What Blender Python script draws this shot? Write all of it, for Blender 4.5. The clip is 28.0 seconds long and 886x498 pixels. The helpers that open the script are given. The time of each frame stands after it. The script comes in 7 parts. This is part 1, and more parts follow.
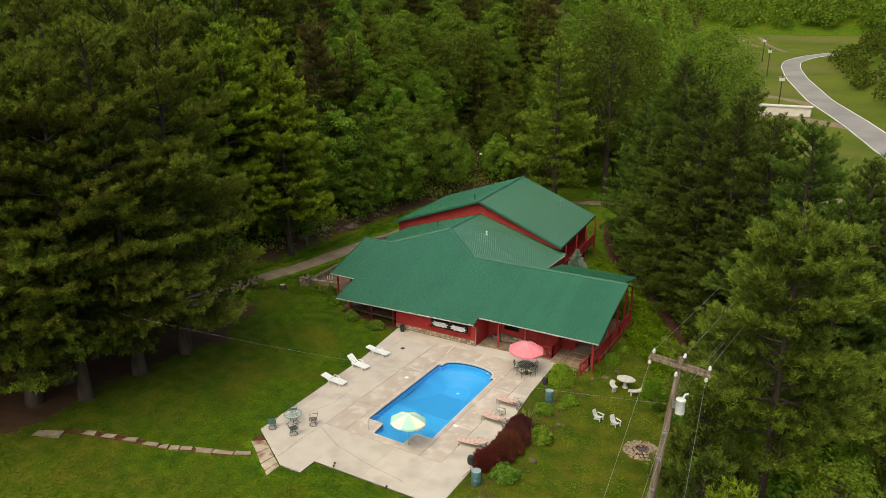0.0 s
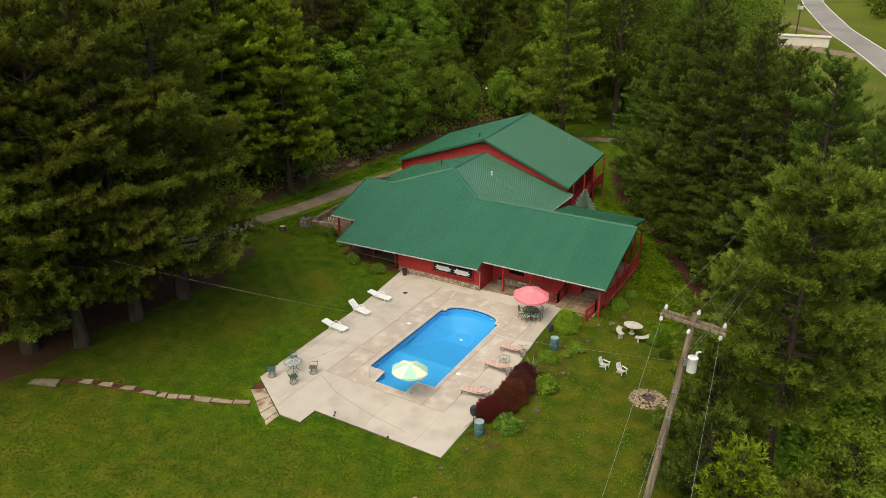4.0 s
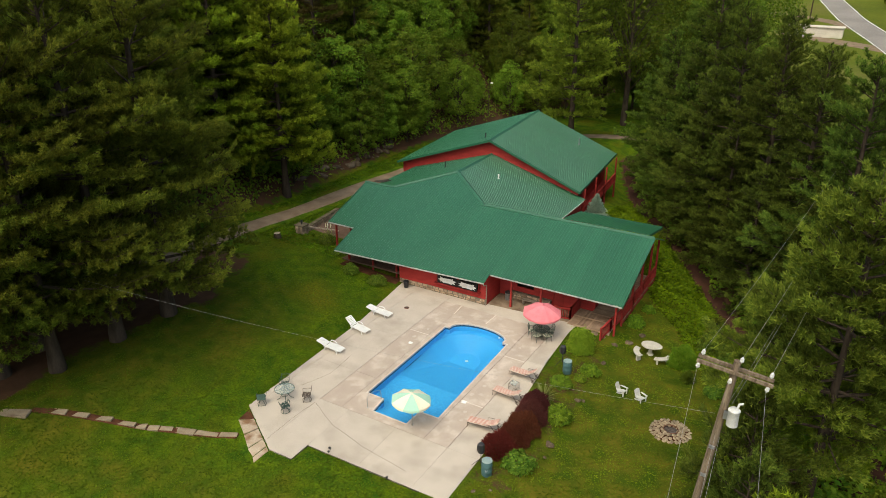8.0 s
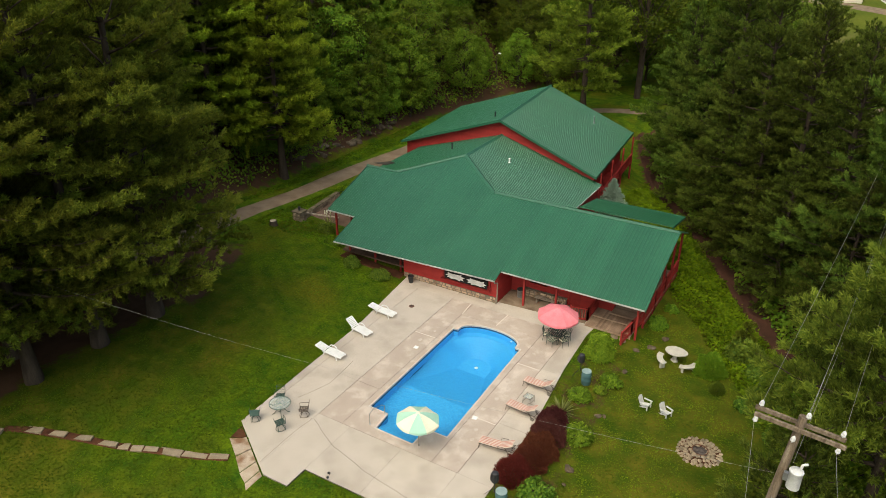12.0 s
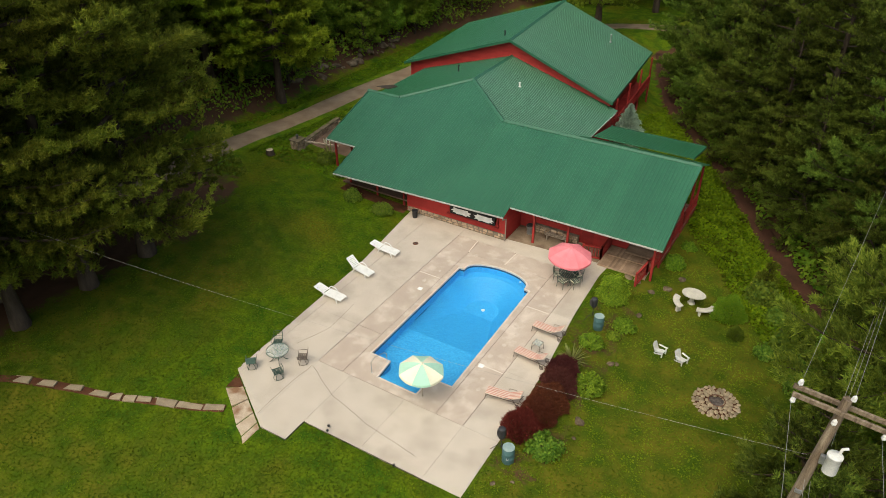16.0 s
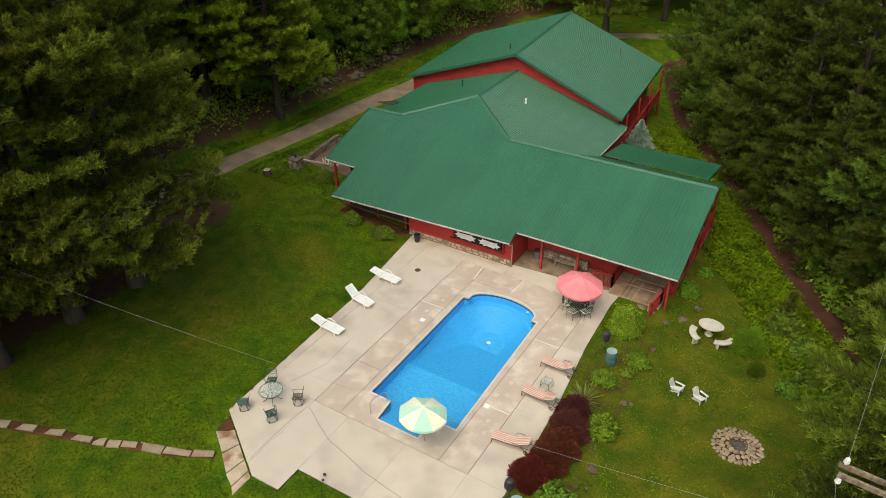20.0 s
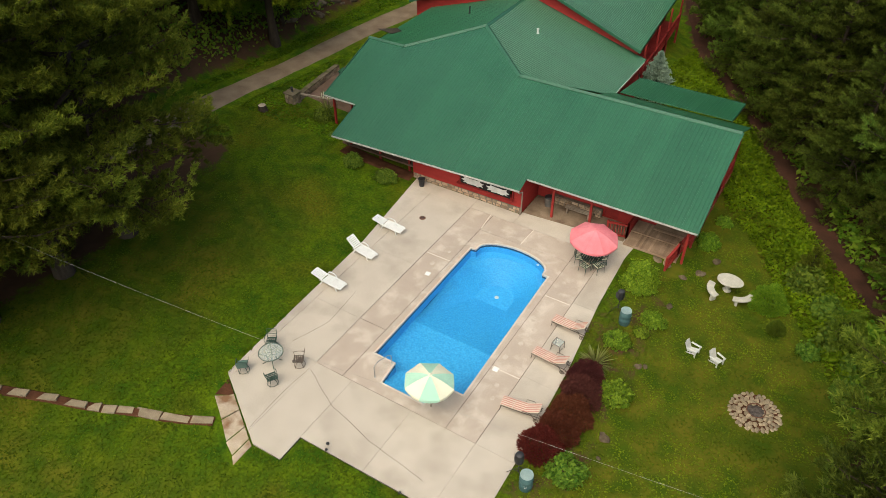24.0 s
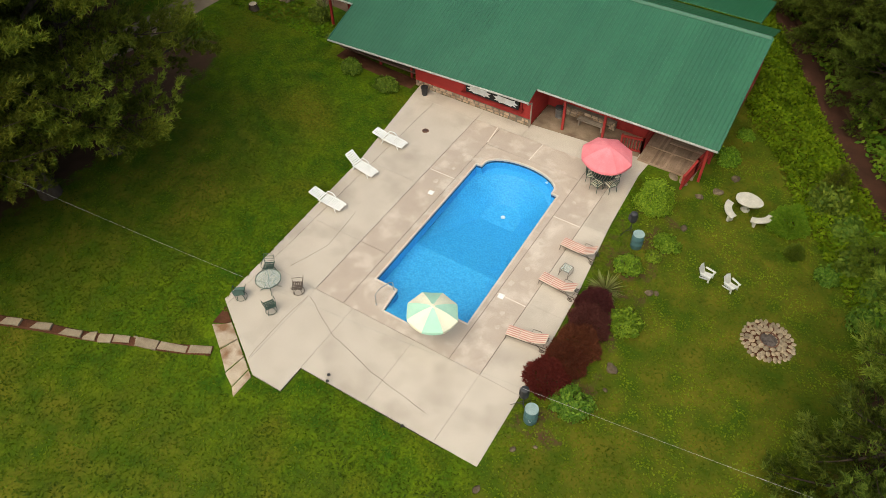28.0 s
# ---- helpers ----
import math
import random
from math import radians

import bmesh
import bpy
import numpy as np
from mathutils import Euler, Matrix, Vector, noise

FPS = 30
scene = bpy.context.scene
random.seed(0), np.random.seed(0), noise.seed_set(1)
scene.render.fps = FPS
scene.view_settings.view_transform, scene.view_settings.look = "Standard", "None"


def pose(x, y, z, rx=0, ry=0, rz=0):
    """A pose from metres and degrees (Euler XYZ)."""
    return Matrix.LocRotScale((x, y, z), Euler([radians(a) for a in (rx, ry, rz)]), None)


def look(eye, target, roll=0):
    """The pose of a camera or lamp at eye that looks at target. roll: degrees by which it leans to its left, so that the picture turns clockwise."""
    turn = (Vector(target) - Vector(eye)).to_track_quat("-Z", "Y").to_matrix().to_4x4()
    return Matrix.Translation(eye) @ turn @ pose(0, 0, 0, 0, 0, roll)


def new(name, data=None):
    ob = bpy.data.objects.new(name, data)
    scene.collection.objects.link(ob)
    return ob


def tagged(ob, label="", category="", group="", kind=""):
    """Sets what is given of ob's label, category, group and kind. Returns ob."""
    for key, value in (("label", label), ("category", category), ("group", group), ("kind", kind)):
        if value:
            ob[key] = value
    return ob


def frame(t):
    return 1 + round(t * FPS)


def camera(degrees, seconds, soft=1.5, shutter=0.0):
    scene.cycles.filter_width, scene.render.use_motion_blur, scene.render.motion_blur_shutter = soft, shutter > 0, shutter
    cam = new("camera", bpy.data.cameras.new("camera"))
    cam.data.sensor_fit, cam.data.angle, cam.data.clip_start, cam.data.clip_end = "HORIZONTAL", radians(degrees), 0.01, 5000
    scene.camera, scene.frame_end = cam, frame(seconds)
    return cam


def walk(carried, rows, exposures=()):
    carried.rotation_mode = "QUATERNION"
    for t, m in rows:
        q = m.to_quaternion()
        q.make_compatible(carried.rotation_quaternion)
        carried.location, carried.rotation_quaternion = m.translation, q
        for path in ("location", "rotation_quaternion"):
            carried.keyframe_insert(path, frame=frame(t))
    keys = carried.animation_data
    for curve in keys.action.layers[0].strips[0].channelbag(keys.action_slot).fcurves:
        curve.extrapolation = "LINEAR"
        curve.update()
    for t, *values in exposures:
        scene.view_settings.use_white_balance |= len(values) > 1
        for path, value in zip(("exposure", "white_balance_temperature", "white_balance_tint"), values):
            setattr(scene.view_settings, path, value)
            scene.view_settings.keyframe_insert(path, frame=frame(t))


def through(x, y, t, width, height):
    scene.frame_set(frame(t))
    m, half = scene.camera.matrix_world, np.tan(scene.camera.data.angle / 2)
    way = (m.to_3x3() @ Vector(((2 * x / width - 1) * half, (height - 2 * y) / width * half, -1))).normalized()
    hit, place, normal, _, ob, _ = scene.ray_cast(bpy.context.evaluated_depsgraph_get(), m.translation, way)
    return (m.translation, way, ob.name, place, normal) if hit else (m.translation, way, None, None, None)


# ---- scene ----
cam = camera(63.3, 28.0, soft=0.85)
PATH = [
    (0, (26.361, -35.394, 25.859), (25.405, -33.741, 25.264), 0.3),
    (0.5, (26.199, -35.165, 25.833), (25.245, -33.517, 25.222), 0.3),
    (1, (26.063, -34.875, 25.795), (25.11, -33.234, 25.162), 0.3),
    (1.5, (25.952, -34.575, 25.774), (25.002, -32.943, 25.117), 0.2),
    (2, (25.879, -34.319, 25.78), (24.93, -32.696, 25.1), 0.2),
    (2.5, (25.792, -34.066, 25.792), (24.845, -32.451, 25.087), 0.2),
    (3, (25.696, -33.878, 25.843), (24.752, -32.272, 25.114), 0.2),
    (3.5, (25.611, -33.753, 25.916), (24.671, -32.155, 25.165), 0.2),
    (5.5, (24.985, -32.661, 26.126), (24.052, -31.083, 25.327), 0.1),
    (6, (24.685, -32.243, 26.166), (23.752, -30.666, 25.365), 0.2),
    (6.5, (24.409, -31.706, 26.197), (23.475, -30.129, 25.398), 0.1),
    (7, (24.006, -31.15, 26.153), (23.073, -29.572, 25.354), 0.2),
    (7.5, (23.664, -30.588, 26.107), (22.728, -29.01, 25.309), 0.2),
    (8, (23.319, -30.008, 26.092), (22.381, -28.431, 25.296), 0.1),
    (8.5, (22.928, -29.487, 26.137), (21.99, -27.909, 25.342), 0.1),
    (9, (22.542, -28.96, 26.206), (21.604, -27.382, 25.411), 0.2),
    (9.5, (22.181, -28.453, 26.284), (21.243, -26.875, 25.49), 0.2),
    (10, (21.815, -27.955, 26.36), (20.877, -26.378, 25.565), 0.2),
    (10.5, (21.479, -27.534, 26.462), (20.544, -25.959, 25.659), 0.3),
    (11, (21.184, -27.108, 26.51), (20.252, -25.544, 25.682), 0.3),
    (11.5, (20.881, -26.672, 26.527), (19.955, -25.121, 25.669), 0.3),
    (12, (20.615, -26.323, 26.506), (19.695, -24.785, 25.618), 0.2),
    (12.5, (20.431, -25.942, 26.557), (19.517, -24.421, 25.635), 0.1),
    (13, (20.272, -25.602, 26.534), (19.364, -24.098, 25.578), 0.0),
    (13.5, (20.095, -25.295, 26.479), (19.196, -23.808, 25.488), -0.0),
    (15.5, (19.347, -23.965, 26.368), (18.472, -22.537, 25.275), -0.1),
    (16, (19.134, -23.651, 26.423), (18.258, -22.223, 25.331), -0.1),
    (16.5, (18.868, -23.333, 26.476), (17.993, -21.905, 25.384), -0.1),
    (17, (18.61, -23.015, 26.502), (17.735, -21.587, 25.41), -0.0),
    (17.5, (18.466, -22.748, 26.522), (17.589, -21.32, 25.43), -0.1),
    (18, (18.274, -22.428, 26.5), (17.396, -20.999, 25.411), -0.1),
    (18.5, (18.202, -22.116, 26.471), (17.318, -20.688, 25.384), -0.3),
    (19, (18.116, -21.828, 26.446), (17.229, -20.401, 25.361), -0.4),
    (19.5, (17.983, -21.559, 26.458), (17.093, -20.133, 25.375), -0.5),
    (20, (17.876, -21.333, 26.491), (16.984, -19.908, 25.408), -0.6),
    (20.5, (17.659, -21.101, 26.528), (16.768, -19.676, 25.446), -0.5),
    (22.5, (16.664, -19.961, 26.799), (15.794, -18.565, 25.661), -0.3),
    (23, (16.487, -19.579, 26.871), (15.632, -18.219, 25.679), -0.5),
    (23.5, (16.294, -19.213, 26.921), (15.456, -17.887, 25.681), -0.6),
    (24, (16.04, -18.879, 26.948), (15.217, -17.577, 25.672), -0.6),
    (24.5, (15.826, -18.58, 26.925), (15.028, -17.324, 25.589), -0.7),
    (25, (15.503, -18.225, 26.944), (14.748, -17.041, 25.519), -0.7),
    (25.5, (15.241, -17.803, 26.961), (14.503, -16.65, 25.503), -0.8),
    (26, (15.083, -17.486, 26.95), (14.345, -16.333, 25.492), -0.8),
    (26.5, (14.941, -17.241, 26.927), (14.206, -16.091, 25.465), -0.8),
    (27, (14.809, -17.051, 26.878), (14.079, -15.911, 25.406), -0.8),
    (27.5, (14.76, -16.894, 26.866), (14.034, -15.769, 25.38), -1.0),
    (28, (14.862, -16.728, 26.91), (14.135, -15.618, 25.413), -1.3),
]
walk(cam, [(t, look(eye, target, roll)) for t, eye, target, roll in PATH], exposures=[(0, 0.58, 7200, 2), (28, 0.58, 7200, 2)])

# ---- light ----
SUN_ELEV, SUN_ROT = 58.0, 182.0
world = bpy.data.worlds.new("overcast_sky")
scene.world = world
world.use_nodes = True
wn = world.node_tree.nodes
sky = wn.new("ShaderNodeTexSky")
sky.sky_type = "NISHITA"
sky.sun_disc = False
sky.sun_elevation, sky.sun_rotation = radians(SUN_ELEV), radians(SUN_ROT)
sky.air_density, sky.dust_density, sky.ozone_density = 1.0, 4.0, 1.0
world.node_tree.links.new(sky.outputs[0], wn["Background"].inputs[0])
wn["Background"].inputs[1].default_value = 0.145
sun = new("sun", bpy.data.lights.new("sun", "SUN"))
sun.data.energy, sun.data.angle, sun.data.color = 1.3, radians(75), (1.0, 0.95, 0.86)
sa = radians(SUN_ROT)
sun.matrix_world = look((0, 0, 80), (-40 * math.sin(sa), -40 * math.cos(sa), 80 - 40 * math.tan(radians(SUN_ELEV))))


# ---- mesh building ----
class Build:
    """Collects faces for one mesh."""

    def __init__(self):
        self.v, self.f = [], []

    def add(self, verts, faces):
        n = len(self.v)
        self.v += [tuple(p) for p in verts]
        self.f += [tuple(n + i for i in f) for f in faces]
        return self

    def box(self, x0, x1, y0, y1, z0, z1, m=None):
        vs = [Vector((x, y, z)) for z in (z0, z1) for x, y in ((x0, y0), (x1, y0), (x1, y1), (x0, y1))]
        if m is not None:
            vs = [m @ p for p in vs]
        return self.add(vs, [(0, 3, 2, 1), (4, 5, 6, 7), (0, 1, 5, 4), (1, 2, 6, 5), (2, 3, 7, 6), (3, 0, 4, 7)])

    def tube(self, pts, r, n=8, closed=False, caps=True):
        pts = [Vector(p) for p in pts]
        rs = r if isinstance(r, (list, tuple)) else [r] * len(pts)
        vs, fs, up = [], [], None
        k = len(pts)
        for i, p in enumerate(pts):
            a = pts[i - 1] if (i or closed) else p
            b = pts[(i + 1) % k] if (i < k - 1 or closed) else p
            d = (b - a).normalized()
            if up is None:
                up = d.orthogonal().normalized()
            up = (up - d * up.dot(d)).normalized()
            w = d.cross(up)
            for j in range(n):
                c = 2 * math.pi * j / n
                vs.append(p + (up * math.cos(c) + w * math.sin(c)) * rs[i])
        for i in range(k if closed else k - 1):
            for j in range(n):
                a, b = i * n, ((i + 1) % k) * n
                fs.append((a + j, a + (j + 1) % n, b + (j + 1) % n, b + j))
        if caps and not closed:
            fs += [tuple(range(n))[::-1], tuple(range((k - 1) * n, k * n))]
        return self.add(vs, fs)

    def lathe(self, profile, n=16, cx=0.0, cy=0.0):
        """profile: (radius, height) from the bottom up."""
        vs, fs = [], []
        for r, z in profile:
            for j in range(n):
                c = 2 * math.pi * j / n
                vs.append((cx + r * math.cos(c), cy + r * math.sin(c), z))
        for i in range(len(profile) - 1):
            for j in range(n):
                fs.append((i * n + j, i * n + (j + 1) % n, (i + 1) * n + (j + 1) % n, (i + 1) * n + j))
        fs += [tuple(range(n))[::-1], tuple(range((len(profile) - 1) * n, len(profile) * n))]
        return self.add(vs, fs)

    def prism(self, poly, z0, z1):
        n = len(poly)
        vs = [(x, y, z0) for x, y in poly] + [(x, y, z1) for x, y in poly]
        return self.add(vs, [tuple(range(n))[::-1], tuple(range(n, 2 * n))] + [(i, (i + 1) % n, n + (i + 1) % n, n + i) for i in range(n)])

    def mesh(self, name, mat, smooth=False, bevel=0.0):
        me = bpy.data.meshes.new(name)
        me.from_pydata(self.v, [], self.f)
        if bevel:
            bm = bmesh.new()
            bm.from_mesh(me)
            sharp = [e for e in bm.edges if len(e.link_faces) == 2 and e.calc_face_angle(0) > 0.5]
            bmesh.ops.bevel(bm, geom=sharp, offset=bevel, segments=2, profile=0.7, affect="EDGES", clamp_overlap=True)
            bm.to_mesh(me)
            bm.free()
        me.materials.append(mat)
        if smooth:
            me.shade_smooth()
            me.set_sharp_from_angle(angle=radians(40))
        return me

    def part(self, name, mat, parent=None, label="", smooth=False, bevel=0.0, at=None):
        ob = new(name, self.mesh(name, mat, smooth, bevel))
        ob.parent = parent
        if at is not None:
            ob.matrix_basis = at
        if label:
            ob["label"] = label
        return ob


def thing(name, m, label, category, group="", kind=""):
    ob = new(name)
    ob.empty_display_size = 0.1
    ob.matrix_basis = m
    return tagged(ob, label, category, group, kind)


# ---- materials ----
def mat_base(name, rough=0.8, metal=0.0, spec=0.3):
    m = bpy.data.materials.new(name)
    m.use_nodes = True
    b = m.node_tree.nodes["Principled BSDF"]
    b.inputs["Roughness"].default_value = rough
    b.inputs["Metallic"].default_value = metal
    b.inputs["Specular IOR Level"].default_value = spec
    return m, m.node_tree, b


def noise_mat(name, c1, c2, scale=3.0, fine=40.0, rough=0.8, bump=0.3, dist=0.01, spec=0.3, metal=0.0, vary=0.0, stretch=(1, 1, 1), c3=None, big=0.25, island=0.0, grain=(0.0, 1.0)):
    """Two colours mixed by noise at two scales, fine grain and relief; vary: brightness by object."""
    m, nt, b = mat_base(name, rough, metal, spec)
    N, L = nt.nodes.new, nt.links.new
    tc, mp = N("ShaderNodeTexCoord"), N("ShaderNodeMapping")
    mp.inputs["Scale"].default_value = stretch
    L(tc.outputs["Object"], mp.inputs[0])
    n1, n2 = N("ShaderNodeTexNoise"), N("ShaderNodeTexNoise")
    n1.inputs["Scale"].default_value, n2.inputs["Scale"].default_value = scale, fine
    n1.inputs["Detail"].default_value, n2.inputs["Detail"].default_value = 5, 3
    L(mp.outputs[0], n1.inputs["Vector"])
    L(mp.outputs[0], n2.inputs["Vector"])
    mix = N("ShaderNodeMix")
    mix.data_type = "RGBA"
    mix.inputs[6].default_value, mix.inputs[7].default_value = (*c1, 1), (*c2, 1)
    mr = N("ShaderNodeMapRange")
    mr.inputs[1].default_value, mr.inputs[2].default_value = 0.35, 0.65
    L(n1.outputs[0], mr.inputs[0])
    L(mr.outputs[0], mix.inputs[0])
    col = mix.outputs[2]
    if c3 is not None:
        n3, mr3, mx3 = N("ShaderNodeTexNoise"), N("ShaderNodeMapRange"), N("ShaderNodeMix")
        n3.inputs["Scale"].default_value, n3.inputs["Detail"].default_value = big, 6
        L(mp.outputs[0], n3.inputs["Vector"])
        mr3.inputs[1].default_value, mr3.inputs[2].default_value = 0.5, 0.68
        L(n3.outputs[0], mr3.inputs[0])
        mx3.data_type = "RGBA"
        mx3.inputs[7].default_value = (*c3, 1)
        L(mr3.outputs[0], mx3.inputs[0])
        L(col, mx3.inputs[6])
        col = mx3.outputs[2]
    hv = N("ShaderNodeHueSaturation")
    L(col, hv.inputs["Color"])
    val = N("ShaderNodeMapRange")
    val.inputs[1].default_value, val.inputs[2].default_value = grain
    val.inputs[3].default_value, val.inputs[4].default_value = 0.72, 1.28
    L(n2.outputs[0], val.inputs[0])
    last = val.outputs[0]
    if vary or island:
        if island:
            oi = N("ShaderNodeNewGeometry").outputs["Random Per Island"]
        else:
            oi = N("ShaderNodeObjectInfo").outputs["Random"]
        amount = island or vary
        mv, mu = N("ShaderNodeMapRange"), N("ShaderNodeMath")
        mv.inputs[3].default_value, mv.inputs[4].default_value = 1 - amount, 1 + amount
        mu.operation = "MULTIPLY"
        L(oi, mv.inputs[0])
        L(mv.outputs[0], mu.inputs[0])
        L(last, mu.inputs[1])
        last = mu.outputs[0]
    L(last, hv.inputs["Value"])
    L(hv.outputs[0], b.inputs["Base Color"])
    if bump:
        bp = N("ShaderNodeBump")
        bp.inputs["Strength"].default_value, bp.inputs["Distance"].default_value = bump, dist
        L(n2.outputs[0], bp.inputs["Height"])
        L(bp.outputs[0], b.inputs["Normal"])
    return m


def leaf_mat(name, c1, c2, rough=0.55, through=0.25, tip=0.0, mottle=0.0, spread=(0.62, 1.4)):
    """Foliage: colour by leaf and by plant; tip: lighter new shoots at the limb ends, with crown shade painted into the
    inner needles; mottle: patches of a slow noise; lets some light through.
    """
    m, nt, b = mat_base(name, rough, 0, 0.10)
    N, L = nt.nodes.new, nt.links.new
    geo, oi = N("ShaderNodeNewGeometry"), N("ShaderNodeObjectInfo")
    mix, hv = N("ShaderNodeMix"), N("ShaderNodeHueSaturation")
    mix.data_type = "RGBA"
    mix.inputs[6].default_value, mix.inputs[7].default_value = (*c1, 1), (*c2, 1)
    L(geo.outputs["Random Per Island"], mix.inputs[0])
    mv, mh = N("ShaderNodeMapRange"), N("ShaderNodeMapRange")
    mv.inputs[3].default_value, mv.inputs[4].default_value = spread
    mh.inputs[3].default_value, mh.inputs[4].default_value = 0.48, 0.515
    L(oi.outputs["Random"], mv.inputs[0])
    L(oi.outputs["Random"], mh.inputs[0])
    value = mv.outputs[0]
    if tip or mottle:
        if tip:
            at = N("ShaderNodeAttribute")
            at.attribute_name = "growth_shade"
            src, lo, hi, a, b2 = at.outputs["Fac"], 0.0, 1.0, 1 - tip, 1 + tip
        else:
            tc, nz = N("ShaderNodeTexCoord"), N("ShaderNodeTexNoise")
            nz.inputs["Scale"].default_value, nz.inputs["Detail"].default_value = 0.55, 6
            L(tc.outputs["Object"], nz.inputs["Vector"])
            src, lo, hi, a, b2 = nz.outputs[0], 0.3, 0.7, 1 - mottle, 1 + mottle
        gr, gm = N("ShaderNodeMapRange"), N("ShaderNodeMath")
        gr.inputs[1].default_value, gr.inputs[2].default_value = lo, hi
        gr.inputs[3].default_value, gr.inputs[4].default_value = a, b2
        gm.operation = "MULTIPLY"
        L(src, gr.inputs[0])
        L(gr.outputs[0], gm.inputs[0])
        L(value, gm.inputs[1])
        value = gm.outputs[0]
    L(value, hv.inputs["Value"])
    L(mh.outputs[0], hv.inputs["Hue"])
    L(mix.outputs[2], hv.inputs["Color"])
    L(hv.outputs[0], b.inputs["Base Color"])
    tr, ms = N("ShaderNodeBsdfTranslucent"), N("ShaderNodeMixShader")
    L(hv.outputs[0], tr.inputs[0])
    ms.inputs[0].default_value = through
    L(b.outputs[0], ms.inputs[1])
    L(tr.outputs[0], ms.inputs[2])
    L(ms.outputs[0], nt.nodes["Material Output"].inputs[0])
    return m


M_GRASS = noise_mat("lawn_grass", (0.028, 0.074, 0.003), (0.080, 0.124, 0.004), 1.0, 7.0, 0.9, 0.35, 0.05, 0.10, c3=(0.094, 0.098, 0.006), big=0.22, grain=(0.34, 0.66))


def add_bare(m):
    """Lets the ground's bare-soil share show as pine straw and leaf litter."""
    nt = m.node_tree
    N, L = nt.nodes.new, nt.links.new
    b = nt.nodes["Principled BSDF"]
    old = b.inputs["Base Color"].links[0].from_socket
    dry_shade, dm, dc = N("ShaderNodeAttribute"), N("ShaderNodeMix"), N("ShaderNodeMix")
    dry_shade.attribute_name = "dry_shade"
    dm.data_type = dc.data_type = "RGBA"
    dn = N("ShaderNodeTexNoise")
    dn.inputs["Scale"].default_value, dn.inputs["Detail"].default_value = 0.9, 7
    L(N("ShaderNodeTexCoord").outputs["Object"], dn.inputs["Vector"])
    # yellowed grass; its darker tone also paints shade into the west and south lawn
    dc.inputs[6].default_value, dc.inputs[7].default_value = (0.034, 0.064, 0.003, 1), (0.108, 0.098, 0.010, 1)
    dmr = N("ShaderNodeMapRange")
    dmr.inputs[1].default_value, dmr.inputs[2].default_value = 0.36, 0.66
    L(dn.outputs[0], dmr.inputs[0])
    L(dmr.outputs[0], dc.inputs[0])
    L(dry_shade.outputs["Fac"], dm.inputs[0])
    L(old, dm.inputs[6])
    L(dc.outputs[2], dm.inputs[7])
    old = dm.outputs[2]
    at, ns, mx, ad, mr, soil = N("ShaderNodeAttribute"), N("ShaderNodeTexNoise"), N("ShaderNodeMix"), N("ShaderNodeMath"), N("ShaderNodeMapRange"), N("ShaderNodeMix")
    at.attribute_name = "bare"
    ns.inputs["Scale"].default_value, ns.inputs["Detail"].default_value = 1.4, 6
    tc = N("ShaderNodeTexCoord")
    L(tc.outputs["Object"], ns.inputs["Vector"])
    L(at.outputs["Fac"], ad.inputs[0])
    L(ns.outputs[0], ad.inputs[1])
    L(ad.outputs[0], mr.inputs[0])
    mr.inputs[1].default_value, mr.inputs[2].default_value = 0.9, 1.1
    soil.data_type = mx.data_type = "RGBA"
    soil.inputs[6].default_value, soil.inputs[7].default_value = (0.040, 0.022, 0.012, 1), (0.095, 0.050, 0.028, 1)
    L(ns.outputs[0], soil.inputs[0])
    L(mr.outputs[0], mx.inputs[0])
    L(old, mx.inputs[6])
    L(soil.outputs[2], mx.inputs[7])
    L(mx.outputs[2], b.inputs["Base Color"])


add_bare(M_GRASS)
M_DIRT = noise_mat("pine_straw_dirt", (0.060, 0.024, 0.013), (0.100, 0.042, 0.023), 1.5, 14, 0.95, 0.5, 0.03, 0.1)
M_CREEK = noise_mat("dark_red_creek_mud", (0.036, 0.015, 0.009), (0.066, 0.027, 0.016), 0.8, 12, 0.8, 0.5, 0.03, 0.2)
M_DRIVE = noise_mat("gravel_drive", (0.160, 0.116, 0.078), (0.225, 0.170, 0.118), 0.8, 25, 0.95, 0.6, 0.02, 0.1)
M_ROAD = noise_mat("road_asphalt", (0.20, 0.185, 0.17), (0.26, 0.24, 0.22), 0.08, 3, 0.9, 0.2, 0.01, 0.2)
M_CONC = noise_mat("deck_concrete", (0.450, 0.394, 0.332), (0.497, 0.440, 0.374), 0.7, 22, 0.85, 0.10, 0.004, 0.25, vary=0.04, c3=(0.385, 0.332, 0.278), big=0.45)
M_CONC_DARK = noise_mat("older_deck_concrete", (0.400, 0.330, 0.273), (0.445, 0.372, 0.312), 0.9, 22, 0.85, 0.10, 0.004, 0.25, vary=0.04, c3=(0.535, 0.465, 0.40), big=0.95)
M_ROOF = noise_mat("green_metal_roof", (0.018, 0.100, 0.049), (0.023, 0.113, 0.056), 0.4, 5, 0.33, 0.05, 0.003, 0.62, vary=0.06)
M_RED = noise_mat("barn_red_siding", (0.30, 0.022, 0.020), (0.36, 0.032, 0.028), 1.2, 30, 0.7, 0.2, 0.004, 0.3, vary=0.10)
M_REDPOST = noise_mat("red_painted_timber", (0.24, 0.020, 0.018), (0.31, 0.030, 0.026), 2.0, 30, 0.7, 0.2, 0.004, 0.3, vary=0.1)
M_GUTTER = noise_mat("dull_white_gutter", (0.34, 0.34, 0.31), (0.44, 0.44, 0.40), 2, 30, 0.6, 0.1, 0.002)
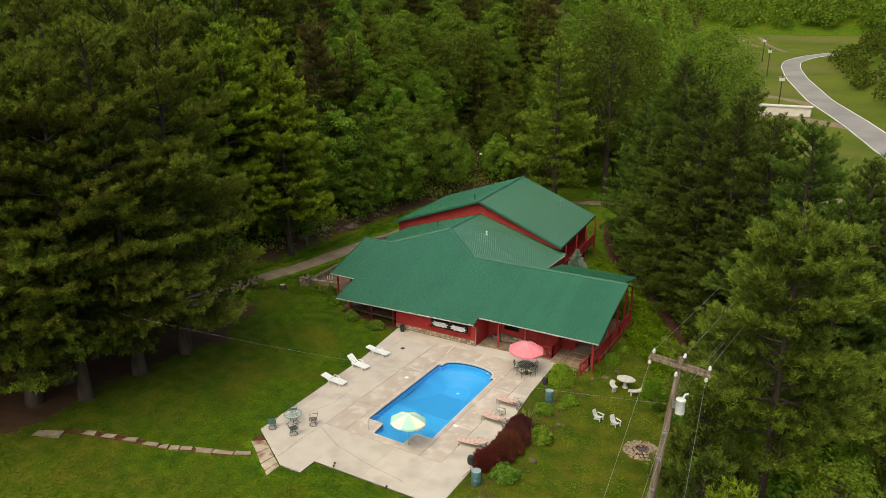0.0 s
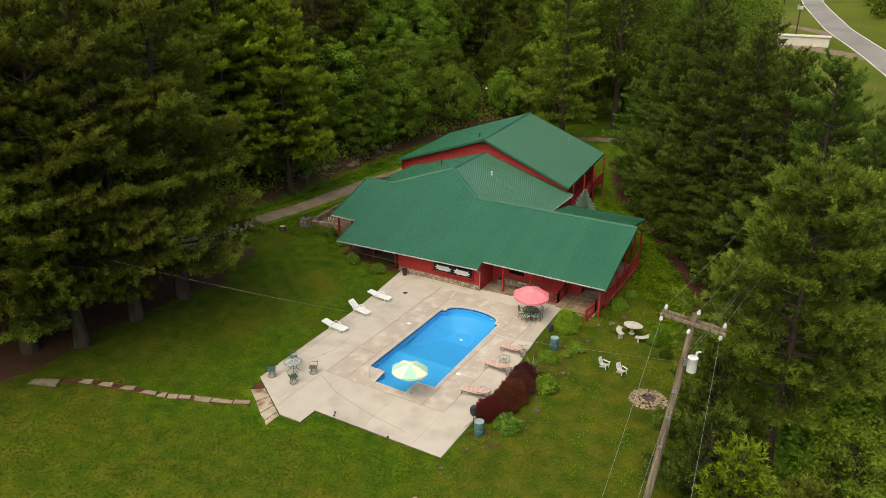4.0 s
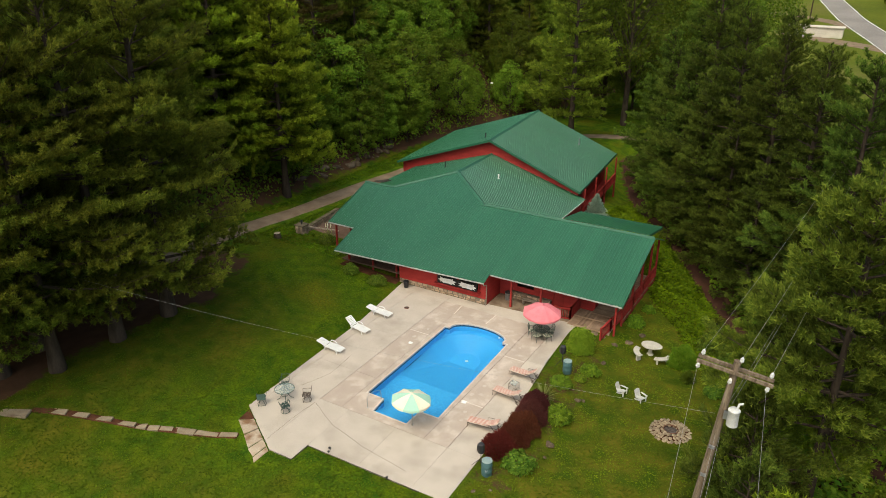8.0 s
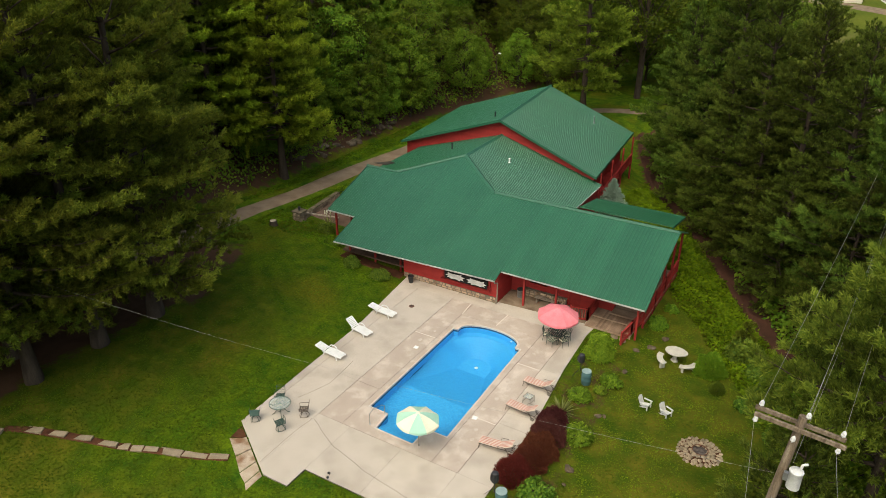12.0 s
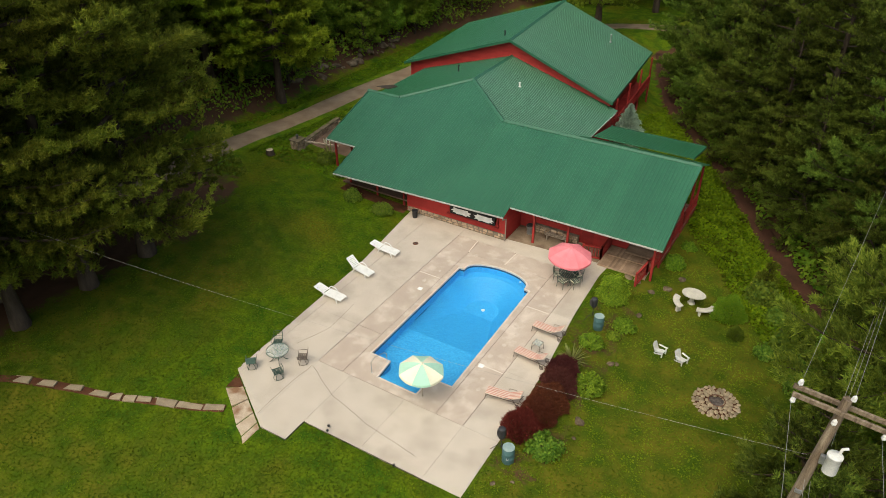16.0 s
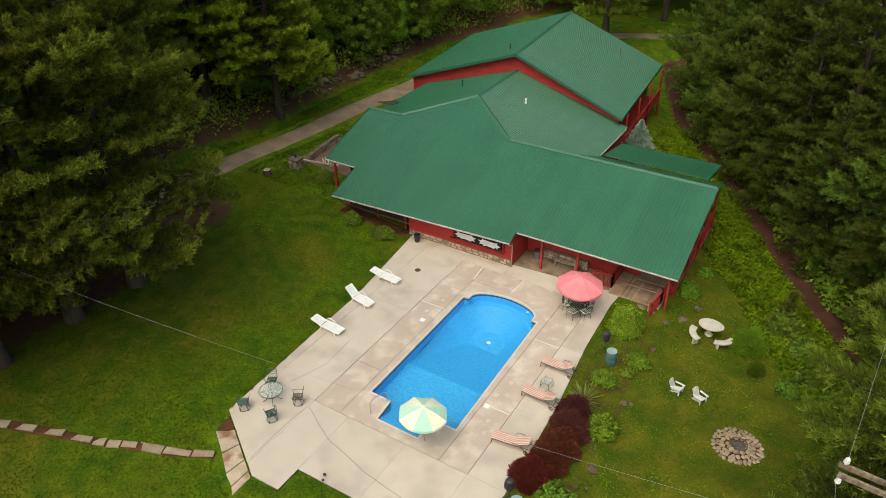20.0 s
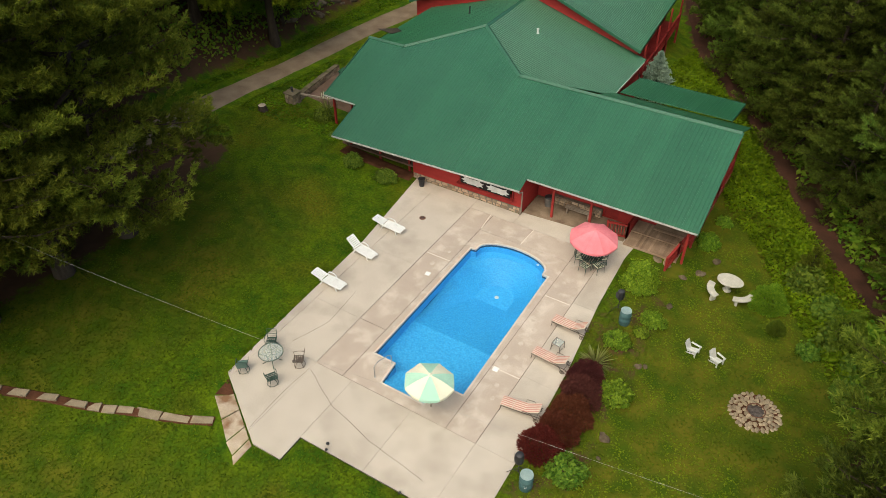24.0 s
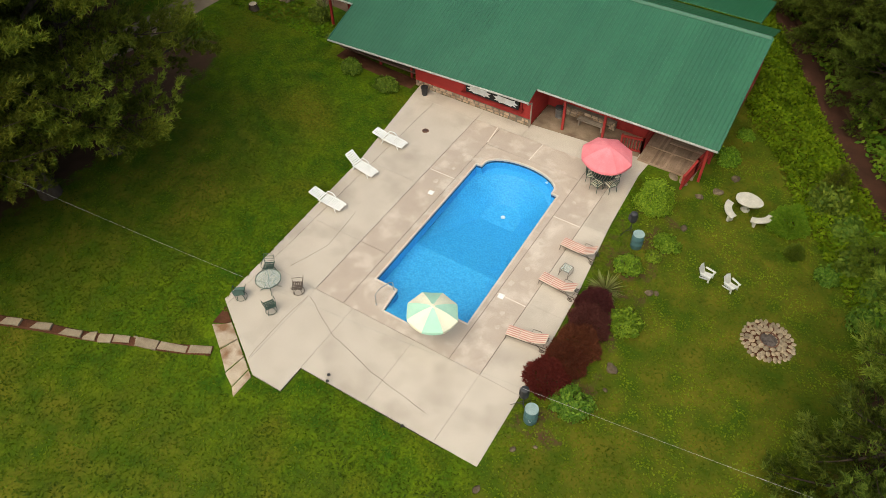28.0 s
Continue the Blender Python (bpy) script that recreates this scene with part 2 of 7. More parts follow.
M_FIELD = noise_mat("hay_field", (0.066, 0.090, 0.008), (0.105, 0.122, 0.012), 0.05, 1.5, 0.9, 0.3, 0.1, 0.1, c3=(0.12, 0.11, 0.03), big=0.02)
M_WHITE = noise_mat("white_trim", (0.66, 0.66, 0.63), (0.74, 0.74, 0.71), 2, 30, 0.6, 0.1, 0.002)
M_STONE = noise_mat("field_stone", (0.17, 0.125, 0.085), (0.29, 0.225, 0.155), 2.5, 22, 0.9, 0.6, 0.015, 0.2, vary=0.3)
M_LEDGE = noise_mat("brown_ledge_rock", (0.075, 0.055, 0.036), (0.16, 0.125, 0.085), 2.0, 18, 0.95, 0.7, 0.02, 0.1, vary=0.3)
M_BARK = noise_mat("pine_bark", (0.040, 0.030, 0.022), (0.075, 0.056, 0.041), 3, 18, 0.95, 0.9, 0.04, 0.1, stretch=(1, 1, 0.25))
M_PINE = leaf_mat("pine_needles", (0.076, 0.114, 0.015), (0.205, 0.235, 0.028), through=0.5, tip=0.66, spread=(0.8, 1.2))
M_LEAF = leaf_mat("broad_leaves", (0.072, 0.146, 0.013), (0.20, 0.268, 0.024), through=0.45, spread=(0.5, 1.45))
M_POOL = noise_mat("pool_liner", (0.016, 0.31, 0.66), (0.055, 0.43, 0.77), 11, 60, 0.5, 0.05, 0.003, 0.4)
M_LINERDARK = noise_mat("pool_tile_band", (0.008, 0.030, 0.080), (0.022, 0.085, 0.18), 9, 30, 0.4, 0.1, 0.003, 0.4)
# near-black colour paints in the shade of unlit rooms and the roof gap
M_SHADE = noise_mat("painted_shade", (0.03, 0.025, 0.02), (0.05, 0.04, 0.03), 2, 20, 0.9, 0.1)


def water_mat():
    m, nt, b = mat_base("pool_water", 0.04, 0, 0.5)
    b.inputs["Base Color"].default_value = (0.80, 0.95, 1.0, 1)
    b.inputs["Transmission Weight"].default_value = 1.0
    b.inputs["IOR"].default_value = 1.33
    n, bp, tc = nt.nodes.new("ShaderNodeTexNoise"), nt.nodes.new("ShaderNodeBump"), nt.nodes.new("ShaderNodeTexCoord")
    n.inputs["Scale"].default_value, n.inputs["Detail"].default_value = 2.2, 3
    bp.inputs["Strength"].default_value, bp.inputs["Distance"].default_value = 0.15, 0.02
    nt.links.new(tc.outputs["Object"], n.inputs["Vector"])
    nt.links.new(n.outputs[0], bp.inputs["Height"])
    nt.links.new(bp.outputs[0], b.inputs["Normal"])
    return m


M_WATER = water_mat()


# ---- ground ----
def smooth(a, b, x):
    t = min(1.0, max(0.0, (x - a) / (b - a)))
    return t * t * (3 - 2 * t)


DRIVE = [(-60, -34), (-38, -18), (-28.5, -6), (-24.9, 3), (-24.3, 9), (-24.8, 14), (-25.0, 19), (-24.75, 24), (-24.4, 29), (-23.6, 36), (-22.2, 45), (-18.5, 57), (-12, 67), (0, 71), (14, 76), (30, 96), (34, 130)]
CREEK = [(50, -24), (40, -4), (31, 7), (25.2, 14.0), (21.0, 19.2), (18.4, 22.6), (16.4, 26.0), (14.0, 29.8), (11.2, 34.8), (8.2, 39.0), (4.0, 45.0), (0.0, 54), (-3, 63)]


def to_line(x, y, line):
    best = 1e9
    for (ax, ay), (bx, by) in zip(line, line[1:]):
        dx, dy = bx - ax, by - ay
        s = min(1, max(0, ((x - ax) * dx + (y - ay) * dy) / (dx * dx + dy * dy)))
        best = min(best, (x - ax - s * dx) ** 2 + (y - ay - s * dy) ** 2)
    return math.sqrt(best)


def hill_line(y):
    """The foot of the wooded hillside west and north of the drive."""
    if y < 45:
        return -28.4
    return -28.4 + 0.21 * (y - 45) if y < 110 else -14.75 - 0.17 * (y - 110)


def far_foot(y):
    """The foot of the wooded hill beyond the road."""
    line = [(150, 43), (218, 28), (259, 20), (331, 8.5), (372, 20), (400, 62)]
    for (a, p), (b, q) in zip(line, line[1:]):
        if a <= y <= b:
            return p + (q - p) * (y - a) / (b - a)
    return 60


def ground(x, y):
    z = 1.15 * smooth(-6.5, -17, x) * smooth(24, 8, y)
    z += 0.3 * smooth(-20, -26, x)
    z -= 0.75 * smooth(9.6, 15.5, x) * smooth(40, 10, y) * smooth(120, 60, y)
    if y < 80:
        c = to_line(x, y, CREEK)
        z -= 1.25 * smooth(4.6, 0.7, c)
    if y > 150:
        z += 0.055 * (y - 150)
    back = hill_line(y) - x
    if back > 0:
        z += 0.62 * back * smooth(0, 14, back) + 1.3 * smooth(0, 2.2, back)
        z = min(z, 80 + 10 * noise.noise((x * 0.012, y * 0.012, 0)))
    over = x - far_foot(y)
    if 150 < y < 400 and over > 0:
        z += min(26, 0.6 * over * smooth(0, 12, over)) * smooth(398, 372, y)
    if y > 520:
        z += min(150, (y - 520) * 0.45)
    near = max(abs(x - 2) - 12, abs(y - 5) - 14)
    z += 0.10 * noise.noise((x * 0.12, y * 0.12, 3)) * smooth(0, 6, near)
    return z


def creek_x(y):
    """Where the creek runs at y."""
    for (ax, ay), (bx, by) in zip(CREEK, CREEK[1:]):
        if ay <= y <= by:
            return ax + (bx - ax) * (y - ay) / (by - ay)
    return CREEK[-1][0] if y > 60 else CREEK[0][0]


def bare_share(x, y):
    """Where grass gives way to pine straw and litter."""
    b = smooth(-15.2, -19.5, x + 2.4 * noise.noise((x * 0.25, y * 0.25, 0))) * smooth(13.5, 5, y)
    b = max(b, smooth(-1.0, 1.5, hill_line(y) - x))
    if 8 < x < 13 and -5 < y < 12.5:
        b = max(b, 0.45 * smooth(2.6, 1.2, abs(x - 10.0)) * smooth(-5, -3.5, y) * smooth(12.5, 11, y))
    if y < 80:
        c = to_line(x, y, CREEK)
        b = max(b, smooth(1.15, 0.6, c))
        if y > 10:
            b = max(b, smooth(0.2, 1.0, x - creek_x(y)) * smooth(75, 60, y))
        else:
            b = max(b, smooth(20.3, 22.5, x + 0.8 * noise.noise((x * 0.5, y * 0.5, 5))))
    return b


def dry_shade_share(x, y):
    """Where the lawn is thin and yellowed: the side lawn, below the pines, and the rough south-western part; the last
    two also carry painted shade.
    """
    side = 0.85 * smooth(8.2, 10.5, x) * smooth(-14, -8, y) * smooth(26, 22, y)
    # west and south: yellowed, and darkened to stand in for shade
    west = 0.8 * smooth(-7.5, -14, x + 2.5 * noise.noise((x * 0.15, y * 0.15, 8))) * smooth(10, 2, y)
    south = 0.6 * smooth(-7, -13, y + 2.5 * noise.noise((x * 0.15, y * 0.15, 2)))
    return max(side, west, south)


def in_poly(x, y, poly):
    hit = False
    for (ax, ay), (bx, by) in zip(poly, poly[1:] + poly[:1]):
        if (ay > y) != (by > y) and x < (bx - ax) * (y - ay) / (by - ay) + ax:
            hit = not hit
    return hit


DECK = [(-5.35, -4.85), (-1.40, -7.28), (0.18, -7.26), (0.18, -5.90), (9.05, -5.78), (8.95, 0.0), (8.75, 4.0), (8.25, 9.0), (8.05, 13.4), (8.3, 16.0), (1.0, 16.3), (1.0, 14.0), (-6.0, 14.0), (-6.75, 14.0), (-5.8, 6.6)]


def ground_z(x, y):
    """The ground mesh dips under the deck and the house."""
    z = ground(x, y)
    if -7.5 < x < 9.3 and -7.6 < y < 17.4 and (in_poly(x, y, DECK) or (1.0 < x < 7.5 and y > 14.2)):
        z = -0.12
    elif -9 < x < 10.5 and -9 < y < 17.5:
        z -= 0.014
    return z


def build_ground():
    def axis(parts):
        out = []
        for a, b, step in parts:
            out += list(np.arange(a, b, step))
        return out + [parts[-1][1]]
    xs = axis([(-700, -120, 40), (-120, -46, 7), (-46, -22, 1.6), (-22, -8, 0.9), (-8, 10, 0.45), (10, 24, 0.7), (24, 48, 1.5), (48, 140, 8), (140, 900, 60)])
    ys = axis([(-260, -60, 25), (-60, -16, 3), (-16, -8.5, 0.9), (-8.5, 16, 0.45), (16, 50, 1.0), (50, 90, 2.5), (90, 220, 8), (220, 600, 15), (600, 1100, 50)])
    vs = [(x, y, ground_z(x, y)) for y in ys for x in xs]
    n = len(xs)
    fs = [(j * n + i, j * n + i + 1, (j + 1) * n + i + 1, (j + 1) * n + i) for j in range(len(ys) - 1) for i in range(n - 1)
          if not (-0.5 < 0.5 * (xs[i] + xs[i + 1]) < 5.5 and -1.8 < 0.5 * (ys[j] + ys[j + 1]) < 11.4)]
    b = Build().add(vs, fs)
    ob = b.part("ground", M_GRASS, smooth=True)
    at = ob.data.attributes.new("bare", "FLOAT", "POINT")
    at.data.foreach_set("value", np.array([bare_share(v[0], v[1]) for v in vs], np.float32))
    dr = ob.data.attributes.new("dry_shade", "FLOAT", "POINT")
    dr.data.foreach_set("value", np.array([dry_shade_share(v[0], v[1]) for v in vs], np.float32))
    return tagged(ob, "mown green lawn and rough grass with yellowed and painted-shade patches", "ground", kind="structure")


build_ground()


def ribbon(name, line, width, mat, label, category, lift=0.05, wob=0.3, step=2.0, zf=None):
    pts = []
    for (ax, ay), (bx, by) in zip(line, line[1:]):
        k = max(1, int(math.hypot(bx - ax, by - ay) / step))
        pts += [(ax + (bx - ax) * i / k, ay + (by - ay) * i / k) for i in range(k)]
    pts.append(line[-1])
    for _ in range(3):
        pts = [pts[0]] + [((a[0] + 2 * b[0] + c[0]) / 4, (a[1] + 2 * b[1] + c[1]) / 4) for a, b, c in zip(pts, pts[1:], pts[2:])] + [pts[-1]]
    vs, fs, cols = [], [], 7
    for i, (x, y) in enumerate(pts):
        a, b = pts[max(0, i - 1)], pts[min(len(pts) - 1, i + 1)]
        d = math.hypot(b[0] - a[0], b[1] - a[1])
        nx, ny = -(b[1] - a[1]) / d, (b[0] - a[0]) / d
        w = width / 2 * (1 + wob * noise.noise((x * 0.2, y * 0.2, 7)))
        for j in range(cols):
            s = (j / (cols - 1) * 2 - 1) * w
            px, py = x + nx * s, y + ny * s
            edge = abs(j / (cols - 1) * 2 - 1)
            vs.append((px, py, (zf or ground)(px, py) + lift - (lift + 0.06) * (edge > 0.95)))
    for i in range(len(pts) - 1):
        for j in range(cols - 1):
            fs.append((i * cols + j + 1, i * cols + j, (i + 1) * cols + j, (i + 1) * cols + j + 1))
    return tagged(Build().add(vs, fs).part(name, mat, smooth=True), label, category, kind="structure")


ribbon("drive", DRIVE, 2.5, M_DRIVE, "worn gravel drive curving between pines and lodge", "driveway", 0.10)
ribbon("creek_bed", CREEK, 1.45, M_CREEK, "muddy reddish-brown creek bed in a grassy ditch", "creek", 0.06, zf=lambda x, y: ground(x, y) + 0.05)
ROAD = [(66, 10), (43, 98), (31.5, 156), (24, 185), (14, 219), (2, 276), (-4, 314), (-6, 340), (-1, 366), (10, 388), (34, 410), (70, 425)]
ribbon("road", ROAD, 9.5, M_ROAD, "pale grey two-lane road with white edge lines", "road", 0.25, 0.0, 4.0)


def offset(line, d):
    out = []
    for i, p in enumerate(line):
        a, b = line[max(0, i - 1)], line[min(len(line) - 1, i + 1)]
        k = math.hypot(b[0] - a[0], b[1] - a[1])
        out.append((p[0] - (b[1] - a[1]) / k * d, p[1] + (b[0] - a[0]) / k * d))
    return out


for d in (-3.7, 3.7):
    ribbon("road_line", offset(ROAD, d), 0.28, M_WHITE, "white painted road edge line", "road marking", 0.29, 0.0, 4.0)
ribbon("side_drive", [(-40, 235), (-14, 229), (-5, 227), (7, 218), (17, 204)], 6.0, M_DRIVE, "pale gravel side road across the field", "side road", 0.2, 0.1, 5.0)
ribbon("side_drive", [(-2, 189), (12, 184), (28, 172)], 7.5, M_DRIVE, "pale gravel pull-off beside the road", "side road", 0.2, 0.1, 4.0)
ribbon("field_track", [(-60, 505), (-44, 455), (-30, 412)], 3.0, M_DRIVE, "pale dirt track up the far field", "track", 0.3, 0.2, 6.0)
ribbon("field_track", [(-40, 490), (-28, 430), (-13, 387)], 3.0, M_DRIVE, "pale dirt track up the far field", "track", 0.3, 0.2, 6.0)



def hay_field():
    """The open field between the wooded hill and the road."""
    xs, ys = list(range(-130, 41, 5)), list(range(92, 522, 8))
    vs = [(x, y, ground(x, y) + 0.12) for y in ys for x in xs]
    n = len(xs)
    fs = [(j * n + i, j * n + i + 1, (j + 1) * n + i + 1, (j + 1) * n + i) for j in range(len(ys) - 1) for i in range(n - 1) if xs[i] > hill_line(ys[j]) + 2 and xs[i] > 12 - 0.17 * (ys[j] + 35)]
    return tagged(Build().add(vs, fs).part("field", M_FIELD, smooth=True), "open yellow-green hay field beside the road", "field", kind="structure")


hay_field()

# ---- pool deck ----
POOL = [(0.05, -0.08), (1.31, -0.10), (1.45, -1.45), (3.88, -1.47), (3.90, -0.06), (5.19, -0.05), (4.97, 9.6)]
ARC = [(2.47 + 2.15 * math.cos(a), 9.85 + 1.05 * math.sin(a)) for a in [math.pi * i / 18 for i in range(19)]]
POOL += [(4.62, 9.62)] + ARC[1:-1] + [(0.32, 9.62), (0.0, 9.58)]


def slab(outer, hole, z, low):
    """A slab with a hole cut through it."""
    bm = bmesh.new()
    def loop(poly):
        vs = [bm.verts.new((x, y, z)) for x, y in poly]
        return vs, [bm.edges.new((a, b)) for a, b in zip(vs, vs[1:] + vs[:1])]
    ov, oe = loop(outer)
    iv, ie = loop(hole)
    bmesh.ops.triangle_fill(bm, use_beauty=True, edges=oe + ie)
    for f in bm.faces:
        if f.normal.z < 0:
            f.normal_flip()
    for vs, flip in ((ov, False), (iv, True)):
        under = [bm.verts.new((v.co.x, v.co.y, low)) for v in vs]
        k = len(vs)
        for i in range(k):
            q = (vs[i], under[i], under[(i + 1) % k], vs[(i + 1) % k])
            bm.faces.new(q[::-1] if flip else q)
    bmesh.ops.recalc_face_normals(bm, faces=bm.faces)
    return bm


def slab_part(name, bm, mat, parent, label=""):
    me = bpy.data.meshes.new(name)
    bm.to_mesh(me)
    bm.free()
    me.materials.append(mat)
    ob = new(name, me)
    ob.parent = parent
    if label:
        ob["label"] = label
    return ob


def clip(poly, x0, x1, y0, y1):
    for axis, lim, keep in ((0, x0, 1), (0, x1, -1), (1, y0, 1), (1, y1, -1)):
        out = []
        for p, q in zip(poly, poly[1:] + poly[:1]):
            a, b = (p[axis] - lim) * keep, (q[axis] - lim) * keep
            if a >= 0:
                out.append(p)
            if (a > 0 > b) or (a < 0 < b):
                s = a / (a - b)
                out.append((p[0] + (q[0] - p[0]) * s, p[1] + (q[1] - p[1]) * s))
        poly = out
        if len(poly) < 3:
            return []
    clean = [p for p, q in zip(poly, poly[1:] + poly[:1]) if math.hypot(p[0] - q[0], p[1] - q[1]) > 0.01]
    return clean if len(clean) > 2 else []


def grow(poly, d):
    """The outline moved outward by d."""
    out, n = [], len(poly)
    for i in range(n):
        p, a, b = Vector(poly[i]), Vector(poly[i - 1]), Vector(poly[(i + 1) % n])
        u, w = (p - a).normalized(), (b - p).normalized()
        n1, n2 = Vector((u.y, -u.x)), Vector((w.y, -w.x))
        m = (n1 + n2).normalized()
        out.append(tuple(p + m * d / max(0.45, m.dot(n1))))
    return out


M_JOINT = noise_mat("joint_dirt", (0.07, 0.06, 0.05), (0.13, 0.11, 0.09), 3, 30, 0.95, 0.3, 0.01, 0.1)
M_COPING = noise_mat("pale_coping", (0.50, 0.455, 0.40), (0.58, 0.535, 0.475), 2, 25, 0.7, 0.1, 0.003)
deck = tagged(new("pool_deck"), "pale cracked concrete pool deck with open joints", "pool deck", kind="structure")
base = slab_part("joint_bed", slab(DECK, grow(POOL, 0.05), -0.030, -0.20), M_JOINT, deck, "dark dirt in the joints")
W1, W2, E1, S1, N1 = -5.05, -2.05, 7.02, -2.1, 13.0
CELLS = [(-9, W1, -9, S1, 0), (-9, W1, S1, 1.5, 0), (-9, W1, 1.5, 6.6, 0), (-9, W1, 6.6, N1, 0), (W1, W2, -9, S1, 0), (W1, W2, S1, 1.5, 0), (W1, W2, 1.5, 6.6, 0), (W1, W2, 6.6, N1, 0), (-9, W2, N1, 15, 0),
         (W2, 0.18, -9, S1, 0), (0.18, 3.6, -9, S1, 0), (3.6, E1, -9, S1, 0), (E1, 11, -9, S1, 0),
         (W2, -0.4, S1, 1.5, 1), (W2, -0.4, 1.5, 7.9, 1), (W2, -0.4, 7.9, N1, 1), (5.45, E1, S1, 2.2, 1), (5.45, E1, 2.2, 8.15, 1), (5.45, E1, 8.15, N1, 1), (-0.4, 2.35, 11.35, N1, 1), (2.35, 5.45, 11.35, N1, 1),
         (E1, 11, S1, 2.45, 0), (E1, 11, 2.45, 8.4, 0), (E1, 11, 8.4, N1, 0), (W2, 1.0, N1, 14.2, 0), (1.0, 4.4, N1, 17, 0), (4.4, E1, N1, 17, 0), (E1, 11, N1, 17, 0)]
for x0, x1, y0, y1, old in CELLS:
    g, h = (0.004 if y1 == S1 else 0.014 if old or x0 == E1 or x1 == W2 else 0.005), (0.012 if old else 0.004)
    poly = clip(DECK, x0 + g, x1 - g, y0 + h, y1 - h)
    if poly:
        Build().prism(poly, -0.12, 0.0).part("slab", M_CONC_DARK if old else M_CONC, deck, bevel=0.008)
POOL_CELL = [(-0.388, S1 + 0.012), (5.438, S1 + 0.012), (5.438, 11.338), (-0.388, 11.338)]
slab_part("slab", slab(POOL_CELL, grow(POOL, 0.07), 0.0, -0.12), M_CONC_DARK, deck)
slab_part("coping", slab(grow(POOL, 0.065), grow(POOL, -0.02), 0.012, -0.10), M_COPING, deck, "narrow white coping round the pool")
CRACKS = [[(-1.95, -2.6), (-0.9, -3.2), (0.45, -3.85), (1.2, -4.0), (2.9, -4.45), (4.4, -4.65), (6.05, -4.9)], [(-2.1, -2.6), (-2.2, -4.2), (-2.15, -6.7)], [(-4.0, -1.6), (-3.3, 0.4), (-3.5, 3.0)]]
for line in CRACKS:
    b = Build()
    vs, pts = [], []
    for (ax, ay), (bx, by) in zip(line, line[1:]):
        pts += [(ax + (bx - ax) * i / 5, ay + (by - ay) * i / 5) for i in range(5)]
    pts.append(line[-1])
    for i, (x, y) in enumerate(pts):
        a, c = pts[max(0, i - 1)], pts[min(len(pts) - 1, i + 1)]
        d = Vector((c[0] - a[0], c[1] - a[1])).normalized()
        j = 0.05 * noise.noise((x * 3, y * 3, 0))
        w = 0.006 + 0.006 * random.random()
        vs += [(x - d.y * (j + w), y + d.x * (j + w), 0.004), (x - d.y * (j - w), y + d.x * (j - w), 0.004)]
    b.add(vs, [(2 * i, 2 * i + 1, 2 * i + 3, 2 * i + 2) for i in range(len(pts) - 1)]).part("crack", M_JOINT, deck)

M_SEAL = noise_mat("pale_joint_sealant", (0.58, 0.51, 0.44), (0.66, 0.59, 0.51), 3, 30, 0.85, 0.1, 0.002)
for (ax, ay), (bx, by), w in (((-0.4, 11.5), (-0.55, 12.98), 0.035), ((2.35, 11.36), (2.4, 12.98), 0.03), ((-2.0, 7.9), (-0.42, 7.9), 0.03), ((5.47, 8.15), (7.0, 8.15), 0.03), ((5.47, 2.2), (7.0, 2.2), 0.03)):
    d = Vector((bx - ax, by - ay)).normalized() * w
    Build().prism([(ax + d.y, ay - d.x), (bx + d.y, by - d.x), (bx - d.y, by + d.x), (ax - d.y, ay + d.x)], 0.001, 0.004).part("sealant_strip", M_SEAL, deck, "pale sealant over a joint")
M_PATCH = noise_mat("worn_cement_patch", (0.44, 0.372, 0.312), (0.53, 0.462, 0.398), 5, 30, 0.85, 0.1, 0.002)
prng = random.Random(12)
for x, y in ((5.95, 9.6), (6.35, 8.7), (5.8, 6.1), (6.15, 5.5), (6.0, 4.3), (5.75, 3.1), (6.25, 1.3), (6.45, 0.5), (6.1, -0.4), (-0.9, 8.6), (-1.2, 7.2), (-1.0, 9.9)):
    r = prng.uniform(0.07, 0.16)
    ring_pts = [(x + r * prng.uniform(0.7, 1.15) * math.cos(6.2832 * i / 11), y + 1.2 * r * prng.uniform(0.7, 1.15) * math.sin(6.2832 * i / 11)) for i in range(11)]
    Build().prism(ring_pts, 0.0005, 0.003).part("cement_patch", M_PATCH, deck, "pale worn cement patch")
pool = thing("swimming_pool", pose(0, 0, 0), "blue in-ground swimming pool with a rounded far end", "swimming pool", kind="structure")


def pool_depth(x, y):
    """Shallow end, then a ramp that narrows to a round-ended deep hopper with steeper sides."""
    ramp = lambda a, b, v: min(1.0, max(0.0, (v - a) / (b - a)))
    low = -1.05 - 1.35 * ramp(3.4, 7.4, y)
    half = 2.55 - 1.5 * ramp(3.4, 7.4, y)
    out = abs(x - 2.55) - half if y < 8.0 else math.hypot(x - 2.55, y - 8.0) - 1.05
    return low + (-1.0 - low) * ramp(0.0, 1.45, out)


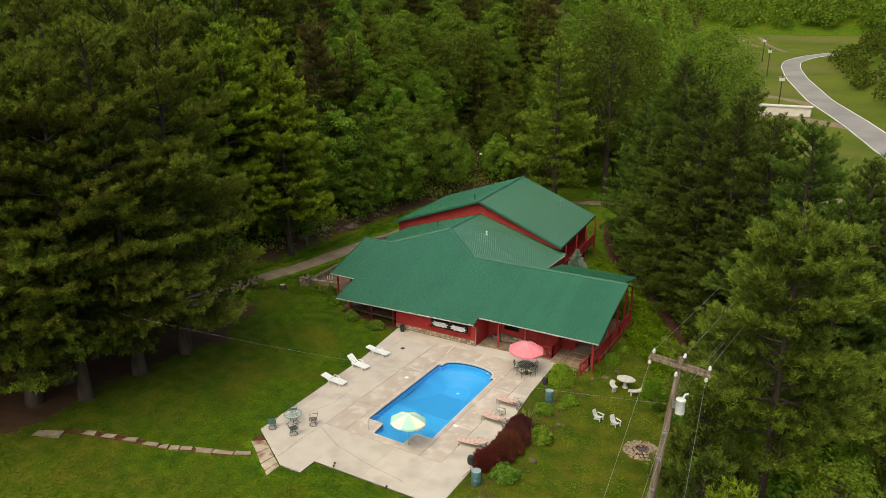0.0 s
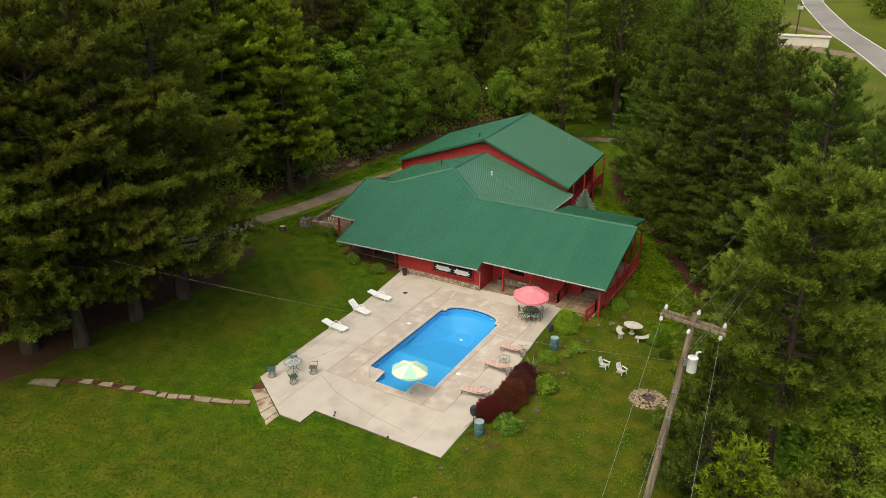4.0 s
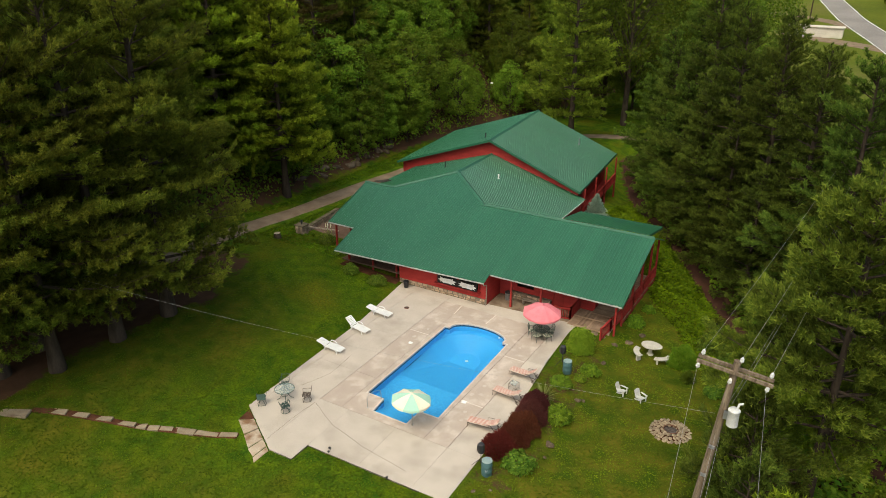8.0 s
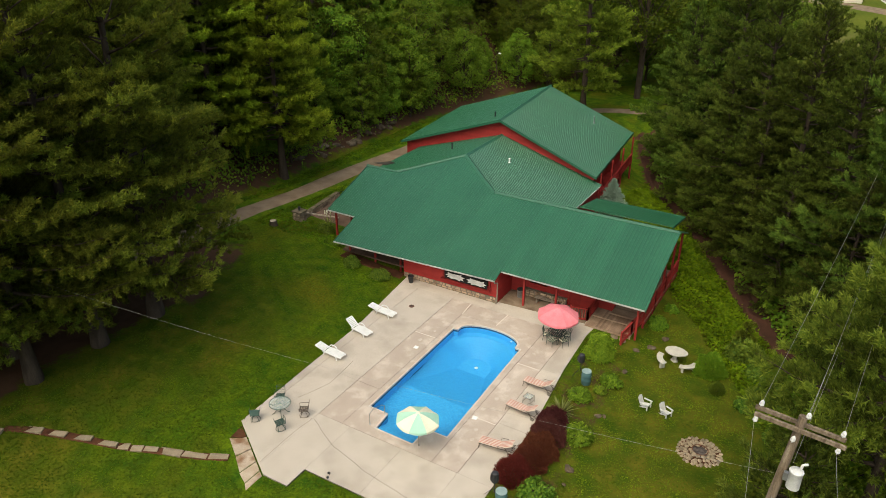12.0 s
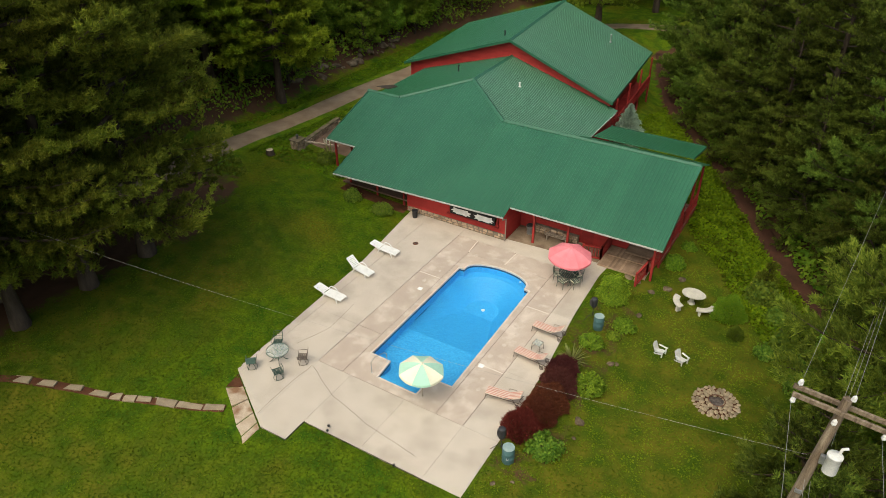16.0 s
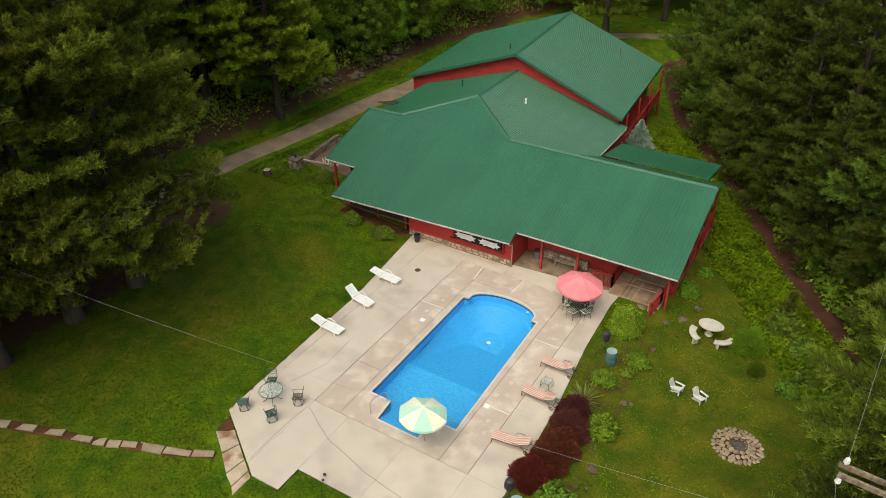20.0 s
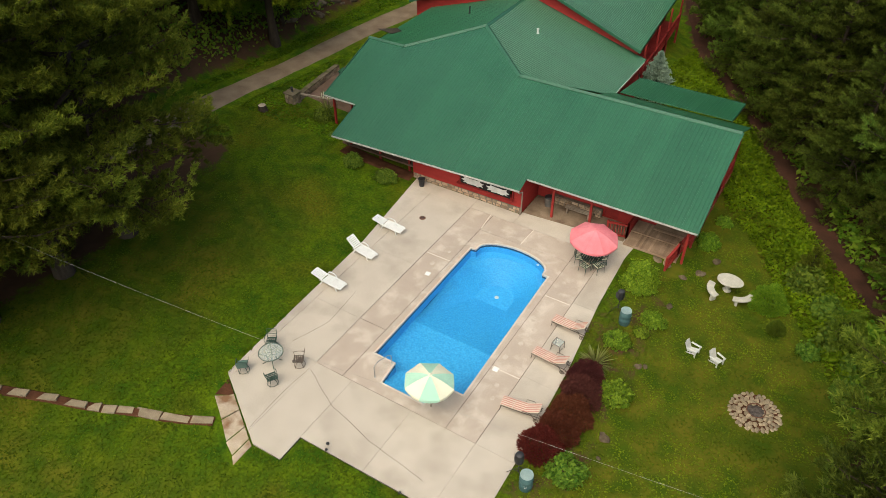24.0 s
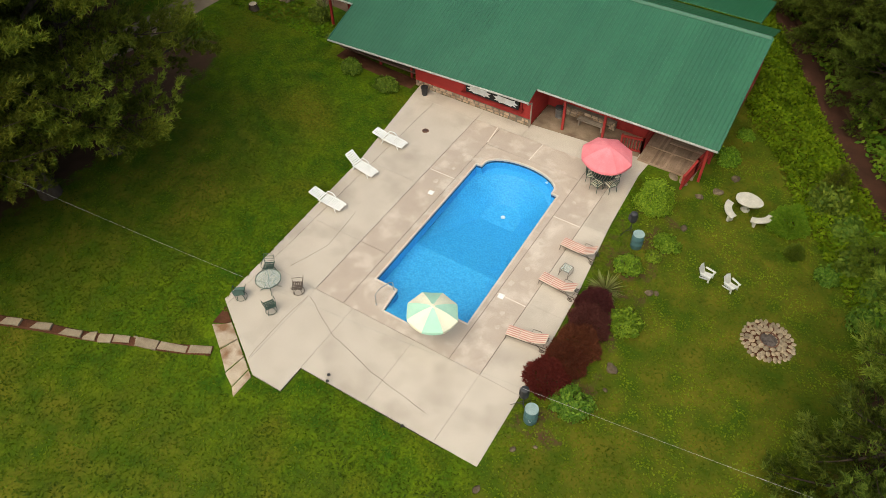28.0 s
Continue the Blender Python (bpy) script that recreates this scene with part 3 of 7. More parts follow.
def pool_shell():
    n = len(POOL)
    wall = Build()
    wall.add([(x, y, -0.29) for x, y in POOL] + [(x, y, -1.06) for x, y in POOL], [(i, (i + 1) % n, n + (i + 1) % n, n + i) for i in range(n)])
    wall.part("liner_wall", M_POOL, pool)
    band = Build().add([(x, y, 0.0) for x, y in POOL] + [(x, y, -0.30) for x, y in POOL], [(i, (i + 1) % n, n + (i + 1) % n, n + i) for i in range(n)])
    band.part("tile_band", M_LINERDARK, pool, "dark blue patterned tile band at the waterline")
    xs, ys = list(np.linspace(-0.05, 5.24, 55)), list(np.linspace(-0.05, 11.0, 111))
    vs = [(x, y, pool_depth(x, y)) for y in ys for x in xs]
    k = len(xs)
    Build().add(vs, [(j * k + i, j * k + i + 1, (j + 1) * k + i + 1, (j + 1) * k + i) for j in range(len(ys) - 1) for i in range(k - 1)]).part("pool_floor", M_POOL, pool)
    for i, z in enumerate((-0.25, -0.48, -0.72)):
        Build().box(1.36, 3.94, -1.52, -1.02 + 0.36 * i + (0.36 if i == 2 else 0), -1.06, z).part("step", M_POOL, pool, "blue liner pool step", bevel=0.02)
    Build().lathe([(0.0, -2.41), (0.13, -2.40), (0.11, -2.36), (0.02, -2.355)], 16, 2.6, 8.1).part("main_drain", M_WHITE, pool, "round white main drain")
    Build().lathe([(0.0, 0), (0.10, 0), (0.09, 0.02), (0.02, 0.025)], 12).part("return_fitting", M_WHITE, pool, "round white return fitting", at=pose(3.9, 10.60, -0.45, 80, 0, 30))
    w = Build().add([(x, y, -0.17) for x, y in POOL], [tuple(range(n))])
    ob = w.part("water_surface", M_WATER, pool, "clear blue still water")
    ob.visible_shadow = False


pool_shell()

# ---- lodge: roofs and walls ----
lodge = thing("lodge", pose(0, 0, 0), "red timber lodge with green ribbed metal roofs", "building", kind="structure")
A = 0.355


def front_z(y):
    return 2.55 + A * (y - 14.3)


def interp(x, table):
    for (a, va), (b, vb) in zip(table, table[1:]):
        if a <= x <= b:
            return va + (vb - va) * (x - a) / (b - a) if b > a else va
    return table[0][1] if x < table[0][0] else table[-1][1]


def roof_plane(name, u0, u1, lo, hi, place, up, label="", rib=0.225, width=0.90, thick=0.05):
    """Ribbed sheets side by side from u0 to u1; lo and hi give each sheet's ends; place(u, v) is the point on the plane."""
    plane = new(name)
    plane.parent = lodge
    if label:
        plane["label"] = label
    count = max(1, round((u1 - u0) / width))
    w = (u1 - u0) / count
    upv = Vector(up)
    for i in range(count):
        a, e = u0 + i * w, u0 + (i + 1) * w - 0.004
        cols = [(a, 0.0)]
        k = max(1, round(w / rib))
        for j in range(k):
            c = a + (j + 0.5) * w / k
            cols += [(c - 0.040, 0.0), (c - 0.016, 0.017), (c + 0.016, 0.017), (c + 0.040, 0.0)]
        cols.append((e, 0.0))
        vs = []
        for u, h in cols:
            for v in (lo(u, 0.5 * (a + e)), hi(u, 0.5 * (a + e))):
                p = Vector(place(u, v))
                vs += [p + upv * h, p - upv * thick]
        fs, n = [], len(cols)
        for c in range(n - 1):
            p, q = 4 * c, 4 * (c + 1)
            fs += [(p, q, q + 2, p + 2), (p + 1, p + 3, q + 3, q + 1), (p, p + 1, q + 1, q), (p + 2, q + 2, q + 3, p + 3)]
        fs += [(0, 2, 3, 1), (4 * n - 4, 4 * n - 3, 4 * n - 1, 4 * n - 2)]
        Build().add(vs, fs).part("roof_sheet", M_ROOF, plane)
    return plane


HI = [(-15.7, 21.5), (-12.6, 21.5), (-7.85, 25.1), (-3.2, 21.5), (11.3, 21.6)]


def front_lo(u, mid):
    if mid < -12.75:
        return 15.7
    return 12.85 + 0.036 * (u + 12.75) if mid < 1.12 else 14.3


def front_hi(u, mid):
    return interp(u, HI)


roof_plane("front_roof_extension", -15.6, -12.75, front_lo, front_hi, lambda u, v: (u, v, front_z(v)), (0, -A, 1))
roof_plane("front_roof", -12.75, 1.12, front_lo, front_hi, lambda u, v: (u, v, front_z(v)), (0, -A, 1))
roof_plane("front_roof_east", 1.12, 11.45, front_lo, front_hi, lambda u, v: (u, v, front_z(v)), (0, -A, 1))
RZ = front_z(21.55)
roof_plane("rear_roof", 2.0, 11.3, lambda u, m: 21.6, lambda u, m: 25.4, lambda u, v: (u, v, RZ - 0.40 * (v - 21.55)), (0, 0.4, 1))
roof_plane("rear_shed_roof", 2.6, 10.1, lambda u, m: 25.2, lambda u, m: 29.2, lambda u, v: (u, v, 3.85 - 0.17 * (v - 25.2)), (0, 0.17, 1))
HZ = front_z(25.1)
ME, MW = 0.30, 0.30
roof_plane("middle_roof_east", 21.6, 32.0, lambda u, m: max(-7.85 if u >= 25.1 else -3.2 - 4.65 * (u - 21.5) / 3.6, -7.85), lambda u, m: 2.1 if u > 25.4 else -3.2 + 5.3 * (u - 21.6) / 3.8, lambda u, v: (v, u, HZ - ME * (v + 7.85)), (ME, 0, 1))
roof_plane("middle_roof_west", 21.6, 32.0, lambda u, m: -17.0, lambda u, m: -7.85 if u >= 25.1 else -12.6 + 4.75 * (u - 21.5) / 3.6, lambda u, v: (v, u, HZ - MW * (-7.85 - v)), (-MW, 0, 1))
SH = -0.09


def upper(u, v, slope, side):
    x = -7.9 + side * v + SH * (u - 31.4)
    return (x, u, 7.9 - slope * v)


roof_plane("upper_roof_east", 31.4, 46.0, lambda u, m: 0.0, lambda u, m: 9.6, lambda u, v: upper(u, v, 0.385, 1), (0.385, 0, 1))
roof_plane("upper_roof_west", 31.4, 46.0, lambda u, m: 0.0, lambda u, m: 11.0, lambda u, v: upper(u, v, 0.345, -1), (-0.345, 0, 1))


# ---- trees ----
def soup(name, verts, tri, mat, growth_shade=None):
    """A mesh from an array of corners, three or four to a face."""
    me = bpy.data.meshes.new(name)
    n = len(verts)
    me.vertices.add(n)
    me.vertices.foreach_set("co", np.asarray(verts, np.float32).ravel())
    me.loops.add(n)
    me.loops.foreach_set("vertex_index", np.arange(n, dtype=np.int32))
    me.polygons.add(n // tri)
    me.polygons.foreach_set("loop_start", np.arange(0, n, tri, dtype=np.int32))
    me.materials.append(mat)
    if growth_shade is not None:
        me.attributes.new("growth_shade", "FLOAT", "POINT").data.foreach_set("value", np.asarray(growth_shade, np.float32))
    me.update(calc_edges=True)
    return me


def unit(a):
    return a / np.maximum(np.linalg.norm(a, axis=1, keepdims=True), 1e-6)


def blades(rng, centres, lean, count, length, width, spread):
    """Needle tufts: pointed blades fanning from each centre about its lean."""
    c = np.repeat(centres, count, 0)
    d = unit(np.repeat(lean, count, 0) + rng.normal(0, spread, (len(c), 3)))
    side = unit(np.cross(d, rng.normal(0, 1, (len(c), 3))))
    ln = length * rng.uniform(0.6, 1.25, (len(c), 1))
    w = width * rng.uniform(0.7, 1.3, (len(c), 1))
    return np.stack([c - side * w / 2, c + side * w / 2, c + d * ln], 1).reshape(-1, 3)


def leaves(rng, centres, facing, size):
    """One folded-flat leaf spray at each centre."""
    n = unit(facing + rng.normal(0, 0.55, centres.shape))
    a = unit(np.cross(n, rng.normal(0, 1, centres.shape)))
    b = np.cross(n, a)
    s = size * rng.uniform(0.6, 1.4, (len(centres), 1))
    return np.stack([centres - a * s, centres - b * s * 0.55, centres + a * s, centres + b * s * 0.55], 1).reshape(-1, 3)


def limbs(paths, n=5):
    b = Build()
    for pts, r in paths:
        b.tube(pts, r, n)
    return b


def pine_meshes(seed, height=22.0, reach=5.0, bare=0.2, tufts=9000, blade=0.30, thin=0.7, step=1.0, mat=None, per=6, fat=0.24, droop=0.10, flat=0.10):
    """A white pine: straight trunk, separate tiers of long limbs, each a flat upturned plume of brush-like tufts."""
    rng = np.random.default_rng(seed)
    lean = rng.normal(0, 0.25, 2)
    trunk = [((lean[0] * s * s, lean[1] * s * s, height * s), 0.34 * height / 22 * (1 - s) ** 0.8 + 0.025) for s in np.linspace(0, 1, 10)]
    tb = Build().tube([p for p, _ in trunk], [r * (1.5 if i == 0 else 1) for i, (_, r) in enumerate(trunk)], 9)
    paths, limb = [], []
    z = bare * height
    while z < height * 0.985:
        s = z / height
        k = (s - bare) / (1 - bare)
        out = reach * (1 - k) ** thin * (0.72 + 0.28 * min(1, k * 5)) + 0.25
        num = int(rng.integers(4, 7))
        a0 = rng.uniform(0, 6.28)
        for j in range(num):
            a = a0 + 6.28 * j / num + rng.normal(0, 0.3)
            ln = out * rng.choice([0.55, 0.8, 0.95, 1.05, 1.2]) * rng.uniform(0.88, 1.1)
            rise = -droop * (1 - k) + 0.85 * k ** 2.2 + rng.normal(0, 0.06)
            base = np.array([lean[0] * s * s, lean[1] * s * s, z + rng.normal(0, 0.16 * step)])
            limb.append((a, ln, rise, base))
        z += step * height / 23 * (0.55 + 0.75 * (1 - k)) * rng.uniform(0.8, 1.2)
    total = sum(e[1] ** 1.6 for e in limb)
    pts, dirs, grown_shade = [], [], []
    for a, ln, rise, base in limb:
        d = np.array([math.cos(a), math.sin(a), rise])
        side = np.array([-math.sin(a), math.cos(a), 0])
        lift = np.array([0, 0, (0.10 + 0.10 * rng.random()) * ln])
        sway = side * rng.normal(0, 0.10) * ln
        if ln > 0.8:
            paths.append(([tuple(base + d * ln * q + lift * q ** 3 + sway * q * q) for q in (0, 0.35, 0.7, 1)], [0.02 + 0.014 * ln, 0.018 + 0.009 * ln, 0.012 + 0.004 * ln, 0.008]))
        m = max(8, int(tufts * ln ** 1.6 / total))
        # side shoots alternate along the outer limb; the tufts crowd towards their tips
        shoots = max(4, int(ln * 3.2))
        q0 = 0.22 + 0.78 * (np.arange(shoots) + rng.uniform(0, 0.8, shoots)) / shoots
        sgn = np.where(np.arange(shoots) % 2, 1.0, -1.0)
        slen = (0.10 + 0.36 * np.sin(np.clip(q0 * 1.02, 0, 1) * 2.75) ** 1.2) * ln ** 0.85 * rng.uniform(0.55, 1.25, shoots)
        slen[-1] *= 0.5
        tilt = rng.normal(0.16, 0.16, shoots)
        pick = rng.choice(shoots, m, p=(slen + 0.12) / (slen + 0.12).sum())
        u = rng.uniform(0.0, 1.0, m) ** 0.6
        q = q0[pick]
        off = u * slen[pick]
        p = base + np.outer(ln * q + 0.62 * off, d) + np.outer(q ** 3, lift) + np.outer(q * q, sway) + np.outer(0.78 * off * sgn[pick], side)
        p[:, 2] += tilt[pick] * off + rng.normal(0, flat, m) + 0.06 * u
        p[:, :2] += rng.normal(0, 0.06, (m, 2))
        # inner needles stay dark: crown shade painted in, besides lighter new shoots at tips
        grown_shade.append(np.clip(0.10 + 0.55 * u * q + 0.30 * (q - 0.4) + 1.2 * np.clip(tilt[pick], 0, 0.4) * u + rng.normal(0, 0.10, m), 0, 1))
        pts.append(p)
        dirs.append(np.outer(0.35 + 0.4 * u, d) + np.array([0, 0, 0.55]) + np.outer(0.5 * sgn[pick] * u, side))
    pts.append(np.array([[lean[0], lean[1], height]] * 6))
    dirs.append(np.array([[0, 0, 1.0]] * 6))
    grown_shade.append(np.ones(6))
    pts, dirs = np.concatenate(pts), np.concatenate(dirs)
    v = blades(rng, pts, unit(dirs), per, blade, blade * fat, 0.5)
    return tb.mesh("trunk", M_BARK, True), limbs(paths).mesh("branchwork", M_BARK), soup("crown", v, 3, mat or M_PINE, np.repeat(np.concatenate(grown_shade), per * 3))


def broad_meshes(seed, height=16.0, reach=4.5, bare=0.25, count=9000, size=0.15, mat=None, clumps=64):
    """A broadleaf: forked trunk, an uneven rounded crown of separate leaf clumps with dark gaps between."""
    rng = np.random.default_rng(seed)
    tb = Build().tube([(0, 0, 0), (0.1, 0, height * 0.3), (rng.normal(0, 0.4), rng.normal(0, 0.4), height * 0.8)], [0.2 * height / 12, 0.15 * height / 12, 0.04], 8)
    paths, pts, face = [], [], []
    mid, half = height * (1 + bare) / 2, height * (1 - bare) / 2
    for i in range(clumps):
        t = 1 - 1.9 * (i + 0.5) / clumps
        a = i * 2.39996 + rng.normal(0, 0.3)
        bulge = 1 + 0.28 * noise.noise((math.cos(a) * 1.4 + seed, math.sin(a) * 1.4, t * 1.6))
        w = math.sqrt(max(0.02, 1 - t * t)) * (1.0 - 0.22 * t)
        r = reach * w * bulge * rng.uniform(0.62, 1.0)
        c = np.array([r * math.cos(a), r * math.sin(a), mid + half * t * 0.88 * bulge + rng.normal(0, 0.3)])
        if i % 2 == 0:
            paths.append(([(0, 0, max(0.5, c[2] - r * 0.8)), tuple(c * np.array([0.5, 0.5, 1]) - np.array([0, 0, 0.5])), tuple(c)], [0.09, 0.05, 0.015]))
        m = int(count / clumps * rng.uniform(0.7, 1.3))
        off = unit(rng.normal(0, 1, (m, 3)))
        out = np.array([math.cos(a) * w, math.sin(a) * w, 0.5 + t])
        off = unit(off + 0.45 * out)
        cr = reach * rng.uniform(0.20, 0.36)
        shell = rng.uniform(0.35, 1.0, (m, 1)) ** 0.4 * (1 + 0.18 * np.sin(off[:, :1] * 9 + seed) * np.cos(off[:, 1:2] * 8))
        pts.append(c + off * shell * cr * np.array([1.0, 1.0, 0.72]))
        face.append(off * 0.9 + np.array([0, 0, 0.6]))
    v = leaves(rng, np.concatenate(pts), np.concatenate(face), size)
    return tb.mesh("trunk", M_BARK, True), limbs(paths).mesh("branchwork", M_BARK), soup("crown", v, 4, mat or M_LEAF)


def spruce_meshes(seed, height=3.5, reach=1.75):
    """A young spruce: dense short-needled tiers down to the ground."""
    rng = np.random.default_rng(seed)
    n = 9000
    k = rng.uniform(0, 1, n) ** 1.25
    tier = 0.70 + 0.30 * np.cos(k * 52)
    a = rng.uniform(0, 6.2832, n)
    r = reach * (1 - k) ** 0.9 * tier * rng.uniform(0.45, 1.0, n) ** 0.4 * (1 + 0.24 * np.sin(a * 7 + k * 30))
    p = np.stack([r * np.cos(a), r * np.sin(a), 0.15 + height * k], 1)
    d = np.stack([np.cos(a), np.sin(a), 0.25 + 1.2 * k], 1)
    trunk = Build().tube([(0, 0, 0), (0, 0, height)], [0.09, 0.015], 7).mesh("trunk", M_BARK, True)
    arms = [([(0, 0, height * q), (0.8 * reach * (1 - q) * math.cos(40 * q), 0.8 * reach * (1 - q) * math.sin(40 * q), height * q + 0.1)], [0.02, 0.006]) for q in np.linspace(0.08, 0.9, 26)]
    return trunk, limbs(arms).mesh("branchwork", M_BARK), soup("crown", blades(rng, p, unit(d), 3, 0.20, 0.06, 0.45), 3, M_SPRUCE)


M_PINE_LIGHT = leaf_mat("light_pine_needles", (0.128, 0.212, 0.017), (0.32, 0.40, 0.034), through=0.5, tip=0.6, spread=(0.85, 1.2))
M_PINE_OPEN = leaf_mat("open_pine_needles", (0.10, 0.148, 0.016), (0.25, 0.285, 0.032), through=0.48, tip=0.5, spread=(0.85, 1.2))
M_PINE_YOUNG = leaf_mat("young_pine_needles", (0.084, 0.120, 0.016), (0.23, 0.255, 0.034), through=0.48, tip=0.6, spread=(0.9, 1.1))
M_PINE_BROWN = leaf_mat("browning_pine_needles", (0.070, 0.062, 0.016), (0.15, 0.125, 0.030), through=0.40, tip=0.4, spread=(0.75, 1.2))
M_SPRUCE = leaf_mat("blue_spruce_needles", (0.17, 0.245, 0.185), (0.32, 0.40, 0.31), through=0.2)
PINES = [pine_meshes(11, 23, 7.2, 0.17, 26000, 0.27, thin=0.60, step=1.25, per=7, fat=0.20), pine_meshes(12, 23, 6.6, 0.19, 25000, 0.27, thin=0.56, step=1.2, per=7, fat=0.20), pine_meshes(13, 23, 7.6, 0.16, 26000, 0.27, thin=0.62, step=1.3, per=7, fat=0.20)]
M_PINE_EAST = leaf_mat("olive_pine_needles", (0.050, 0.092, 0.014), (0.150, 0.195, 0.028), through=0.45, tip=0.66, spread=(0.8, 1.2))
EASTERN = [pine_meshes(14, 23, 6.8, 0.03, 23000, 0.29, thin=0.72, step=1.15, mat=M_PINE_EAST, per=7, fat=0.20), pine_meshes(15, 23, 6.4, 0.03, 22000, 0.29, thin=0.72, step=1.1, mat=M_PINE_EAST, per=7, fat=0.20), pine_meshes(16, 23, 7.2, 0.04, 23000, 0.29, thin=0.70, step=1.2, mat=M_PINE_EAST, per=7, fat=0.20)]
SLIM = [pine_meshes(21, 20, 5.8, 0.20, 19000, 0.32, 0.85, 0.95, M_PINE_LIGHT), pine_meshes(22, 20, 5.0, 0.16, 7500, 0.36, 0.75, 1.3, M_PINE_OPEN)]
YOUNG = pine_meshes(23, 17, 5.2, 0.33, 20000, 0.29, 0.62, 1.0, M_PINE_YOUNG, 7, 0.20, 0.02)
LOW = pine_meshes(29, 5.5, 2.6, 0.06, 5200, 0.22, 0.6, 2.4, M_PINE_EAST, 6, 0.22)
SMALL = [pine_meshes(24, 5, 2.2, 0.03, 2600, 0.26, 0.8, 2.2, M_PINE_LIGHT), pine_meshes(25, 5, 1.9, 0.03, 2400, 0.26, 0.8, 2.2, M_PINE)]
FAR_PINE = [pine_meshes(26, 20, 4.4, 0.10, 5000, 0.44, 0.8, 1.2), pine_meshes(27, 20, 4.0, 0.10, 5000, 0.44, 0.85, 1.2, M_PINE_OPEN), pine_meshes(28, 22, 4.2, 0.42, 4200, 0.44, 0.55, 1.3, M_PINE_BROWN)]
BROAD = [broad_meshes(31, 14, 4.4, 0.10, 11000), broad_meshes(32, 14, 3.8, 0.08, 10000, clumps=52), broad_meshes(33, 14, 4.8, 0.12, 12000, clumps=72)]


BIG = broad_meshes(34, 26, 8.0, 0.24, 26000, 0.17, clumps=120)


def tree(kind, meshes, x, y, size, turn, label, category="tree", group="", z=None):
    ob = thing(kind, pose(x, y, (ground(x, y) if z is None else z) - 0.1, 0, 0, turn), label, category, group)
    for name, me in zip(("trunk", "branchwork", "crown"), meshes):
        p = new(name, me)
        p.parent = ob
        p.scale = (size, size, size)
        if name == "branchwork":
            p["kind"] = "stuff"
    return ob


trng = random.Random(5)
WEST = "pines beside the lawn"
for i, (x, y, s) in enumerate([(-19.4, -11.6, 1.1), (-17.0, -9.4, 0.98), (-17.1, -5.0, 1.05), (-17.0, -0.85, 1.1), (-22.0, -17, 1.15), (-28, -1, 1.12), (-20.4, -8.5, 1.0), (-29.0, 5, 1.15), (-31, -8, 1.15), (-40, 17, 1.1), (-38, 11, 1.15), (-38, 2, 1.2), (-36, -14, 1.2), (-30, -24, 1.2), (-42, -28, 1.2), (-37, 24, 1.05)]):
    tree("white_pine", PINES[i % 3], x, y, s, trng.uniform(0, 360), "tall dark green white pine with tiered level limbs", group=WEST)
for x, y, s in ((-34.0, 10.5, 1.06), (-30.0, 8.5, 0.9)):
    tree("white_pine", PINES[1], x, y, s, trng.uniform(0, 360), "olive-green white pine with long plumes over the drive", group=WEST)
for x, y, s in ((-28.8, 24.6, 1.10), (-33.5, 20.5, 1.15), (-34.5, 28.5, 1.15)):
    tree("light_pine", SLIM[0], x, y, s, trng.uniform(0, 360), "yellow-green pine beside the drive", group=WEST)
EAST = "pines beyond the creek"
for i, (x, y, s) in enumerate([(6.5, 56, 0.95), (9.6, 45.5, 1.0), (13.4, 37.6, 0.90), (17.2, 32.6, 0.86), (20.4, 28.2, 0.84), (23.6, 23.6, 0.85), (24, 31, 0.75), (27.6, 23.0, 0.77), (20, 39, 0.77), (31, 15.4, 0.70), (26.8, 18.8, 0.70), (31, 31, 0.66), (27.8, 38, 0.62), (34.5, 22, 0.66), (15.5, 48, 0.85), (33, 27, 0.72), (10.5, 52, 0.9), (22.0, 23.0, 0.5), (14.4, 33.2, 0.6), (10.6, 39.4, 0.62), (17.6, 27.6, 0.5), (7.2, 48.6, 0.7), (12.6, 35.6, 0.5), (7.8, 43.8, 0.6), (4.8, 50.0, 0.7), (3.0, 54.5, 0.75), (23.2, 18.4, 0.42)]):
    tree("white_pine", EASTERN[i % 3], x, y, s, trng.uniform(0, 360), "tall dark green pine standing beyond the creek", group=EAST)
for x, y, s in ((21.9, 1.3, 1.2), (22.2, -1.8, 1.0)):
    tree("young_pine", LOW, x, y, s, trng.uniform(0, 360), "dark feathery young pine at the side lawn's edge", group=EAST)
tree("young_pine", YOUNG, 24.6, 3.0, 1.03, 40, "open yellow-green young pine beside the power pole", group=EAST)
for i, (x, y, s) in enumerate([(24.0, -3.4, 1.1), (26.8, -7.0, 1.3), (28.5, 0.0, 1.3), (22.3, 6.5, 0.9), (25.2, 9.0, 1.2), (30.5, 6.0, 1.5), (24.8, -9.8, 1.1), (29.5, -4.5, 1.5), (23.2, 11.5, 1.0), (17.3, 17.3, 0.5), (19.9, 13.0, 0.55), (27.0, -12.0, 1.2)]):
    tree("small_tree", (SMALL + BROAD[:2])[i % 4] if i % 4 < 2 else BROAD[i % 3], x, y, s if i % 4 < 2 else s * 0.36, trng.uniform(0, 360), "low green sapling in the rough beside the side lawn", group="saplings in the rough")
tree("tall_pine", SLIM[1], -11.4, 62.8, 1.25, 30, "tall thin pine with a bare lower trunk", group="trees behind the lodge")
for x, y, s in [(-8.2, 76.2, 1.08), (4, 88, 1.0), (-14, 84, 0.85), (-1, 100, 0.95), (-7, 120, 0.9), (-16, 102, 0.85)]:
    tree("tall_tree", BIG, x, y, s, trng.uniform(0, 360), "tall light green broadleaf tree behind the lodge", group="trees behind the lodge")
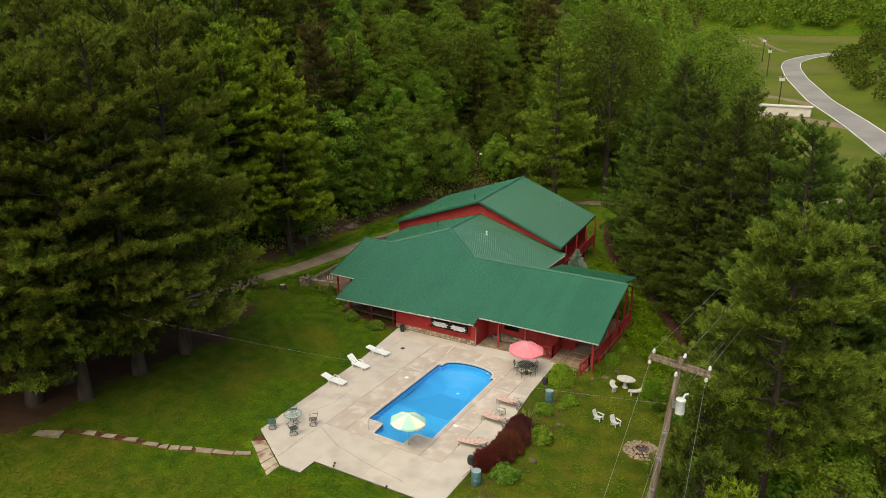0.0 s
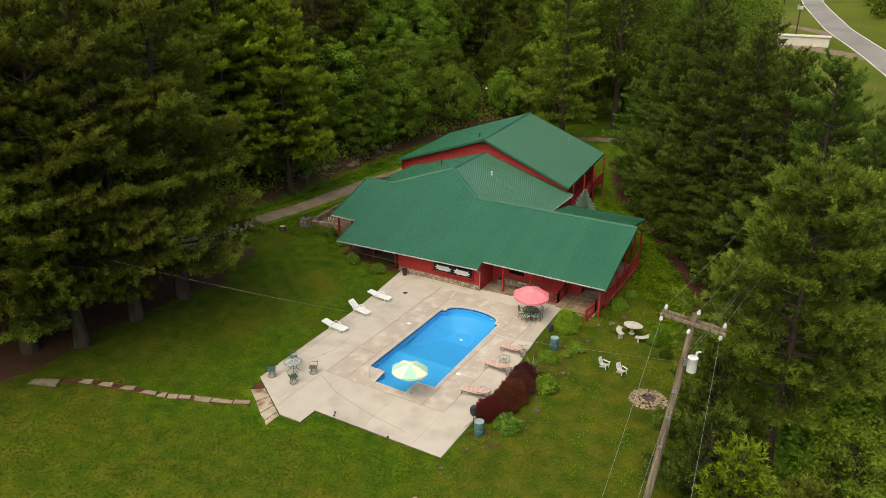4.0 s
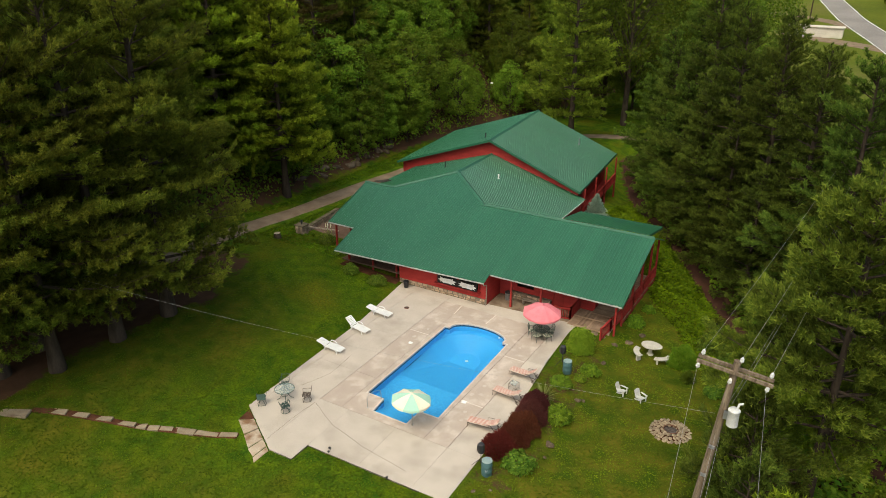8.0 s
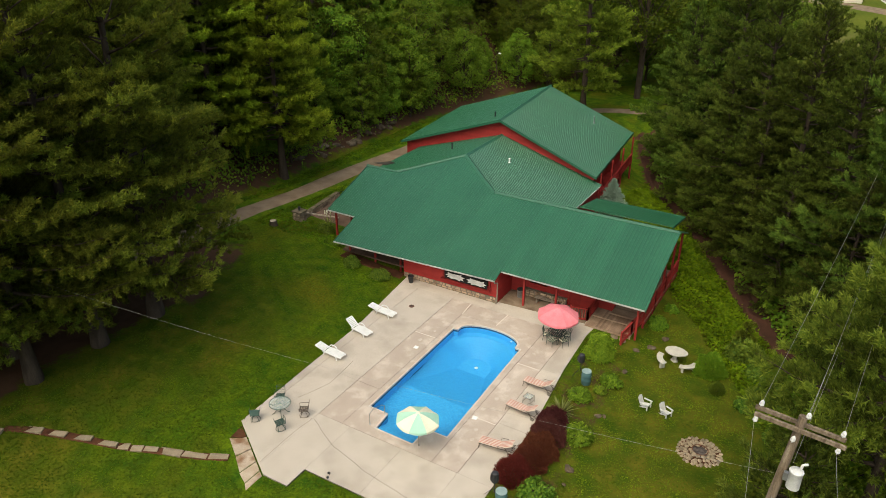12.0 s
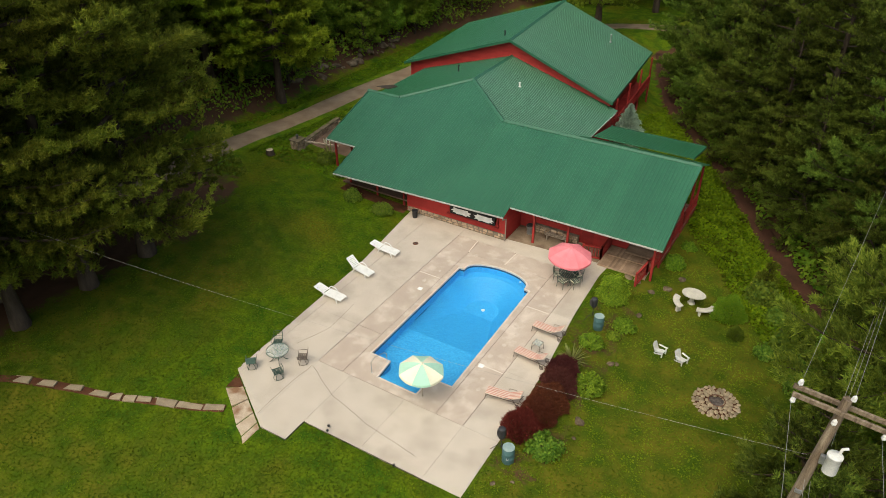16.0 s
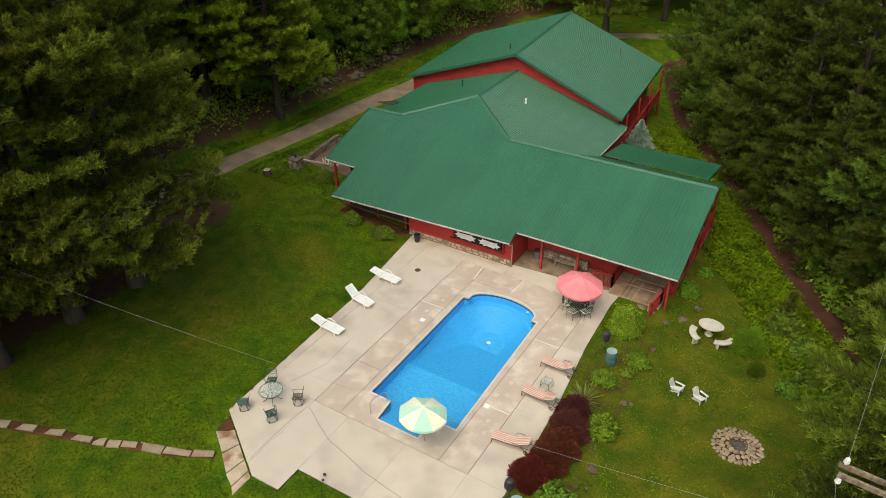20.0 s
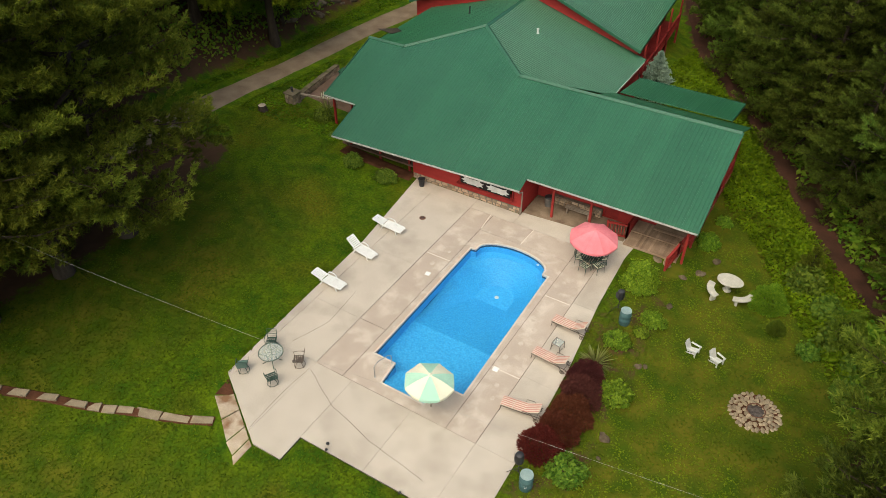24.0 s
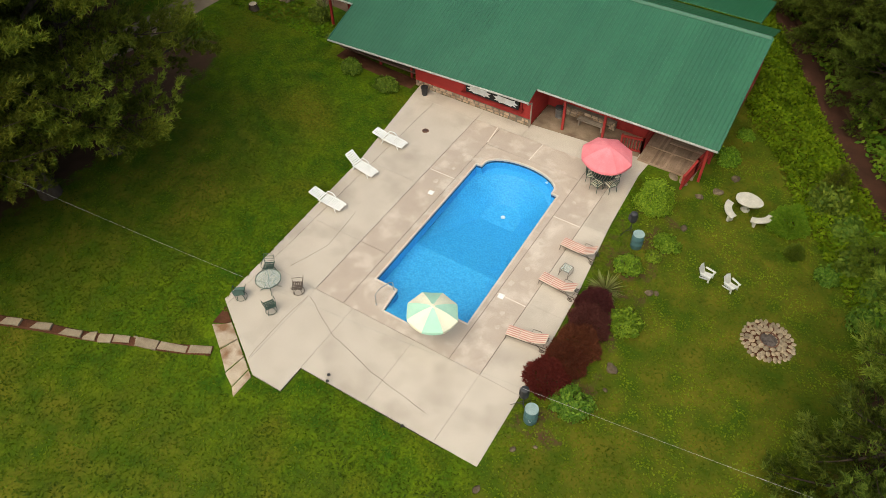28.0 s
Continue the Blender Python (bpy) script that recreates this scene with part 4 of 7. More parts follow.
for i, (x, y, s) in enumerate(((-17.5, 76, 0.7), (-13.0, 80, 0.75), (-4.5, 82, 0.7), (0.5, 80, 0.6), (5.0, 78, 0.55), (-10.5, 88, 0.9), (-1.5, 90, 0.85), (8.5, 82, 0.7), (-21.0, 73.5, 0.6), (2.0, 66.5, 0.35))):
    tree("understory_tree", BROAD[i % 3], x, y, s, trng.uniform(0, 360), "dark green leafy tree below the taller ones", group="trees behind the lodge")
tree("blue_spruce", spruce_meshes(41), 2.75, 33.4, 1.0, 0, "young blue spruce beside the lodge balcony")
count = 0
while count < 270:
    y = trng.uniform(-8, 150) if count < 240 else trng.uniform(150, 330)
    x = hill_line(y) - 1.2 - trng.uniform(0, 1) ** 1.25 * (58 if count < 240 else 30)
    k = trng.random()
    small = (hill_line(y) - x) < 8
    me, s = (BROAD[count % 3], trng.uniform(0.7, 1.15)) if k < 0.66 else (FAR_PINE[0], trng.uniform(0.7, 1.05)) if k < 0.85 else (FAR_PINE[1 + count % 2], trng.uniform(0.7, 1.0))
    if small:
        me, s = BROAD[count % 3], trng.uniform(0.3, 0.6)
    if math.hypot(x + 29, y - 25) < 6.0 and not small:
        x -= 8
    tree("hillside_tree", me, x, y, s, trng.uniform(0, 360), "leafy green tree on the wooded hillside", group="hillside wood")
    count += 1
for k in range(70):
    y = trng.uniform(36, 118)
    x = hill_line(y) - 1.0 - trng.uniform(0, 1) * 22
    tree("hillside_tree", BROAD[k % 3] if k % 5 else FAR_PINE[k % 2], x, y, trng.uniform(0.5, 0.95), trng.uniform(0, 360), "leafy green tree on the wooded hillside", group="hillside wood")


# ---- lodge: walls, trim, porches ----
M_BOARD = noise_mat("weathered_deck_boards", (0.23, 0.155, 0.105), (0.32, 0.225, 0.16), 1.5, 25, 0.85, 0.4, 0.006, 0.2, vary=0.25)
M_GREYWOOD = noise_mat("grey_weathered_timber", (0.26, 0.21, 0.165), (0.36, 0.30, 0.24), 2.0, 22, 0.9, 0.5, 0.006, 0.2, vary=0.12, stretch=(1, 1, 0.3))
M_GALV = noise_mat("galvanised_steel", (0.28, 0.29, 0.30), (0.38, 0.39, 0.40), 3, 25, 0.45, 0.1, 0.002, 0.5, metal=0.7)
M_BLACK = noise_mat("black_plastic", (0.020, 0.020, 0.022), (0.035, 0.035, 0.038), 3, 30, 0.5, 0.1, 0.002, 0.4)
M_PALEWHITE = noise_mat("white_board", (0.60, 0.59, 0.56), (0.70, 0.69, 0.66), 3, 20, 0.6, 0.05)
M_MORTAR = noise_mat("mortar", (0.15, 0.125, 0.095), (0.22, 0.185, 0.145), 3, 30, 0.95, 0.4, 0.01)
M_SKIRT = noise_mat("tan_wall_stone", (0.30, 0.20, 0.13), (0.46, 0.35, 0.25), 2.5, 22, 0.9, 0.6, 0.015, 0.2, vary=0.35)
M_PATIO = noise_mat("reddish_patio", (0.10, 0.060, 0.042), (0.15, 0.095, 0.068), 1.2, 20, 0.9, 0.3, 0.005)


def sided_wall(name, a, b, z0, tops, t=0.16, lap=0.20, openings=()):
    """A wall of lapped boards from a to b; tops: (share, height) along the top; openings: (start, end, low, high) in metres."""
    ax, ay = a
    bx, by = b
    run = math.hypot(bx - ax, by - ay)
    d = Vector(((bx - ax) / run, (by - ay) / run, 0))
    out = Vector((d.y, -d.x, 0))
    body = new(name)
    body.parent = lodge
    o = Vector((ax, ay, 0))
    def top(s):
        return interp(s / run, tops)
    core = Build()
    cuts = sorted({0.0, run, *[q for e in openings for q in e[:2]], *[s * run for s, _ in tops]})
    for s0, s1 in zip(cuts, cuts[1:]):
        mid = 0.5 * (s0 + s1)
        spans, low = [], z0
        for e in sorted(openings, key=lambda e: e[2]):
            if e[0] < mid < e[1]:
                spans.append((low, low, e[2], e[2]))
                low = e[3]
        spans.append((low, low, top(s0), top(s1)))
        for l0, l1, h0, h1 in spans:
            p = [o + d * s + Vector((0, 0, z)) for s, z in ((s0, l0), (s1, l1), (s1, h1), (s0, h0))]
            q = [v - out * t for v in p]
            core.add(p + q, [(0, 1, 2, 3), (7, 6, 5, 4), (0, 4, 5, 1), (1, 5, 6, 2), (2, 6, 7, 3), (3, 7, 4, 0)])
    core.part("wall_core", M_RED, body)
    z = z0
    while z < max(h for _, h in tops):
        segs, s = [], 0.0
        step = run / max(1, round(run / 0.5))
        on = None
        while s < run - 1e-6:
            m = s + step / 2
            ok = z + lap * 0.7 < top(m) and not any(e[0] < m < e[1] and e[2] - lap < z < e[3] - 0.02 for e in openings)
            if ok and on is None:
                on = s
            if not ok and on is not None:
                segs.append((on, s))
                on = None
            s += step
        if on is not None:
            segs.append((on, run))
        for s0, s1 in segs:
            p = [o + d * q + out * w + Vector((0, 0, zz)) for q in (s0, s1) for w, zz in ((0.002, z), (0.032, z), (0.010, z + lap), (0.002, z + lap))]
            Build().add(p, [(0, 1, 2, 3), (7, 6, 5, 4), (0, 4, 5, 1), (1, 5, 6, 2), (2, 6, 7, 3), (3, 7, 4, 0)]).part("siding_board", M_RED, body)
        z += lap
    return body


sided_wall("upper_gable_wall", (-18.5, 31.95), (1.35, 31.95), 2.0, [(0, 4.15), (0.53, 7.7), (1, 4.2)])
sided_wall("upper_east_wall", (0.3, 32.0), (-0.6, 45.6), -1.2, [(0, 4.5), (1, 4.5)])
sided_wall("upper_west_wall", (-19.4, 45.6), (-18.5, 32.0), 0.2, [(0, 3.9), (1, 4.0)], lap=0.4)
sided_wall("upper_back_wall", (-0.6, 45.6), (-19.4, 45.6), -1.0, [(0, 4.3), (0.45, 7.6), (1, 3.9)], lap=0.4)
sided_wall("front_wall", (-7.0, 14.02), (0.95, 14.12), 0.42, [(0, 2.42), (1, 2.42)], openings=[(3.6, 7.35, 1.05, 1.72)])
sided_wall("porch_return", (0.95, 14.12), (0.95, 16.5), 0.0, [(0, 2.45), (1, 3.2)])
sided_wall("porch_wall", (0.95, 16.5), (7.4, 16.5), 0.0, [(0, 3.25), (1, 3.25)], openings=[(4.6, 5.5, 0.05, 2.08), (1.5, 2.9, 0.95, 1.95)])
sided_wall("east_wall", (8.6, 17.6), (8.6, 25.0), -1.8, [(0, 3.5), (0.55, 4.8), (1, 3.6)])
sided_wall("gate_wall", (7.4, 16.5), (7.4, 19.5), 0.0, [(0, 3.2), (1, 4.2)])
sided_wall("landing_wall", (7.45, 17.3), (8.6, 17.3), 0.0, [(0, 3.45), (1, 3.45)])
sided_wall("north_wall", (8.6, 25.1), (2.3, 25.1), -1.0, [(0, 3.5), (1, 3.5)], lap=0.4)
sided_wall("west_wall", (-13.3, 25.0), (-13.3, 17.6), 0.0, [(0, 4.4), (1, 3.5)])
sided_wall("west_porch_wall", (-13.3, 17.6), (-7.0, 17.6), 0.0, [(0, 3.5), (1, 3.5)], openings=[(2.0, 3.2, 0.9, 2.0)])
sided_wall("west_return", (-7.0, 17.6), (-7.0, 14.02), 0.0, [(0, 3.5), (1, 2.3)])
sided_wall("middle_east_wall", (1.7, 25.2), (1.7, 31.9), -1.0, [(0, 3.2), (1, 3.2)], lap=0.4)
sided_wall("middle_west_wall", (-16.0, 31.9), (-16.0, 25.0), 0.2, [(0, 3.4), (1, 3.4)], lap=0.4)
# dark panels behind the openings; the rooms' shade is in their colour
Build().box(-3.35, 0.30, 14.9, 14.98, 0.9, 1.9).box(2.2, 6.6, 17.2, 17.28, 0, 2.2).box(-11.4, -9.9, 18.2, 18.28, 0.8, 2.1).part("interior_shade", M_SHADE, lodge, "dark panels with the room's shade painted on, behind the openings")

# stone skirting below the serving window, stone by stone
srng = random.Random(3)


def rubble(parent, a, b, z0, z1, out=0.05, size=0.34, mat=M_STONE):
    """Irregular stones laid in rough courses on a wall face from a to b."""
    run = math.hypot(b[0] - a[0], b[1] - a[1])
    d = Vector(((b[0] - a[0]) / run, (b[1] - a[1]) / run, 0))
    nrm = Vector((d.y, -d.x, 0))
    z = z0
    while z < z1 - 0.04:
        h = min(z1 - z, size * srng.uniform(0.45, 0.85))
        s = -srng.uniform(0, 0.1)
        while s < run:
            w = size * srng.uniform(0.6, 1.5)
            e = min(s + w, run)
            if e - max(0, s) > 0.06:
                c = [Vector((a[0], a[1], 0)) + d * q + Vector((0, 0, zz)) for q, zz in ((max(0, s) + 0.012, z + 0.012 + srng.uniform(0, 0.03)), (e - 0.012, z + 0.012 + srng.uniform(0, 0.03)), (e - 0.012 - srng.uniform(0, 0.05), z + h - 0.012), (max(0, s) + 0.012 + srng.uniform(0, 0.05), z + h - 0.012))]
                m = sum(c, Vector()) / 4
                bump = out * srng.uniform(0.6, 1.3)
                front = [m + (p - m) * 0.82 + nrm * bump for p in c]
                Build().add([p - nrm * 0.03 for p in c] + front, [(4, 5, 6, 7), (0, 1, 5, 4), (1, 2, 6, 5), (2, 3, 7, 6), (3, 0, 4, 7)]).part("stone", mat, parent)
            s = e
        z += h


skirt = new("stone_skirting")
skirt.parent = lodge
Build().box(-7.0, 0.95, 14.02, 14.25, 0.0, 0.43).part("mortar_bed", M_MORTAR, skirt)
rubble(skirt, (-7.0, 14.02), (0.95, 14.06), 0.0, 0.43, 0.06, 0.36, M_SKIRT)
low = new("porch_stone_wall")
low.parent = lodge
Build().box(2.0, 5.4, 16.22, 16.46, 0.0, 0.55).part("mortar_bed", M_MORTAR, low)
rubble(low, (2.0, 16.20), (5.4, 16.20), 0.0, 0.55, 0.06, 0.34, M_SKIRT)

# serving window: ledge, frame and the two long boards on the sill
win = tagged(new("window_1"), "wide open serving window with a red ledge", "window", kind="structure")
for x0, x1, z0, z1 in ((-3.45, 0.42, 1.70, 1.80), (-3.45, 0.42, 0.96, 1.05), (-3.45, -3.35, 1.05, 1.70), (0.32, 0.42, 1.05, 1.70), (-1.56, -1.48, 1.05, 1.70)):
    Build().box(x0, x1, 13.96, 14.14, z0, z1).part("window_frame", M_REDPOST, win, bevel=0.008)
Build().box(-3.55, 0.52, 13.72, 14.10, 0.90, 0.955).part("window_sill", M_REDPOST, win, bevel=0.01)
M_QUILT = noise_mat("matt_black_board", (0.012, 0.012, 0.012), (0.022, 0.022, 0.022), 3, 20, 0.7, 0.05)
qb = thing("pattern_board", pose(-3.30, 13.88, 0.975), "long black board with two white star shapes on the sill", "board")
Build().box(0, 3.55, 0, 0.03, 0, 0.62).part("panel", M_QUILT, qb, bevel=0.004)
for x0, k in ((0.92, 1), (2.66, -1)):
    star = [(-0.84, 0.30), (-0.62, 0.42), (-0.66, 0.56), (-0.42, 0.50), (0.36, 0.52), (0.50, 0.58), (0.52, 0.44), (0.80, 0.40), (0.60, 0.28), (0.72, 0.14), (0.44, 0.16), (0.40, 0.06), (0.10, 0.12), (-0.40, 0.08), (-0.50, 0.16), (-0.72, 0.12), (-0.60, 0.24)]
    n = len(star)
    pts = [(x0 + k * u, v) for u, v in star]
    Build().add([(u, -0.012, v) for u, v in pts] + [(u, -0.001, v) for u, v in pts], [tuple(range(n)), tuple(range(n, 2 * n))[::-1]] + [(i, n + i, n + (i + 1) % n, (i + 1) % n) for i in range(n)]).part("white_star", M_PALEWHITE, qb, "white jagged star shape")

for i, (x0, y0, z0, z1, name) in enumerate(((5.55, 16.52, 0.05, 2.08, "door_1"),)):
    dr = tagged(new(name), "dark red boarded porch door, closed", "door", kind="structure")
    Build().box(x0, x0 + 0.9, y0 + 0.04, y0 + 0.09, z0, z1).part("leaf", M_REDPOST, dr, bevel=0.005)
    Build().tube([(x0 + 0.8, y0 + 0.03, 1.0), (x0 + 0.8, y0 - 0.03, 1.0)], 0.025, 8).part("door_handle", M_BLACK, dr)

# eave gutters, ridge caps and valley flashings
EV = lambda x: 12.85 + 0.036 * (x + 12.75)


def gutter(a, b):
    d = (Vector(b) - Vector(a)).normalized()
    n = Vector((d.y, -d.x, 0))
    prof = [(0.0, 0.0), (0.09, 0.0), (0.09, -0.012), (0.08, -0.08), (0.02, -0.09), (0.0, -0.08)]
    vs = [Vector(e) + n * u + Vector((0, 0, w)) for e in (a, b) for u, w in prof]
    k = len(prof)
    Build().add(vs, [(i, (i + 1) % k, k + (i + 1) % k, k + i) for i in range(k)] + [tuple(range(k))[::-1], tuple(range(k, 2 * k))]).part("gutter", M_GUTTER, lodge, "white metal eave gutter")


gutter((-12.78, EV(-12.78), front_z(EV(-12.78)) - 0.02), (1.12, EV(1.12), front_z(EV(1.12)) - 0.02))
gutter((1.16, 14.3, front_z(14.3) - 0.02), (11.46, 14.3, front_z(14.3) - 0.02))
gutter((-15.62, 15.7, front_z(15.7) - 0.02), (-12.78, 15.7, front_z(15.7) - 0.02))
Build().tube([(1.02, 13.45, 2.05), (1.02, 13.5, 1.9), (1.02, 14.0, 1.7), (1.02, 14.0, 0.12), (1.02, 13.85, 0.08)], 0.045, 8).part("downspout", M_GREYWOOD, lodge, "weathered brown downspout")
M_CAP = noise_mat("green_roof_trim", (0.019, 0.098, 0.055), (0.024, 0.112, 0.063), 0.5, 6, 0.4, 0.05, 0.003, 0.5)


def cap(a, b, w=0.17, drop=0.06, name="ridge_cap"):
    a, b = Vector(a), Vector(b)
    d = (b - a).normalized()
    n = Vector((d.y, -d.x, 0)).normalized()
    vs = []
    for e in (a, b):
        vs += [e - n * w + Vector((0, 0, -drop)), e + Vector((0, 0, 0.05)), e + n * w + Vector((0, 0, -drop)), e - n * w + Vector((0, 0, -drop - 0.03)), e + n * w + Vector((0, 0, -drop - 0.03))]
    Build().add(vs, [(0, 1, 6, 5), (1, 2, 7, 6), (2, 4, 9, 7), (4, 3, 8, 9), (3, 0, 5, 8), (0, 3, 4, 2, 1), (5, 6, 7, 9, 8)]).part(name, M_CAP, lodge)


H = 0.05
cap((-3.2, 21.55, RZ + H), (11.35, 21.6, RZ + H))
cap((-15.75, 21.5, front_z(21.5) + H), (-12.6, 21.5, front_z(21.5) + H))
cap((-7.85, 25.1, HZ + H), (-7.9, 32.0, HZ + H))
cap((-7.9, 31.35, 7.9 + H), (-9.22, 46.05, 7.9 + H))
cap((-7.85, 25.1, HZ + H), (-3.2, 21.5, front_z(21.5) + H), name="hip_cap")
cap((-12.6, 21.5, front_z(21.5) + H), (-7.85, 25.1, HZ + H), name="hip_cap")


def rake(a, b, h=0.18, t=0.05, mat=None, name="rake_board"):
    a, b = Vector(a), Vector(b)
    d = (b - a).normalized()
    n = Vector((d.y, -d.x, 0)).normalized() * t
    vs = [p + q + Vector((0, 0, z)) for p in (a, b) for q in (Vector(), n) for z in (0.04, -h)]
    Build().add(vs, [(0, 2, 6, 4), (1, 5, 7, 3), (0, 1, 3, 2), (4, 6, 7, 5), (0, 4, 5, 1), (2, 3, 7, 6)]).part(name, mat or M_CAP, lodge)


rake((11.45, 14.3, front_z(14.3)), (11.33, 21.6, RZ))
rake((-12.75, 15.7, front_z(15.7)), (-12.75, 12.85, front_z(12.85)))
rake((-15.65, 21.5, front_z(21.5)), (-15.6, 15.7, front_z(15.7)))
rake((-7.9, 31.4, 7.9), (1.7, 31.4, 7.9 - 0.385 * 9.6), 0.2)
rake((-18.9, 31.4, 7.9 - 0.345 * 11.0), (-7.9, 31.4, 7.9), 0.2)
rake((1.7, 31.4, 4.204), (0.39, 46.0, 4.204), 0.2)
rake((10.1, 25.2, 3.85), (10.1, 29.2, 3.17), 0.15)
rake((10.1, 29.2, 3.17), (2.6, 29.2, 3.17), 0.15)
rake((2.12, 25.4, HZ - ME * 9.95), (2.12, 31.4, HZ - ME * 9.95), 0.06, mat=M_GUTTER)


def vent(x, y, z, r, h, mat, label):
    Build().lathe([(r * 1.8, -0.1), (r * 1.8, 0.02), (r, 0.05), (r, h), (r * 1.5, h + 0.01), (r * 1.5, h + 0.06), (r * 0.3, h + 0.10)], 12).part("vent_pipe", mat, lodge, label, at=pose(x, y, z))


vent(-4.95, 27.6, HZ - ME * 2.9, 0.07, 0.30, M_WHITE, "white capped roof vent")
vent(-11.3, 28.6, HZ - MW * 3.45, 0.06, 0.5, M_BLACK, "black vent pipe")
vent(-9.6, 33.8, 7.9 - 0.345 * 1.6, 0.06, 0.45, M_BLACK, "black vent pipe")
vent(-2.8, 42.6, 7.9 - 0.385 * 5.9, 0.06, 0.6, M_GALV, "grey vent pipe")

# no opening here: a dark sheet on the slope paints in a gap's shade
gap = [(x, y, HZ - MW * (-7.85 - x) + z) for z in (0.03, 0.06) for x, y in ((-16.45, 25.22), (-15.66, 25.60), (-16.82, 26.57), (-19.06, 26.93))]
Build().add(gap, [(0, 3, 2, 1), (4, 5, 6, 7), (0, 1, 5, 4), (1, 2, 6, 5), (2, 3, 7, 6), (3, 0, 4, 7)]).part("roof_gap_shade", M_SHADE, lodge, "dark sheet painted as the shade of a gap where two roofs meet")

# posts and railings
def post(x, y, z0, z1, w=0.14, mat=None, parent=None):
    return Build().box(x - w / 2, x + w / 2, y - w / 2, y + w / 2, z0, z1).part("post", mat or M_REDPOST, parent or lodge, bevel=0.01)


def railing(pts, height=0.95, gap=0.16, parent=None, name="porch_railing", skirt_to=None, label="red timber porch railing"):
    r = new(name)
    r.parent = lodge
    r["label"] = label
    for a, b in zip(pts, pts[1:]):
        a, b = Vector(a), Vector(b)
        for h, w in ((height, 0.06), (0.12, 0.05)):
            d = (b - a).normalized()
            n = Vector((d.y, -d.x, 0)).normalized() * w
            vs = [p + q + Vector((0, 0, z)) for p in (a, b) for q in (-n, n) for z in (h - 0.05, h + 0.05)]
            Build().add(vs, [(0, 1, 3, 2), (4, 6, 7, 5), (0, 4, 5, 1), (2, 3, 7, 6), (1, 5, 7, 3), (0, 2, 6, 4)]).part("rail", M_REDPOST, r)
        k = max(1, round((b - a).length / gap))
        for i in range(k + 1):
            p = a + (b - a) * i / k
            big = i in (0, k)
            w = 0.06 if big else 0.022
            z0 = (skirt_to if (big and skirt_to is not None) else 0.0 if big else 0.14)
            Build().box(p.x - w, p.x + w, p.y - w, p.y + w, (z0 if (big and skirt_to is not None) else p.z + z0), p.z + height + (0.12 if big else -0.04)).part("post" if big else "baluster", M_REDPOST, r)
    return r


for x in (2.75, 5.2):
    post(x, 14.75, 0.0, front_z(14.75) - 0.05)
for x, y in ((-12.5, 14.45), (-10.0, 14.45), (-7.6, 14.45), (-13.6, 16.2), (-15.2, 16.2), (-15.3, 20.5)):
    post(x, y, ground(x, y) - 0.05, front_z(y) - 0.05)
post(10.95, 14.7, -0.3, front_z(14.7) - 0.05)
M_PORCHDIRT = noise_mat("muddy_porch_floor", (0.20, 0.145, 0.100), (0.30, 0.225, 0.160), 1.1, 18, 0.9, 0.3, 0.008, 0.15, c3=(0.12, 0.075, 0.05), big=0.7)
pf = tagged(new("porch_floor"), "muddy stained concrete floor under the porch roof", "porch floor", kind="structure")
Build().prism([(1.02, 14.25), (5.6, 14.6), (7.42, 14.75), (7.42, 16.48), (1.02, 16.48)], -0.1, 0.012).part("floor_slab", M_PORCHDIRT, pf)
wf = tagged(new("west_porch_floor"), "dark weathered boards and bare soil under the west eave", "porch floor", kind="structure")
ribbon("soil_bed", [(-12.7, 13.9), (-11.0, 13.9), (-9.0, 13.95), (-7.05, 14.0)], 1.25, M_DIRT, "bare brown soil below the west eave", "bare soil", 0.03, 0.4, 0.4)
for i in range(22):
    Build().box(-13.2, -7.05, 14.32 + i * 0.145, 14.455 + i * 0.145, 0.50, 0.62).part("floor_board", M_PATIO, wf)
gl = thing("porch_glider", pose(-10.0, 15.2, 0.62), "dark timber glider bench on the west porch", "bench")
for j in range(4):
    Build().box(-0.8, 0.8, -0.24 + 0.13 * j, -0.13 + 0.13 * j, 0.40, 0.43).part("seat_slat", M_PATIO, gl)
for j in range(4):
    Build().box(-0.8, 0.8, 0.30, 0.33, 0.46 + 0.13 * j, 0.56 + 0.13 * j).part("back_slat", M_PATIO, gl)
for sx in (-0.72, 0.72):
    Build().box(sx - 0.04, sx + 0.04, -0.24, 0.33, 0.0, 0.40).part("leg", M_PATIO, gl)
railing([(6.3, 14.9, 0.0), (7.45, 15.15, 0.0), (7.45, 17.0, 0.0)], 0.95, label="red timber gate railing beside the ramp")
railing([(10.35, 13.55, -0.1), (10.6, 14.9, 0.15), (10.95, 16.4, 0.35)], 0.95, label="red handrail beside the boarded landing")
railing([(10.95, 16.4, 0.35), (10.95, 19.0, 0.35), (10.95, 21.6, 0.35), (10.95, 25.0, 0.35)], 1.0, skirt_to=-2.0)
for y in (16.4, 18.6, 20.8, 23.0, 25.0):
    post(10.95, y, -2.2, min(front_z(y), RZ - 0.4 * max(0, y - 21.55)) - 0.08)
porch = new("east_porch_floor")
porch.parent = lodge
for i in range(60):
    y = 16.45 + i * 0.145
    if y < 25:
        Build().box(8.62, 11.0, y, y + 0.135, 0.28, 0.32).part("floor_board", M_BOARD, porch)
Build().box(10.9, 11.0, 16.4, 25.0, 0.02, 0.28).part("rim_beam", M_REDPOST, porch)
ramp = tagged(new("boarded_landing"), "weathered grey-brown boarded landing under the porch roof", "landing", kind="structure")
